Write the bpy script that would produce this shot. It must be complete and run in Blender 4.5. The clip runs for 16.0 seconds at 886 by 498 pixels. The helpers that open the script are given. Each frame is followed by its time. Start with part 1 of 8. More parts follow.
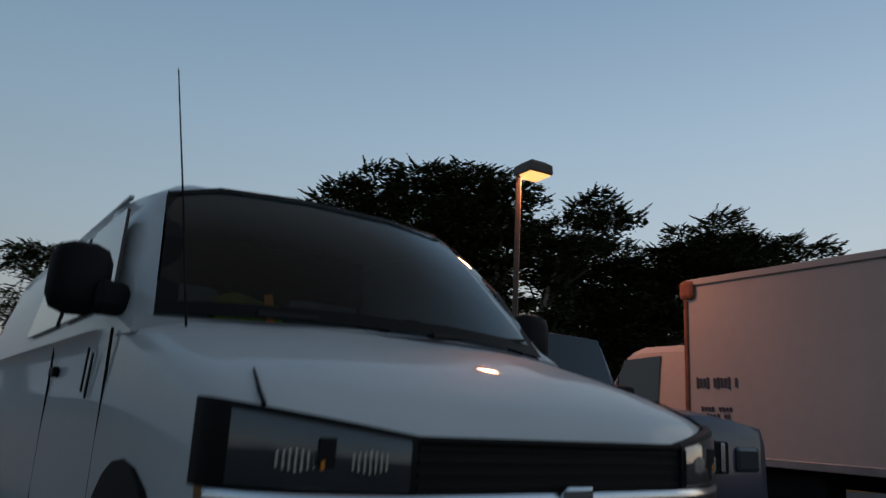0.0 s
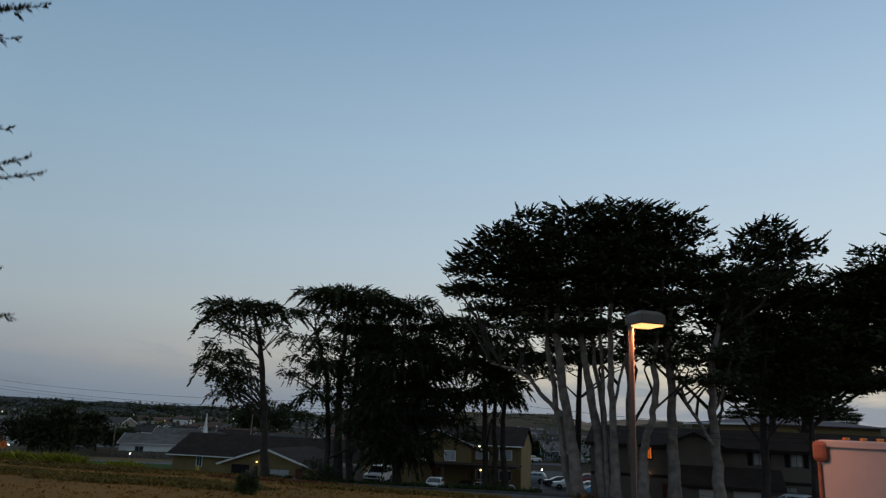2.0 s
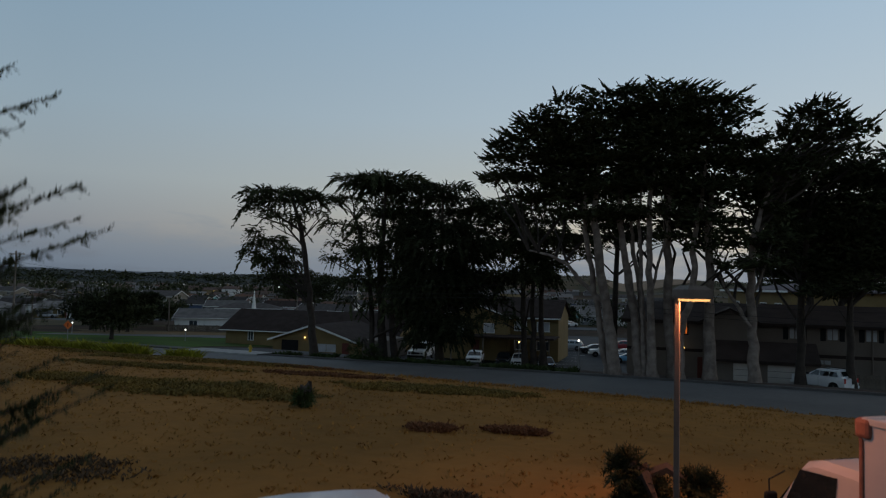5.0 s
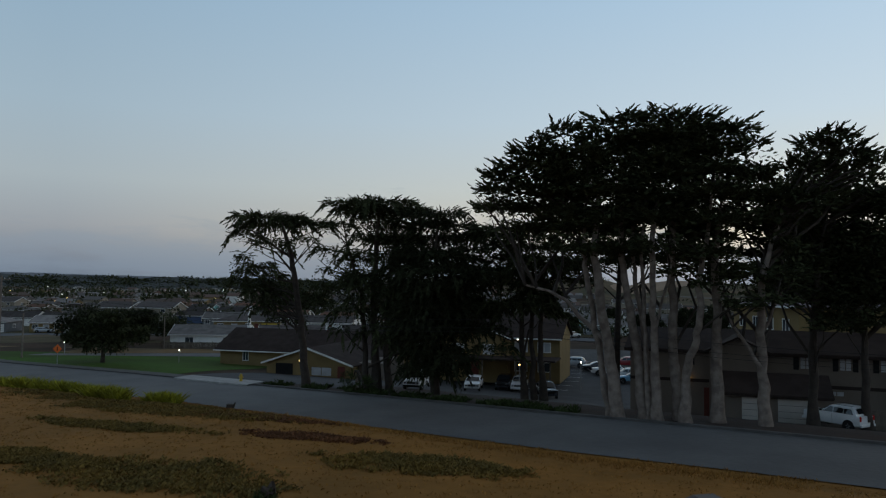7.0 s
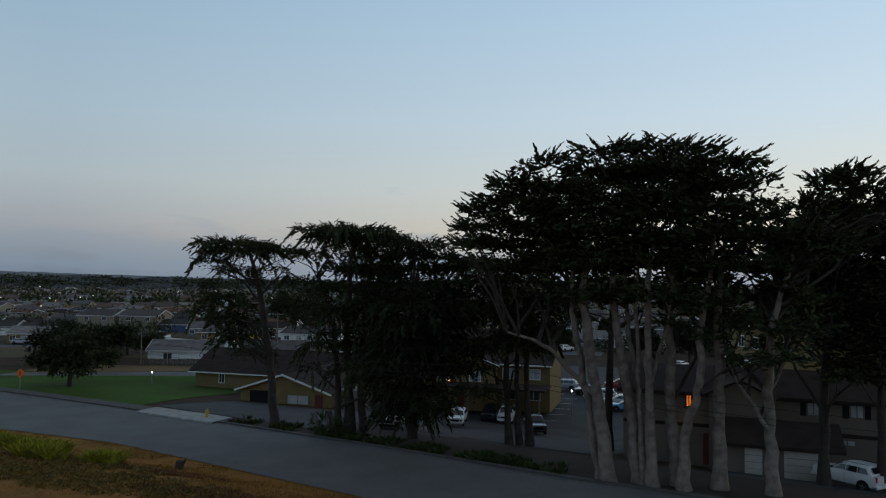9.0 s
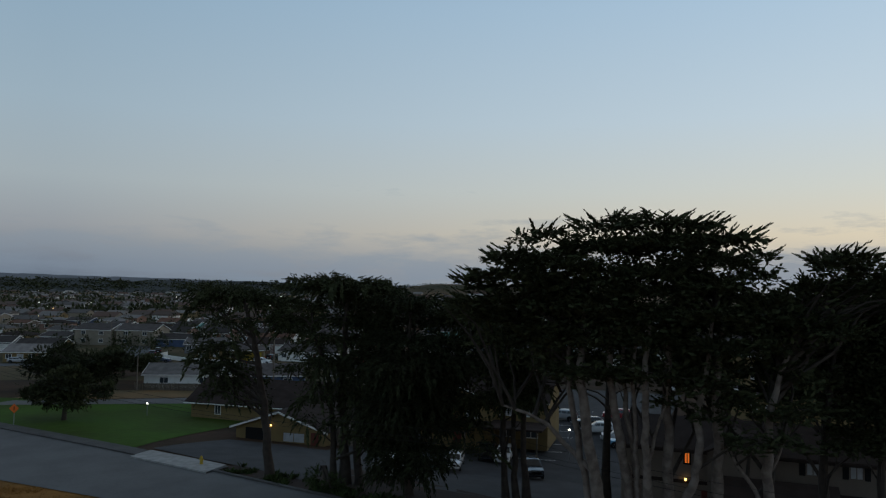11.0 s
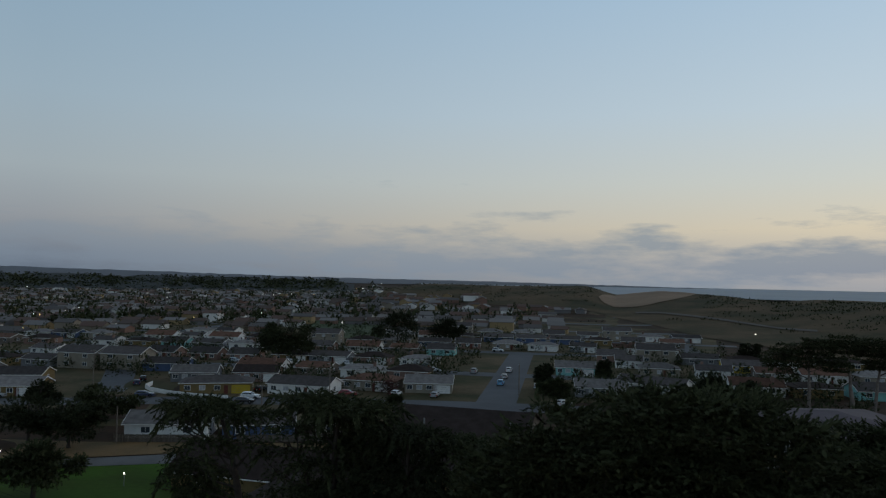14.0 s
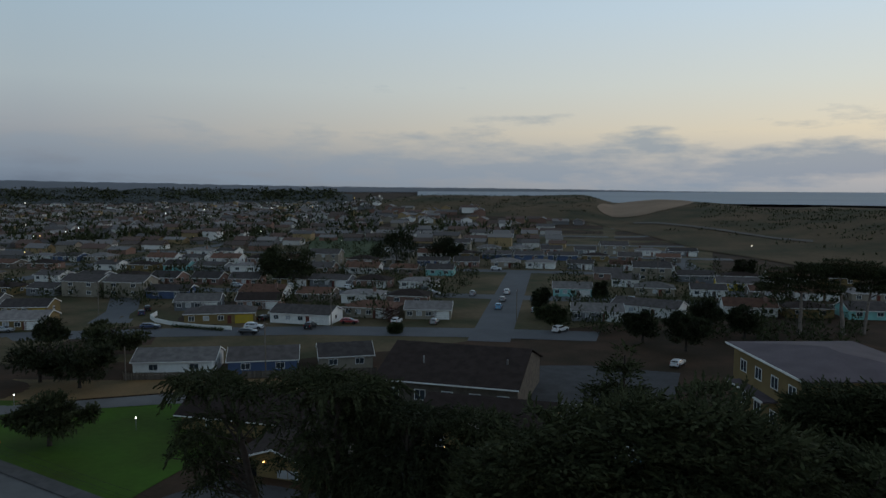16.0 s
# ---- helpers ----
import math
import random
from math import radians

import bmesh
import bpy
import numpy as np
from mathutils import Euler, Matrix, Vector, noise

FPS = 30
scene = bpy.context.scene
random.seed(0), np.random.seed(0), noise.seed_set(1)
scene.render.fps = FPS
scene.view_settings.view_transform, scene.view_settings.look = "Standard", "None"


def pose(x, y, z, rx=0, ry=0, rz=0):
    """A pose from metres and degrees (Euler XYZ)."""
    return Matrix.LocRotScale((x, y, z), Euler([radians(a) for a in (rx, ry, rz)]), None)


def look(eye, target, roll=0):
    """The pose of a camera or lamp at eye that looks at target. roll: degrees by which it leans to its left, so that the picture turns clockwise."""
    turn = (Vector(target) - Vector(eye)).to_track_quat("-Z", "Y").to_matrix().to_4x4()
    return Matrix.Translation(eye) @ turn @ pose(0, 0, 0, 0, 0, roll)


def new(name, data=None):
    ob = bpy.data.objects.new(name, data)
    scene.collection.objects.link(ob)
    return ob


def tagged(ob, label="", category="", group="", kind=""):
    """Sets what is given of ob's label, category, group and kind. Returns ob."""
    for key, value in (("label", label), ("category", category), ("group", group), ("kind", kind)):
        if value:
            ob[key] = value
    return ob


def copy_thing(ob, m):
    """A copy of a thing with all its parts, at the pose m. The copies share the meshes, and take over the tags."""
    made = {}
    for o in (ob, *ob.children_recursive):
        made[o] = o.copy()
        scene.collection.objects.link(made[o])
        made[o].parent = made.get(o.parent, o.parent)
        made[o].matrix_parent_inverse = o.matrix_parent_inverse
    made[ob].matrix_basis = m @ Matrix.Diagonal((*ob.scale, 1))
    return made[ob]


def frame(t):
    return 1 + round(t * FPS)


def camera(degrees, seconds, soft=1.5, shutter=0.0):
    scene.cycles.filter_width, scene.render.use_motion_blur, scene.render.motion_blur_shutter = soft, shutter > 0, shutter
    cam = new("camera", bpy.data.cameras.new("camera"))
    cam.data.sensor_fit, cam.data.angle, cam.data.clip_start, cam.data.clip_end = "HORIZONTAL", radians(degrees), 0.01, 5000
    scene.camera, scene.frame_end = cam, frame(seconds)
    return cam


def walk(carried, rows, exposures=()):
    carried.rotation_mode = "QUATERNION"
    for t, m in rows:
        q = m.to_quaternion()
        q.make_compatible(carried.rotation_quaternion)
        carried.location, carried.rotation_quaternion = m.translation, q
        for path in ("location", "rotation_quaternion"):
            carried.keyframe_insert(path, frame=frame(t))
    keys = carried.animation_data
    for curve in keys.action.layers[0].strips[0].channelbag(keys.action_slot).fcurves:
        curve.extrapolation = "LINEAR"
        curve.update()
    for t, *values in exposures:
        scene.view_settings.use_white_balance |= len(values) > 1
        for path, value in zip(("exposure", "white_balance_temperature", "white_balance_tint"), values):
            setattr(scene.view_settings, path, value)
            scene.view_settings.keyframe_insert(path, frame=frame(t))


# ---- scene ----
cam = camera(62.6, 16.0, soft=1.2, shutter=0.4)
PATH = [
    (0, (0.234, -0.439, 1.085), (0.171, 1.509, 1.532), 3.0),
    (0.5, (0.619, -0.574, 1.536), (0.391, 1.362, 1.986), 2.9),
    (1, (1.004, -0.826, 2.057), (0.656, 1.091, 2.510), 2.6),
    (1.5, (1.129, -0.991, 2.648), (0.680, 0.903, 3.106), 2.6),
    (2, (1.131, -1.125, 3.144), (0.610, 0.750, 3.609), 2.4),
    (2.5, (1.119, -1.227, 3.434), (0.561, 0.636, 3.905), 2.2),
    (3, (1.088, -1.483, 3.560), (0.524, 0.394, 3.961), 2.0),
    (3.5, (1.074, -1.599, 3.609), (0.498, 0.297, 3.883), 1.8),
    (4, (1.070, -1.577, 3.706), (0.466, 0.323, 3.851), 1.6),
    (4.2, (1.066, -1.545, 3.770), (0.456, 0.355, 3.889), 1.5),
    (6.5, (0.864, -0.291, 7.161), (0.242, 1.608, 7.251), 0.9),
    (7, (0.905, 1.060, 7.231), (0.281, 2.957, 7.332), 0.7),
    (7.5, (0.880, 2.684, 7.571), (0.252, 4.581, 7.677), 0.6),
    (8, (0.863, 4.592, 8.423), (0.238, 6.489, 8.536), 0.6),
    (8.5, (0.777, 5.647, 9.292), (0.159, 7.546, 9.398), 0.8),
    (9, (0.726, 5.996, 10.073), (0.113, 7.896, 10.174), 0.9),
    (11.5, (0.771, 6.603, 15.821), (0.162, 8.505, 15.926), 1.0),
    (12, (0.570, 7.192, 17.486), (-0.038, 9.097, 17.540), 1.0),
    (12.5, (0.013, 8.464, 19.073), (-0.589, 10.369, 19.133), 1.1),
    (13, (-0.640, 10.422, 20.681), (-1.244, 12.328, 20.754), 1.3),
    (13.5, (-1.474, 11.537, 22.088), (-2.071, 13.444, 22.168), 1.3),
    (14, (-1.923, 12.024, 23.787), (-2.515, 13.932, 23.870), 1.1),
    (14.5, (-1.985, 12.123, 25.696), (-2.574, 14.034, 25.771), 0.8),
    (15, (-1.766, 11.979, 27.078), (-2.352, 13.890, 27.158), 0.6),
    (15.5, (-1.714, 12.040, 28.140), (-2.301, 13.952, 28.097), 0.4),
    (16, (-1.675, 11.859, 29.325), (-2.259, 13.764, 29.152), 0.2),
]
EXPOSURES = [(0.0, -0.35), (0.5, 0.05), (1.0, 0.05), (2.0, -0.08), (3.0, -0.3), (4.0, -0.4), (6.5, -0.05), (9.0, 0.1), (12.0, -0.15), (15.0, -0.12), (16.0, 0.0)]
walk(cam, [(t, look(eye, target, roll)) for t, eye, target, roll in PATH], EXPOSURES)


# ---- sky and lamps ----
def srgb(r, g, b):
    out = []
    for v in (r, g, b):
        v = v / 255.0
        out.append(v / 12.92 if v <= 0.04045 else ((v + 0.055) / 1.055) ** 2.4)
    return (out[0], out[1], out[2], 1.0)


def ramp_stops(node, stops, mode="EASE"):
    ramp = node.color_ramp
    ramp.interpolation = mode
    while len(ramp.elements) > 1:
        ramp.elements.remove(ramp.elements[-1])
    ramp.elements[0].position, ramp.elements[0].color = stops[0]
    for pos, col in stops[1:]:
        ramp.elements.new(pos).color = col


world = bpy.data.worlds.new("dusk_sky")
scene.world = world
world.use_nodes = True
wn, wl = world.node_tree.nodes, world.node_tree.links
wn.clear()
w_out, w_bg = wn.new("ShaderNodeOutputWorld"), wn.new("ShaderNodeBackground")
w_co = wn.new("ShaderNodeTexCoord")
w_sep = wn.new("ShaderNodeSeparateXYZ")
wl.new(w_co.outputs["Generated"], w_sep.inputs[0])


def w_math(op, a, b=None, clamp=False):
    n = wn.new("ShaderNodeMath")
    n.operation, n.use_clamp = op, clamp
    for k, v in enumerate((a, b)):
        if v is None:
            continue
        if isinstance(v, (int, float)):
            n.inputs[k].default_value = v
        else:
            wl.new(v, n.inputs[k])
    return n.outputs[0]


# elevation is the height of the direction; east and west halves have a ramp of their own
elev = w_math("MULTIPLY_ADD", w_sep.outputs["Z"], 0.9)
elev_n = elev.node
elev_n.inputs[2].default_value = 0.1
ramp_e, ramp_w = wn.new("ShaderNodeValToRGB"), wn.new("ShaderNodeValToRGB")


def E(z):
    return z * 0.9 + 0.1


ramp_stops(ramp_e, [(0.0, srgb(60, 66, 74)), (E(0.0), srgb(102, 116, 132)), (E(0.025), srgb(113, 128, 144)), (E(0.07), srgb(146, 154, 163)),
                    (E(0.13), srgb(160, 173, 181)), (E(0.22), srgb(155, 176, 191)), (E(0.36), srgb(141, 169, 191)), (E(0.56), srgb(118, 150, 180)), (E(0.8), srgb(104, 110, 118)), (E(1.0), srgb(104, 105, 106))], "LINEAR")
ramp_stops(ramp_w, [(0.0, srgb(70, 74, 80)), (E(0.0), srgb(168, 172, 176)), (E(0.025), srgb(178, 180, 180)), (E(0.07), srgb(218, 208, 186)),
                    (E(0.13), srgb(208, 212, 206)), (E(0.22), srgb(195, 212, 224)), (E(0.36), srgb(177, 203, 225)), (E(0.56), srgb(141, 172, 204)), (E(0.8), srgb(106, 112, 118)), (E(1.0), srgb(104, 105, 106))], "LINEAR")
wl.new(elev, ramp_e.inputs[0])
wl.new(elev, ramp_w.inputs[0])
# how far a direction turns towards the place where the sun has set
west = w_math("ADD", w_math("MULTIPLY", w_sep.outputs["X"], 0.80), w_math("MULTIPLY", w_sep.outputs["Y"], 0.60))
west = w_math("MULTIPLY_ADD", west, 1.0)
west.node.inputs[2].default_value = 0.16
west.node.use_clamp = True
w_mix = wn.new("ShaderNodeMix")
w_mix.data_type = "RGBA"
wl.new(west, w_mix.inputs["Factor"])
wl.new(ramp_e.outputs[0], w_mix.inputs["A"])
wl.new(ramp_w.outputs[0], w_mix.inputs["B"])
# low streaks of cloud over the sea
w_map = wn.new("ShaderNodeMapping")
w_map.inputs["Scale"].default_value = (1.0, 1.0, 4.6)
wl.new(w_co.outputs["Generated"], w_map.inputs[0])
w_noise = wn.new("ShaderNodeTexNoise")
w_noise.inputs["Scale"].default_value, w_noise.inputs["Detail"].default_value = 7.5, 6.0
w_noise.inputs["Roughness"].default_value = 0.60
wl.new(w_map.outputs[0], w_noise.inputs["Vector"])
band = wn.new("ShaderNodeValToRGB")
ramp_stops(band, [(E(-0.02), (0.3, 0.3, 0.3, 1)), (E(0.0), (0.62, 0.62, 0.62, 1)), (E(0.012), (0.70, 0.70, 0.70, 1)), (E(0.024), (0.90, 0.90, 0.90, 1)), (E(0.042), (0.74, 0.74, 0.74, 1)), (E(0.062), (0.44, 0.44, 0.44, 1)), (E(0.10), (0.18, 0.18, 0.18, 1)),
                  (E(0.17), (0.08, 0.08, 0.08, 1)), (E(0.25), (0, 0, 0, 1))], "LINEAR")
wl.new(elev, band.inputs[0])
cloud = w_math("ADD", w_math("MULTIPLY", w_noise.outputs[0], 1.9), band.outputs[0])
cloud = w_math("SUBTRACT", cloud, 1.38)
cloud = w_math("MULTIPLY", cloud, 2.6, True)
cloud = w_math("MULTIPLY", cloud, w_math("ADD", w_math("MULTIPLY", west, 0.50), 0.42))
w_cl = wn.new("ShaderNodeMix")
w_cl.data_type = "RGBA"
wl.new(cloud, w_cl.inputs["Factor"])
wl.new(w_mix.outputs["Result"], w_cl.inputs["A"])
w_cl.inputs["B"].default_value = srgb(128, 146, 163)
# the physical sky adds the last scattered daylight
w_sky = wn.new("ShaderNodeTexSky")
w_sky.sky_type, w_sky.sun_disc = "NISHITA", False
w_sky.sun_elevation, w_sky.sun_rotation = radians(0.5), radians(53)
w_add = wn.new("ShaderNodeMix")
w_add.data_type, w_add.blend_type = "RGBA", "ADD"
w_add.inputs["Factor"].default_value = 0.03
wl.new(w_cl.outputs["Result"], w_add.inputs["A"])
wl.new(w_sky.outputs[0], w_add.inputs["B"])
wl.new(w_add.outputs["Result"], w_bg.inputs[0])
w_bg.inputs[1].default_value = 1.0
wl.new(w_bg.outputs[0], w_out.inputs[0])

# the afterglow in the west: one wide, weak sun
glow = bpy.data.lights.new("afterglow", "SUN")
glow.energy, glow.angle, glow.color = 0.22, radians(40), (1.0, 0.86, 0.70)
new("afterglow", glow).matrix_world = look((0, 0, 0), (-0.78, -0.58, -0.22))


# ---- materials ----
def mat(name, base, rough=0.8, metal=0.0, vary=0.25, scale=1.0, bump=0.0, coat=0.0, second=None, random_hue=0.0, island=False, emit=None, strength=0.0):
    m = bpy.data.materials.new(name)
    m.use_nodes = True
    n, l = m.node_tree.nodes, m.node_tree.links
    p = n["Principled BSDF"]
    p.inputs["Roughness"].default_value, p.inputs["Metallic"].default_value = rough, metal
    p.inputs["Coat Weight"].default_value = coat
    p.inputs["Specular IOR Level"].default_value = 0.5 if rough < 0.45 else 0.25
    p.inputs["Coat Roughness"].default_value = 0.03
    co = n.new("ShaderNodeTexCoord")
    big, fine = n.new("ShaderNodeTexNoise"), n.new("ShaderNodeTexNoise")
    big.inputs["Scale"].default_value, big.inputs["Detail"].default_value = scale, 5.0
    fine.inputs["Scale"].default_value, fine.inputs["Detail"].default_value = scale * 14.0, 4.0
    for t in (big, fine):
        l.new(co.outputs["Object"], t.inputs["Vector"])
    base = tuple(base[:3])
    other = tuple(second[:3]) if second else tuple(v * (1 - vary) for v in base)
    mix = n.new("ShaderNodeMix")
    mix.data_type = "RGBA"
    mix.inputs["A"].default_value, mix.inputs["B"].default_value = (*base, 1), (*other, 1)
    rmp = n.new("ShaderNodeValToRGB")
    rmp.color_ramp.elements[0].position, rmp.color_ramp.elements[1].position = 0.36, 0.64
    l.new(big.outputs[0], rmp.inputs[0])
    l.new(rmp.outputs[0], mix.inputs["Factor"])
    hsv = n.new("ShaderNodeHueSaturation")
    l.new(mix.outputs["Result"], hsv.inputs["Color"])
    val = n.new("ShaderNodeMath")
    val.operation = "MULTIPLY_ADD"
    val.inputs[1].default_value, val.inputs[2].default_value = vary * 1.2, 1.0 - vary * 0.6
    l.new(fine.outputs[0], val.inputs[0])
    last = val.outputs[0]
    if random_hue or island:
        if island:
            src = n.new("ShaderNodeNewGeometry").outputs["Random Per Island"]
        else:
            src = n.new("ShaderNodeObjectInfo").outputs["Random"]
        r = n.new("ShaderNodeMath")
        r.operation = "MULTIPLY_ADD"
        r.inputs[1].default_value, r.inputs[2].default_value = random_hue * 2, 1.0 - random_hue
        l.new(src, r.inputs[0])
        mul = n.new("ShaderNodeMath")
        mul.operation = "MULTIPLY"
        l.new(last, mul.inputs[0])
        l.new(r.outputs[0], mul.inputs[1])
        last = mul.outputs[0]
    l.new(last, hsv.inputs["Value"])
    l.new(hsv.outputs[0], p.inputs["Base Color"])
    if bump:
        b = n.new("ShaderNodeBump")
        b.inputs["Strength"].default_value, b.inputs["Distance"].default_value = bump, 0.02 / max(scale, 0.2)
        l.new(fine.outputs[0], b.inputs["Height"])
        l.new(b.outputs[0], p.inputs["Normal"])
    if emit:
        p.inputs["Emission Color"].default_value = (*emit[:3], 1)
        p.inputs["Emission Strength"].default_value = strength
    return m


def glass_mat(name, tint=(0.56, 0.68, 0.70)):
    """Thin glass: it lets light through and mirrors by Fresnel."""
    m = bpy.data.materials.new(name)
    m.use_nodes = True
    n, l = m.node_tree.nodes, m.node_tree.links
    n.clear()
    out, mix, clear, shine, fres = (n.new("ShaderNode" + k) for k in ("OutputMaterial", "MixShader", "BsdfTransparent", "BsdfGlossy", "Fresnel"))
    clear.inputs[0].default_value = (*tint, 1)
    shine.inputs["Roughness"].default_value = 0.03
    fres.inputs[0].default_value = 1.5
    l.new(fres.outputs[0], mix.inputs[0])
    l.new(clear.outputs[0], mix.inputs[1])
    l.new(shine.outputs[0], mix.inputs[2])
    l.new(mix.outputs[0], out.inputs[0])
    return m


M_ASPHALT = mat("asphalt", (0.05, 0.051, 0.055), 0.85, vary=0.3, scale=0.5, bump=0.4)
M_ROAD = mat("road_asphalt", (0.130, 0.129, 0.128), 0.8, vary=0.22, scale=0.22, bump=0.3)
M_CONCRETE = mat("concrete", (0.34, 0.34, 0.33), 0.85, vary=0.25, scale=1.5, bump=0.3)
M_KERB = mat("kerb_concrete", (0.085, 0.082, 0.080), 0.85, vary=0.3, scale=0.8, bump=0.2)
M_FIELD = mat("dry_field", (0.285, 0.134, 0.034), 0.95, vary=0.34, scale=0.16, bump=0.5, second=(0.195, 0.098, 0.026))
M_EARTH = mat("verge_earth", (0.066, 0.040, 0.026), 0.95, vary=0.4, scale=0.12, bump=0.5, second=(0.036, 0.027, 0.017))
M_DRY = mat("dry_grass", (0.29, 0.148, 0.040), 0.9, vary=0.3, scale=0.3, second=(0.22, 0.112, 0.030), random_hue=0.35, island=True)
M_GREENGRASS = mat("green_grass", (0.17, 0.105, 0.022), 0.9, vary=0.4, scale=0.4, second=(0.11, 0.078, 0.02), random_hue=0.3, island=True)
M_RUSTCAP = mat("rusty_cap", (0.22, 0.09, 0.06), 0.7, vary=0.35, scale=6, bump=0.3)
M_RUST = mat("rusty_weed", (0.15, 0.062, 0.026), 0.9, vary=0.4, scale=0.5, random_hue=0.3, island=True)
M_MUSTARD = mat("mustard_leaf", (0.27, 0.26, 0.02), 0.85, vary=0.35, scale=1.0, random_hue=0.35, island=True)
M_LAWN = mat("lawn", (0.048, 0.106, 0.011), 0.9, vary=0.4, scale=0.07, bump=0.5, second=(0.040, 0.062, 0.010))
M_TOWNGROUND = mat("town_ground", (0.125, 0.094, 0.056), 0.95, vary=0.5, scale=0.06, second=(0.055, 0.055, 0.028))
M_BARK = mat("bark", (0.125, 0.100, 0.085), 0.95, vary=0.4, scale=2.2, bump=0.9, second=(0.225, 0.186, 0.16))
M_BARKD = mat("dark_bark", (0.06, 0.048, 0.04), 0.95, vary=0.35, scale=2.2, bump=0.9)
M_LEAF = mat("cypress_leaf", (0.052, 0.058, 0.028), 0.85, vary=0.4, scale=0.4, second=(0.037, 0.043, 0.021), random_hue=0.45, island=True)
M_PINE = mat("pine_needles", (0.037, 0.043, 0.022), 0.75, vary=0.4, scale=0.5, random_hue=0.4, island=True)
M_SHRUB = mat("shrub_leaf", (0.05, 0.07, 0.025), 0.8, vary=0.4, scale=0.8, random_hue=0.4, island=True)
M_REDLEAF = mat("dark_red_leaf", (0.085, 0.035, 0.03), 0.8, vary=0.4, scale=0.8, random_hue=0.4, island=True)
M_VAN = mat("white_van_paint", (0.60, 0.63, 0.66), 0.62, vary=0.06, scale=0.7, coat=0.45)
M_JEEP = mat("blue_car_paint", (0.022, 0.026, 0.066), 0.34, vary=0.12, scale=0.7, coat=0.5)
M_TRUCK = mat("white_truck_paint", (0.40, 0.355, 0.33), 0.45, vary=0.08, scale=0.6, coat=0.2)
M_BOX = mat("box_panel", (0.38, 0.355, 0.345), 0.55, vary=0.10, scale=0.5)
M_BLACK = mat("black_plastic", (0.005, 0.005, 0.006), 0.7, vary=0.2, scale=5)
M_RUBBER = mat("rubber", (0.016, 0.016, 0.016), 0.85, vary=0.2, scale=5)
M_CHROME = mat("chrome", (0.62, 0.63, 0.65), 0.16, metal=1.0, vary=0.05, scale=2)
M_STEEL = mat("galvanised_steel", (0.36, 0.37, 0.38), 0.45, metal=0.8, vary=0.2, scale=3)
M_BRONZE = mat("brown_lamp_paint", (0.105, 0.082, 0.068), 0.5, vary=0.25, scale=3)
M_DARKGLASS = mat("tinted_glass", (0.012, 0.016, 0.018), 0.05, vary=0.1, scale=1, coat=0.3)
M_GLASS = glass_mat("windscreen_glass")
M_LENS = mat("headlamp_lens", (0.045, 0.048, 0.052), 0.08, vary=0.15, scale=4, coat=0.8)
M_REFLECTOR = mat("headlamp_reflector", (0.75, 0.75, 0.72), 0.2, metal=0.9, vary=0.1, scale=4)
M_AMBER = mat("amber_lens", (0.65, 0.20, 0.02), 0.25, vary=0.1, scale=4)
M_REDLENS = mat("red_lens", (0.45, 0.02, 0.015), 0.25, vary=0.1, scale=4)
M_WHITE = mat("white_paint", (0.74, 0.73, 0.70), 0.6, vary=0.10, scale=1.2)
M_CREAM = mat("cream_stucco", (0.27, 0.235, 0.185), 0.85, vary=0.15, scale=0.8, bump=0.3)
M_PALEDOOR = mat("pale_garage_door", (0.50, 0.46, 0.42), 0.7, vary=0.12, scale=1.0)
M_TAN = mat("tan_stucco", (0.17, 0.14, 0.118), 0.9, vary=0.15, scale=0.5, bump=0.3)
M_YELLOW = mat("yellow_stucco", (0.20, 0.142, 0.062), 0.85, vary=0.15, scale=0.6, bump=0.3)
M_BRIGHTYEL = mat("bright_yellow_paint", (0.45, 0.32, 0.03), 0.7, vary=0.1, scale=0.6)
M_BLUEWALL = mat("blue_siding", (0.075, 0.11, 0.20), 0.75, vary=0.15, scale=0.6)
M_TEAL = mat("teal_siding", (0.22, 0.48, 0.46), 0.75, vary=0.15, scale=0.6)
M_GREYWALL = mat("grey_siding", (0.20, 0.205, 0.215), 0.8, vary=0.2, scale=0.6, random_hue=0.3)
M_PINKWALL = mat("rose_stucco", (0.25, 0.155, 0.125), 0.85, vary=0.2, scale=0.6, random_hue=0.2)
M_ROOFBROWN = mat("brown_shingle_roof", (0.046, 0.034, 0.030), 0.9, vary=0.3, scale=0.9, bump=0.6)
M_ROOFDARK = mat("dark_shingle_roof", (0.090, 0.080, 0.077), 0.9, vary=0.3, scale=0.9, bump=0.6, random_hue=0.35)
M_ROOFRED = mat("red_brown_roof", (0.135, 0.076, 0.055), 0.9, vary=0.3, scale=0.9, bump=0.6, random_hue=0.35)
M_ROOFGREY = mat("grey_shingle_roof", (0.205, 0.192, 0.185), 0.9, vary=0.3, scale=0.9, bump=0.6, random_hue=0.35)
M_ROOFMAUVE = mat("mauve_flat_roof", (0.11, 0.088, 0.10), 0.85, vary=0.25, scale=0.3)
M_WINDOW = mat("window_pane", (0.05, 0.06, 0.07), 0.08, vary=0.3, scale=0.6)
M_PALEWINDOW = mat("curtained_window_pane", (0.42, 0.43, 0.45), 0.3, vary=0.2, scale=1.2)
M_REDDOOR = mat("red_brown_door", (0.13, 0.035, 0.025), 0.6, vary=0.2, scale=2)
M_WOOD = mat("weathered_wood", (0.15, 0.125, 0.10), 0.9, vary=0.35, scale=1.8, bump=0.5, random_hue=0.25)
M_POLEWOOD = mat("pole_wood", (0.19, 0.16, 0.135), 0.9, vary=0.3, scale=2, bump=0.5)
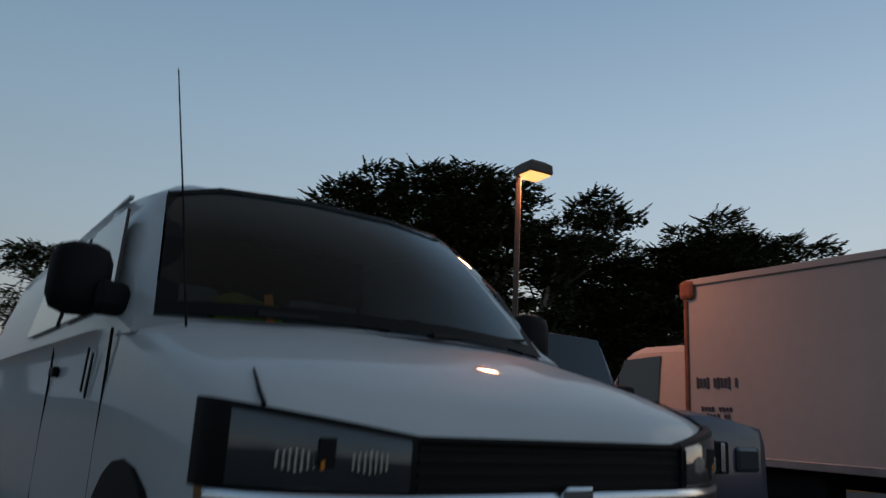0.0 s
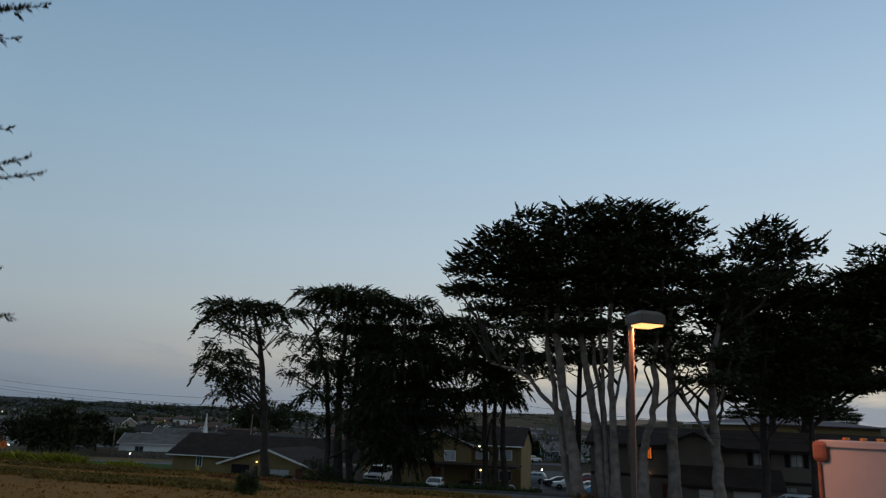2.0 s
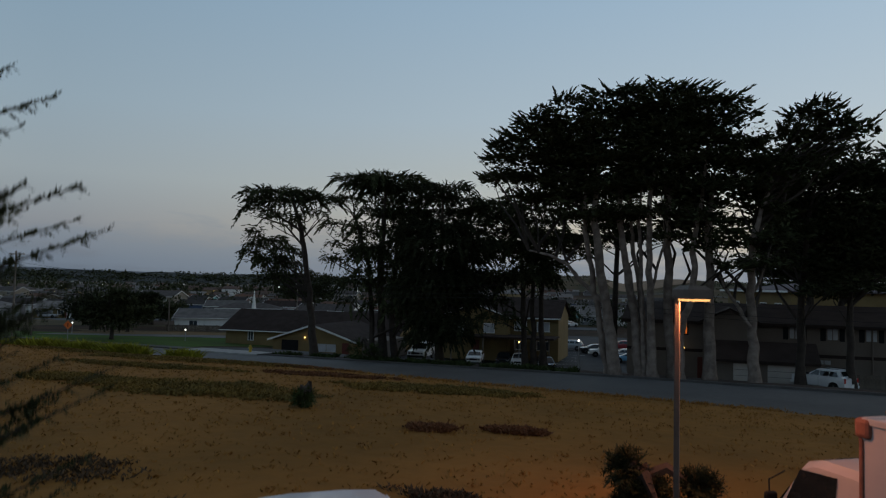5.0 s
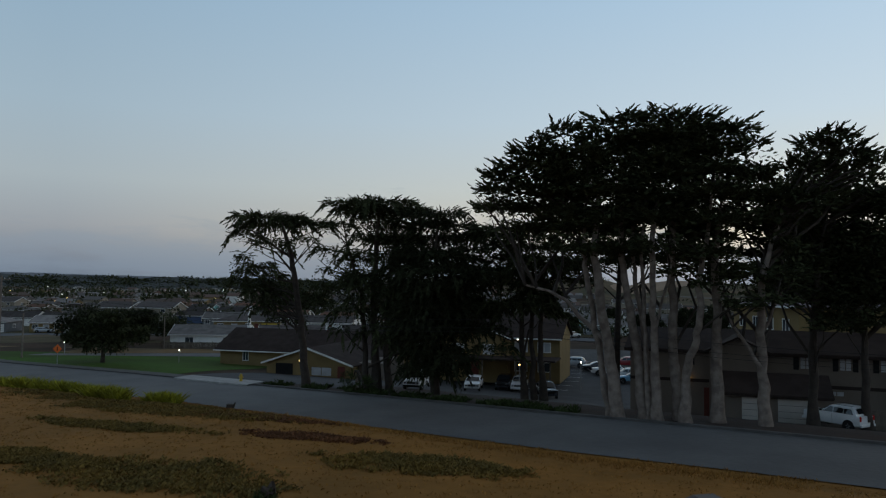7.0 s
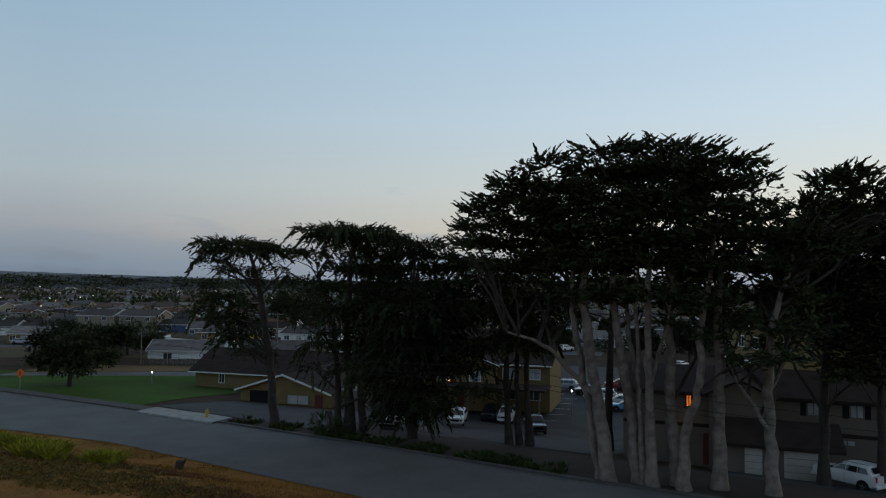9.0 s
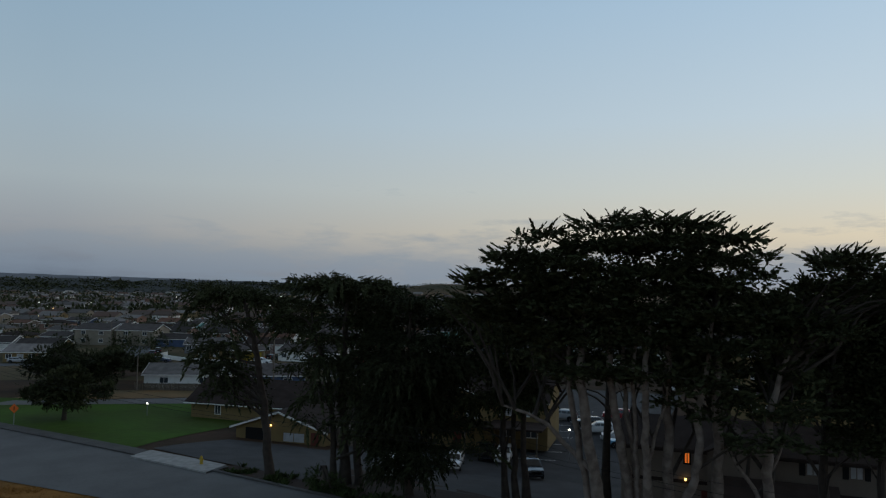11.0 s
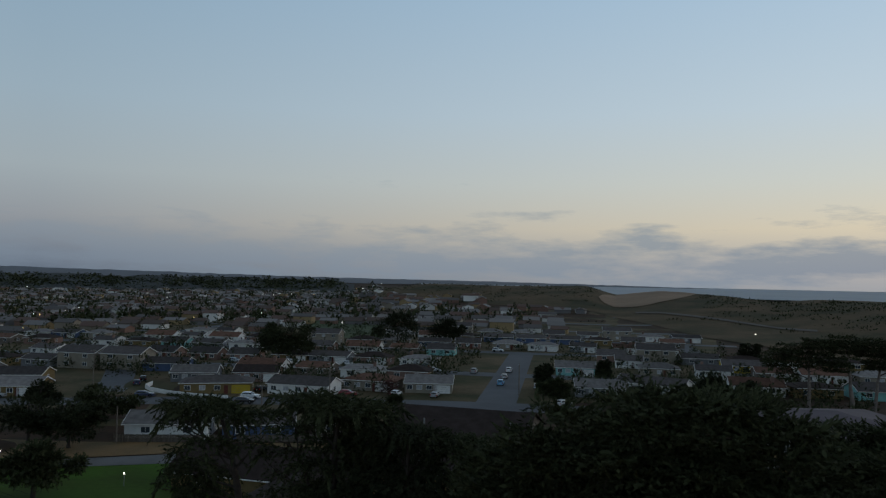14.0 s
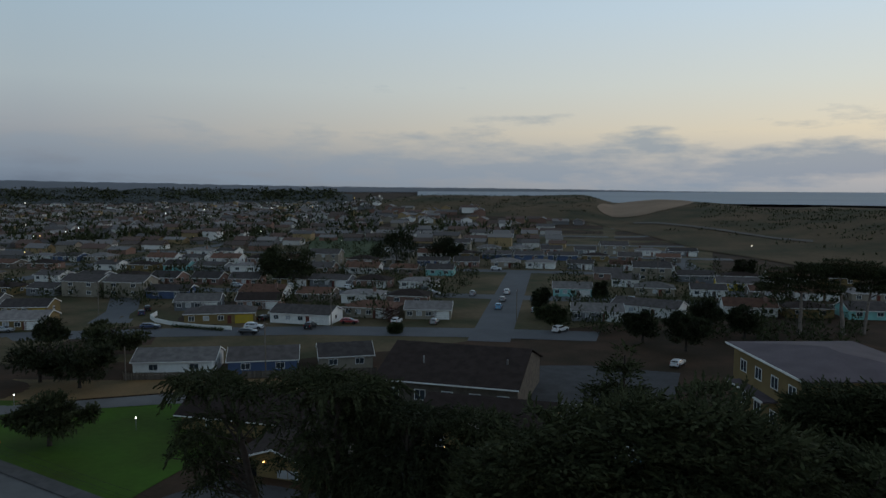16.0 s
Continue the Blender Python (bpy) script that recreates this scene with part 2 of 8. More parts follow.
M_WIRE = mat("cable", (0.02, 0.02, 0.02), 0.7, vary=0.1)
M_ORANGE = mat("orange_sign", (0.75, 0.16, 0.03), 0.5, vary=0.1, scale=2)
M_HYDRANT = mat("hydrant_paint", (0.46, 0.32, 0.04), 0.5, vary=0.15, scale=3)
M_INK = mat("dark_lettering", (0.05, 0.05, 0.07), 0.6, vary=0.1)
M_VEST = mat("hi_vis_fabric", (0.15, 0.17, 0.015), 0.8, vary=0.25, scale=6, bump=0.4)
M_VESTBAND = mat("orange_band", (0.75, 0.20, 0.03), 0.7, vary=0.15, scale=6)
M_SEAT = mat("grey_seat_cloth", (0.24, 0.25, 0.26), 0.9, vary=0.2, scale=6)
M_PAPER = mat("paper", (0.62, 0.66, 0.58), 0.8, vary=0.15, scale=4)
M_SAND = mat("sand", (0.29, 0.205, 0.14), 0.95, vary=0.25, scale=0.02)
M_DUNE = mat("dune_scrub", (0.115, 0.080, 0.046), 0.95, vary=0.5, scale=0.02, second=(0.050, 0.047, 0.025))
# the hills emit a faint grey-blue, which stands in for haze
M_FARHILL = mat("far_hills_haze_glow", (0.06, 0.07, 0.085), 1.0, vary=0.15, scale=0.004, emit=srgb(112, 123, 138), strength=0.13)
M_SODIUM = mat("sodium_lens", (0.9, 0.5, 0.15), 0.4, emit=(1.0, 0.50, 0.17), strength=1.9)
M_BULB = mat("white_lamp", (0.9, 0.9, 0.85), 0.4, emit=(1.0, 0.93, 0.80), strength=4.5)
M_WARM = mat("warm_lamp", (0.9, 0.6, 0.2), 0.4, emit=(1.0, 0.60, 0.18), strength=4.5)
M_LITWIN = mat("lit_window", (0.7, 0.25, 0.05), 0.4, emit=(1.0, 0.22, 0.03), strength=0.5)
# dry, matt surfaces that hardly shine at a low angle
for m in (M_LEAF, M_PINE, M_SHRUB):
    m.node_tree.nodes["Principled BSDF"].inputs["Specular IOR Level"].default_value = 0.06
for m in (M_FIELD, M_EARTH, M_DRY, M_LAWN, M_TOWNGROUND, M_DUNE, M_SAND, M_ROOFBROWN, M_ROOFDARK, M_ROOFRED, M_ROOFGREY):
    next(n for n in m.node_tree.nodes if n.bl_idname == "ShaderNodeBsdfPrincipled").inputs["Specular IOR Level"].default_value = 0.08


# ---- building blocks ----
def link_mesh(name, me, material, parent=None, label="", smooth=None):
    me.materials.append(material)
    if smooth is not None:
        me.polygons.foreach_set("use_smooth", [True] * len(me.polygons))
        me.set_sharp_from_angle(angle=radians(smooth))
    ob = new(name, me)
    if parent is not None:
        ob.parent = parent
    if label:
        ob["label"] = label
    return ob


def part(name, bm, material, parent=None, label="", smooth=None):
    me = bpy.data.meshes.new(name)
    bm.normal_update()
    bm.to_mesh(me)
    bm.free()
    return link_mesh(name, me, material, parent, label, smooth)


def raw(name, verts, faces, material, parent=None, label="", smooth=None):
    me = bpy.data.meshes.new(name)
    me.from_pydata([tuple(v) for v in verts], [], [tuple(f) for f in faces])
    me.update()
    return link_mesh(name, me, material, parent, label, smooth)


def quads_mesh(name, verts, material, parent=None, label=""):
    """Loose leaves from an array of n x 3 x 3 or n x 4 x 3."""
    n, k = verts.shape[:2]
    me = bpy.data.meshes.new(name)
    me.vertices.add(k * n)
    me.vertices.foreach_set("co", np.ascontiguousarray(verts, dtype=np.float32).ravel())
    me.loops.add(k * n)
    me.loops.foreach_set("vertex_index", np.arange(k * n, dtype=np.int32))
    me.polygons.add(n)
    me.polygons.foreach_set("loop_start", np.arange(0, k * n, k, dtype=np.int32))
    me.update(calc_edges=True)
    return link_mesh(name, me, material, parent, label)


def thing(name, label, category, m=None, group="", kind=""):
    ob = new(name)
    ob.empty_display_size = 0.2
    tagged(ob, label, category, group, kind)
    if m is not None:
        ob.matrix_basis = m
    return ob


def box(bm, cx, cy, cz, sx, sy, sz, bevel=0.0, m=None):
    r = bmesh.ops.create_cube(bm, size=1.0)
    bmesh.ops.scale(bm, vec=(sx, sy, sz), verts=r["verts"])
    bmesh.ops.translate(bm, vec=(cx, cy, cz), verts=r["verts"])
    vs = r["verts"]
    if bevel:
        es = list({e for v in vs for e in v.link_edges})
        out = bmesh.ops.bevel(bm, geom=es, offset=bevel, segments=2, affect="EDGES", profile=0.5)
        vs = list({v for f in out["faces"] for v in f.verts} | {v for v in vs if v.is_valid})
    if m is not None:
        bmesh.ops.transform(bm, matrix=m, verts=vs)
    return bm


def boxm(cx, cy, cz, sx, sy, sz, bevel=0.0, m=None):
    return box(bmesh.new(), cx, cy, cz, sx, sy, sz, bevel, m)


def cyl(bm, p0, p1, r0, r1=None, seg=12):
    p0, p1 = Vector(p0), Vector(p1)
    r1 = r0 if r1 is None else r1
    d = p1 - p0
    turn = d.to_track_quat("Z", "Y").to_matrix().to_4x4()
    bmesh.ops.create_cone(bm, cap_ends=True, segments=seg, radius1=r0, radius2=r1, depth=d.length, matrix=Matrix.Translation((p0 + p1) / 2) @ turn)
    return bm


def tube(bm, pts, radii, seg=8):
    """A tapered round bar along a bent line."""
    rings = []
    pts = [Vector(p) for p in pts]
    for i, p in enumerate(pts):
        d = (pts[min(i + 1, len(pts) - 1)] - pts[max(i - 1, 0)]).normalized()
        side = d.cross(Vector((0.31, 0.95, 0.05))).normalized()
        up = side.cross(d)
        rings.append([bm.verts.new(p + (side * math.cos(a) + up * math.sin(a)) * radii[i]) for a in (2 * math.pi * k / seg for k in range(seg))])
    for a, b in zip(rings, rings[1:]):
        for k in range(seg):
            bm.faces.new((a[k], a[(k + 1) % seg], b[(k + 1) % seg], b[k]))
    bm.faces.new(list(reversed(rings[0])))
    bm.faces.new(rings[-1])
    return bm


def loft(bm, rings, skip=(), cap=True):
    """Skins closed rings of equal length; skip names (ring, side) faces that stay open."""
    vs = [[bm.verts.new(p) for p in r] for r in rings]
    n = len(rings[0])
    for i in range(len(vs) - 1):
        for k in range(n):
            if (i, k) not in skip:
                bm.faces.new((vs[i][k], vs[i][(k + 1) % n], vs[i + 1][(k + 1) % n], vs[i + 1][k]))
    if cap:
        bm.faces.new(list(reversed(vs[0])))
        bm.faces.new(vs[-1])
    bmesh.ops.recalc_face_normals(bm, faces=bm.faces)
    return bm


def mirror_ring(half):
    """A closed ring from its left half, listed bottom to top as (x, y, z)."""
    return half + [(x, -y, z) for x, y, z in reversed(half)]


def panel(name, quad, material, parent, label="", thick=0.012, nx=1, ny=1, bulge=0.0, smooth=None):
    """A thin slab on four corners, which may bulge outwards."""
    a, b, c, d = (Vector(p) for p in quad)
    nrm = (b - a).cross(d - a).normalized()
    bm = bmesh.new()
    lay = []
    for s in (0, 1):
        grid = []
        for j in range(ny + 1):
            row = []
            for i in range(nx + 1):
                u, v = i / nx, j / ny
                p = a * (1 - u) * (1 - v) + b * u * (1 - v) + c * u * v + d * (1 - u) * v
                p = p + nrm * (bulge * (1 - (2 * u - 1) ** 2) + (thick if s else 0))
                row.append(bm.verts.new(p))
            grid.append(row)
        lay.append(grid)
    for s in (0, 1):
        g = lay[s]
        for j in range(ny):
            for i in range(nx):
                q = (g[j][i], g[j][i + 1], g[j + 1][i + 1], g[j + 1][i])
                bm.faces.new(q if s else tuple(reversed(q)))
    lo, hi = lay
    for i in range(nx):
        bm.faces.new((lo[0][i], lo[0][i + 1], hi[0][i + 1], hi[0][i]))
        bm.faces.new((lo[ny][i + 1], lo[ny][i], hi[ny][i], hi[ny][i + 1]))
    for j in range(ny):
        bm.faces.new((lo[j + 1][0], lo[j][0], hi[j][0], hi[j + 1][0]))
        bm.faces.new((lo[j][nx], lo[j + 1][nx], hi[j + 1][nx], hi[j][nx]))
    return part(name, bm, material, parent, label, smooth)


# ---- the lie of the land ----
# the plan was drawn on a small grid; site() lays it out in metres
GROW = 1.23


def site(x, y, z=0.0):
    return (1.2467 * x + 0.0225 * y - 1.161, 1.2467 * y - 0.0225 * x - 2.099, 0.01514 * x - 0.01069 * y + 1.2124 * z - 0.799)


def site_all(points):
    return [site(*q)[:2] for q in points]


def site_pose(x, y, z, turn=0.0):
    sx, sy, sz = site(x, y, z)
    return pose(sx, sy, sz, 0, 0, turn - 1.0) @ Matrix.Scale(GROW, 4)


FAR_X = [-500, -136.6, -89.5, -58.5, -42.4, -20.1, -5.2, 3.5, 12.2, 49.4, 110, 500]
FAR_Y = [200, 96.4, 79.3, 70.0, 65.2, 56.9, 50.1, 47.7, 45.3, 34.4, 16.0, -80]
NEAR_Y = [186, 82.6, 66.2, 56.8, 54.3, 45.9, 39.6, 37.5, 35.1, 23.8, 5.5, -90]
ROAD_Z = [-9.0, -5.5, -4.3, -3.35, -2.95, -2.1, -1.33, -1.13, -0.95, -0.1, 0.5, 1.0]


def far_edge(x):
    return np.interp(x, FAR_X, FAR_Y)


def near_edge(x):
    return np.interp(x, FAR_X, NEAR_Y)


def road_z(x):
    return np.interp(x, FAR_X, ROAD_Z)


def smooth01(v):
    v = np.clip(v, 0.0, 1.0)
    return v * v * (3 - 2 * v)


RIDGE_DEG = [-60, -30, -25, -22.5, -18.6, -13.4, -6, -4, -0.8, 4, 7.2, 9.5, 13.5, 25, 60]
RIDGE_TOP = [-5, -5, 0, 12, 19.5, 17.3, 18.8, 9.5, 14, 12.5, 8, 11.6, 13, 14, 14]
RIDGE_FAR = [900, 900, 900, 900, 900, 900, 880, 860, 800, 740, 700, 660, 620, 560, 560]


def lot_edge(x):
    """The far edge of the lot runs along the backs of the parked vehicles."""
    return np.interp(x, [-40, -4.5, 0.5, 2.2, 5.0, 50], [-19.6, 7.2, 10.9, 13.0, 15.0, 15.4])


def land(x, y):
    x, y = np.asarray(x, float), np.asarray(y, float)
    fy, ny, rz = far_edge(x), near_edge(x), road_z(x)
    # the field stays level and only drops close to the road, more steeply towards the east
    drop = np.interp(x, [-70, -34, -20, -4, 10, 30], [6.5, 7.5, 13.0, 13.0, 7.0, 3.0])
    near = rz * smooth01((y - 11) / np.maximum(ny - 11, 6)) ** drop
    near = near + 0.92 * smooth01((y - lot_edge(x) - 0.1) / 1.9) * (1 - smooth01((y - 16) / 22)) * (1 - smooth01((x - 12) / 20))
    d = y - fy
    low = np.minimum(-5.4, rz - 0.3)
    beyond = rz + (low - rz) * smooth01(d / 34)
    z = np.where(y < ny, near, np.where(y < fy, rz, beyond))
    r = np.hypot(x, y)
    deg = np.degrees(np.arctan2(x, np.maximum(y, 1e-3)))
    top, far = np.interp(deg, RIDGE_DEG, RIDGE_TOP), np.interp(deg, RIDGE_DEG, RIDGE_FAR)
    rise = np.where(r < far, np.exp(-((r - far) / (0.22 * far)) ** 2), np.exp(-((r - far) / 260) ** 2))
    hills = (top + 5.4) * rise * np.where(y > 0, 1, 0)
    lumps = 1.2 * np.sin(x / 37 + 1.3) * np.sin(y / 41) * np.clip(hills / 8, 0, 1)
    return z + hills + lumps


def axis_steps(lo, hi, a, b, fine, grow):
    out = list(np.arange(a, b + 1e-6, fine))
    s, v = fine, a
    while v > lo:
        s *= grow
        v -= s
        out.insert(0, v)
    s, v = fine, out[-1]
    while v < hi:
        s *= grow
        v += s
        out.append(v)
    return np.array(out)


def drape(name, outline_lo, outline_hi, lift, material, n=10, parent=None, depth=0.0):
    """A strip on the ground between two lines of the plan; depth gives it visible edges."""
    lo, hi = np.array(outline_lo, float), np.array(outline_hi, float)
    verts, faces = [], []
    for a, b in zip(lo, hi):
        for k in range(n + 1):
            p = a + (b - a) * k / n
            verts.append((p[0], p[1], float(land(p[0], p[1])) + lift))
    w = n + 1
    for j in range(len(lo) - 1):
        for k in range(n):
            faces.append((j * w + k, j * w + k + 1, (j + 1) * w + k + 1, (j + 1) * w + k))
    if depth:
        base = len(verts)
        verts += [(x, y, z - depth) for x, y, z in verts]
        for j in range(len(lo) - 1):
            for k in (0, n):
                q = (j * w + k, (j + 1) * w + k, base + (j + 1) * w + k, base + j * w + k)
                faces.append(q)
    ob = raw(name, verts, faces, material, parent)
    bm = bmesh.new()
    bm.from_mesh(ob.data)
    bmesh.ops.recalc_face_normals(bm, faces=bm.faces)
    if sum(f.normal.z for f in bm.faces) < 0:
        bmesh.ops.reverse_faces(bm, faces=bm.faces)
    bm.to_mesh(ob.data)
    bm.free()
    return ob


gxs = axis_steps(-4600, 4600, -116, 52, 1.8, 1.10)


def ground_rows():
    """Rows of the ground that follow both edges of the road."""
    ny, fy = near_edge(gxs), far_edge(gxs)
    lo, hi = np.minimum(-14.0, ny - 30), np.maximum(150.0, fy + 60)
    rows = [(-900 - lo) * f ** 2 + lo for f in np.linspace(1, 0, 9)[:-1]]
    rows += [lo + (ny - lo) * f for f in np.linspace(0, 1, 70)[:-1]]
    rows += [ny + (fy - ny) * f for f in (0.0, 0.12, 0.5, 0.88)]
    rows += [fy + (hi - fy) * f for f in np.linspace(0, 1, 56)[:-1]]
    rows += [hi + (4700 - hi) * f ** 2.2 for f in np.linspace(0, 1, 60)]
    return np.array(rows)


gy2 = ground_rows()
gx2 = np.tile(gxs, (len(gy2), 1))
gz2 = land(gx2, gy2)
gz2[(gy2 > near_edge(gx2) + 0.6) & (gy2 < far_edge(gx2) - 0.6)] -= 0.2
gn = len(gxs)
ground = raw("ground", np.stack([gx2, gy2, gz2], -1).reshape(-1, 3), [(j * gn + i, j * gn + i + 1, (j + 1) * gn + i + 1, (j + 1) * gn + i) for j in range(len(gy2) - 1) for i in range(gn - 1)], M_FIELD, smooth=80)
ground.data.materials.append(M_EARTH)
for f in ground.data.polygons:
    c = f.center
    if c.y > float(far_edge(c.x)) - 1.0:
        f.material_index = 1
tagged(ground, "brown dry-grass ground sloping down to a town", "ground", kind="structure")


# ---- roads, verges, car parks ----
def strip_x(xs, f, lo, hi):
    return [(x, float(f(x)) + lo) for x in xs], [(x, float(f(x)) + hi) for x in xs]


rx = list(np.linspace(-420, -140, 14)) + list(np.linspace(-136, 54, 76)) + list(np.linspace(66, 380, 12))
road = drape("road", [(x, float(near_edge(x))) for x in rx], [(x, float(far_edge(x))) for x in rx], 0.05, M_ROAD, 8)
tagged(road, "two-lane grey asphalt road with no markings", "road", kind="structure")
a, b = strip_x(rx, far_edge, 0.0, 0.35)
tagged(drape("kerb", a, b, 0.19, M_KERB, 2, depth=0.2), "pale concrete kerb along the road", "kerb", kind="structure")
vx = list(np.linspace(-136, -39, 44))
a, b = strip_x(vx, far_edge, 0.35, 2.1)
tagged(drape("pavement", a, b, 0.16, M_KERB, 3, depth=0.15), "pale concrete pavement beside a lawn", "pavement", kind="structure")
vx = list(np.linspace(-39, 54, 50))
a, b = strip_x(vx, far_edge, 0.35, 11.0)
M_VERGE = mat("bark_mulch_verge", (0.026, 0.018, 0.014), 0.95, vary=0.4, scale=0.7, bump=0.6, second=(0.040, 0.022, 0.016))
tagged(drape("verge", a, b, 0.05, M_VERGE, 8), "dark mulch verge under the cypresses", "verge", kind="structure")
# lawn with its path and the dry strip behind it
lawn = drape("lawn", [(x, float(far_edge(x)) + 2.1) for x in np.linspace(-130, -54, 30)], [(x, y) for x, y in zip(np.linspace(-140, -58, 30), np.linspace(88, 113, 30))], 0.06, M_LAWN, 14)
tagged(lawn, "mown green lawn behind the pavement", "lawn", kind="structure")
path = drape("path", [(-160, 80), (-124, 88), (-97, 92), (-76, 107.5), (-56, 114)], [(-160, 85.5), (-124, 93.5), (-98, 97.5), (-78.5, 113), (-56, 119)], 0.09, M_ROAD, 4)
tagged(path, "narrow asphalt drive behind the lawn", "drive", kind="structure")
M_DRYVERGE = mat("dry_verge", (0.185, 0.115, 0.050), 0.95, vary=0.35, scale=0.15, bump=0.4, second=(0.11, 0.080, 0.036))
dry = drape("dry_strip", [(-150, 88), (-124, 94.5), (-98, 98.5), (-80, 113.0), (-58, 119)], [(-150, 102), (-124, 108), (-98, 115.0), (-76, 123), (-55, 131)], 0.07, M_DRYVERGE, 8)
tagged(dry, "strip of dry grass between drive and fence", "verge", kind="structure")
# the shared car park under the trees, and the lot where the film begins
lot = drape("car_park", site_all([(-30, 59), (-24, 55.5), (-14, 53.6), (-5, 52), (-3.5, 54)]), site_all([(-27, 118), (-20, 122), (-14, 124), (-6, 124), (0, 124)]), 0.07, M_ASPHALT, 20)
tagged(lot, "asphalt car park with painted bays", "car park", kind="structure")

ax = list(np.linspace(-40, 50, 46))
apron = drape("parking_lot", [(x, -30) for x in ax], [(x, float(lot_edge(x))) for x in ax], 0.03, M_ASPHALT, 12)
tagged(apron, "asphalt lot with parked vehicles", "car park", kind="structure")
drv = drape("drive", site_all([(3.0, 47.5), (2.4, 50), (2.0, 53.5)]), site_all([(22, 45), (22, 49), (22, 54)]), 0.07, M_ASPHALT, 8)
tagged(drv, "asphalt forecourt before the garages", "drive", kind="structure")
ax = list(np.linspace(-51, -39.5, 8))
a, b = strip_x(ax, far_edge, -0.9, 2.2)
tagged(drape("driveway_apron", a, b, 0.20, M_CONCRETE, 4, depth=0.2), "pale concrete driveway apron across the pavement", "pavement", kind="structure")
fore = drape("church_drive", [(-52, 71.4), (-44, 68.6), (-36, 66.0), (-30, 63.4)], [(-49, 81), (-42, 81.5), (-34, 81), (-27, 78)], 0.075, M_ASPHALT, 8)
tagged(fore, "asphalt drive in front of the church", "drive", kind="structure")
for k in range(9):
    x, y = site(-12.5, 74 + 3.6 * k)[:2]
    z = float(land(x, y)) + 0.085
    line = raw("bay_line", [(x - 2.6, y - 0.07, z), (x + 2.6, y + 0.5, z), (x + 2.6, y + 0.62, z), (x - 2.6, y + 0.05, z)], [(0, 1, 2, 3)], M_WHITE)
    tagged(line, "white painted bay line on asphalt", "road marking", "bay lines", "structure")


# ---- trees ----
def spray_leaves(rng, origin, axis, length, blades, width):
    """Flat feathery sprays: twigs leave the axis on both sides. Arrays of n sprays."""
    n = len(origin)
    axis = axis / np.linalg.norm(axis, axis=1, keepdims=True)
    up = np.tile([0.0, 0.0, 1.0], (n, 1)) + rng.normal(0, 0.35, (n, 3))
    side = np.cross(axis, up)
    side /= np.linalg.norm(side, axis=1, keepdims=True) + 1e-6
    nrm = np.cross(side, axis)
    t = (np.arange(blades) + 0.5) / blades
    sgn = np.where(np.arange(blades) % 2, 1.0, -1.0)
    sgn[-1] = 0.0
    t = np.clip(t[None, :] + rng.normal(0, 0.05, (n, blades)), 0, 1)
    base = origin[:, None, :] + axis[:, None, :] * (t * length[:, None])[..., None]
    ang = rng.uniform(0.45, 0.95, (n, blades))
    way = axis[:, None, :] * np.cos(ang)[..., None] + side[:, None, :] * (np.sin(ang) * sgn[None, :])[..., None] + nrm[:, None, :] * rng.normal(0.10, 0.25, (n, blades))[..., None]
    blen = length[:, None] * (0.55 - 0.30 * t) * rng.uniform(0.7, 1.2, (n, blades))
    wid = np.cross(way, nrm[:, None, :])
    wid /= np.linalg.norm(wid, axis=2, keepdims=True) + 1e-6
    wid *= (width * blen)[..., None]
    tip = base + way * blen[..., None]
    return np.stack([base + wid, tip, base - wid], 2).reshape(-1, 3, 3)


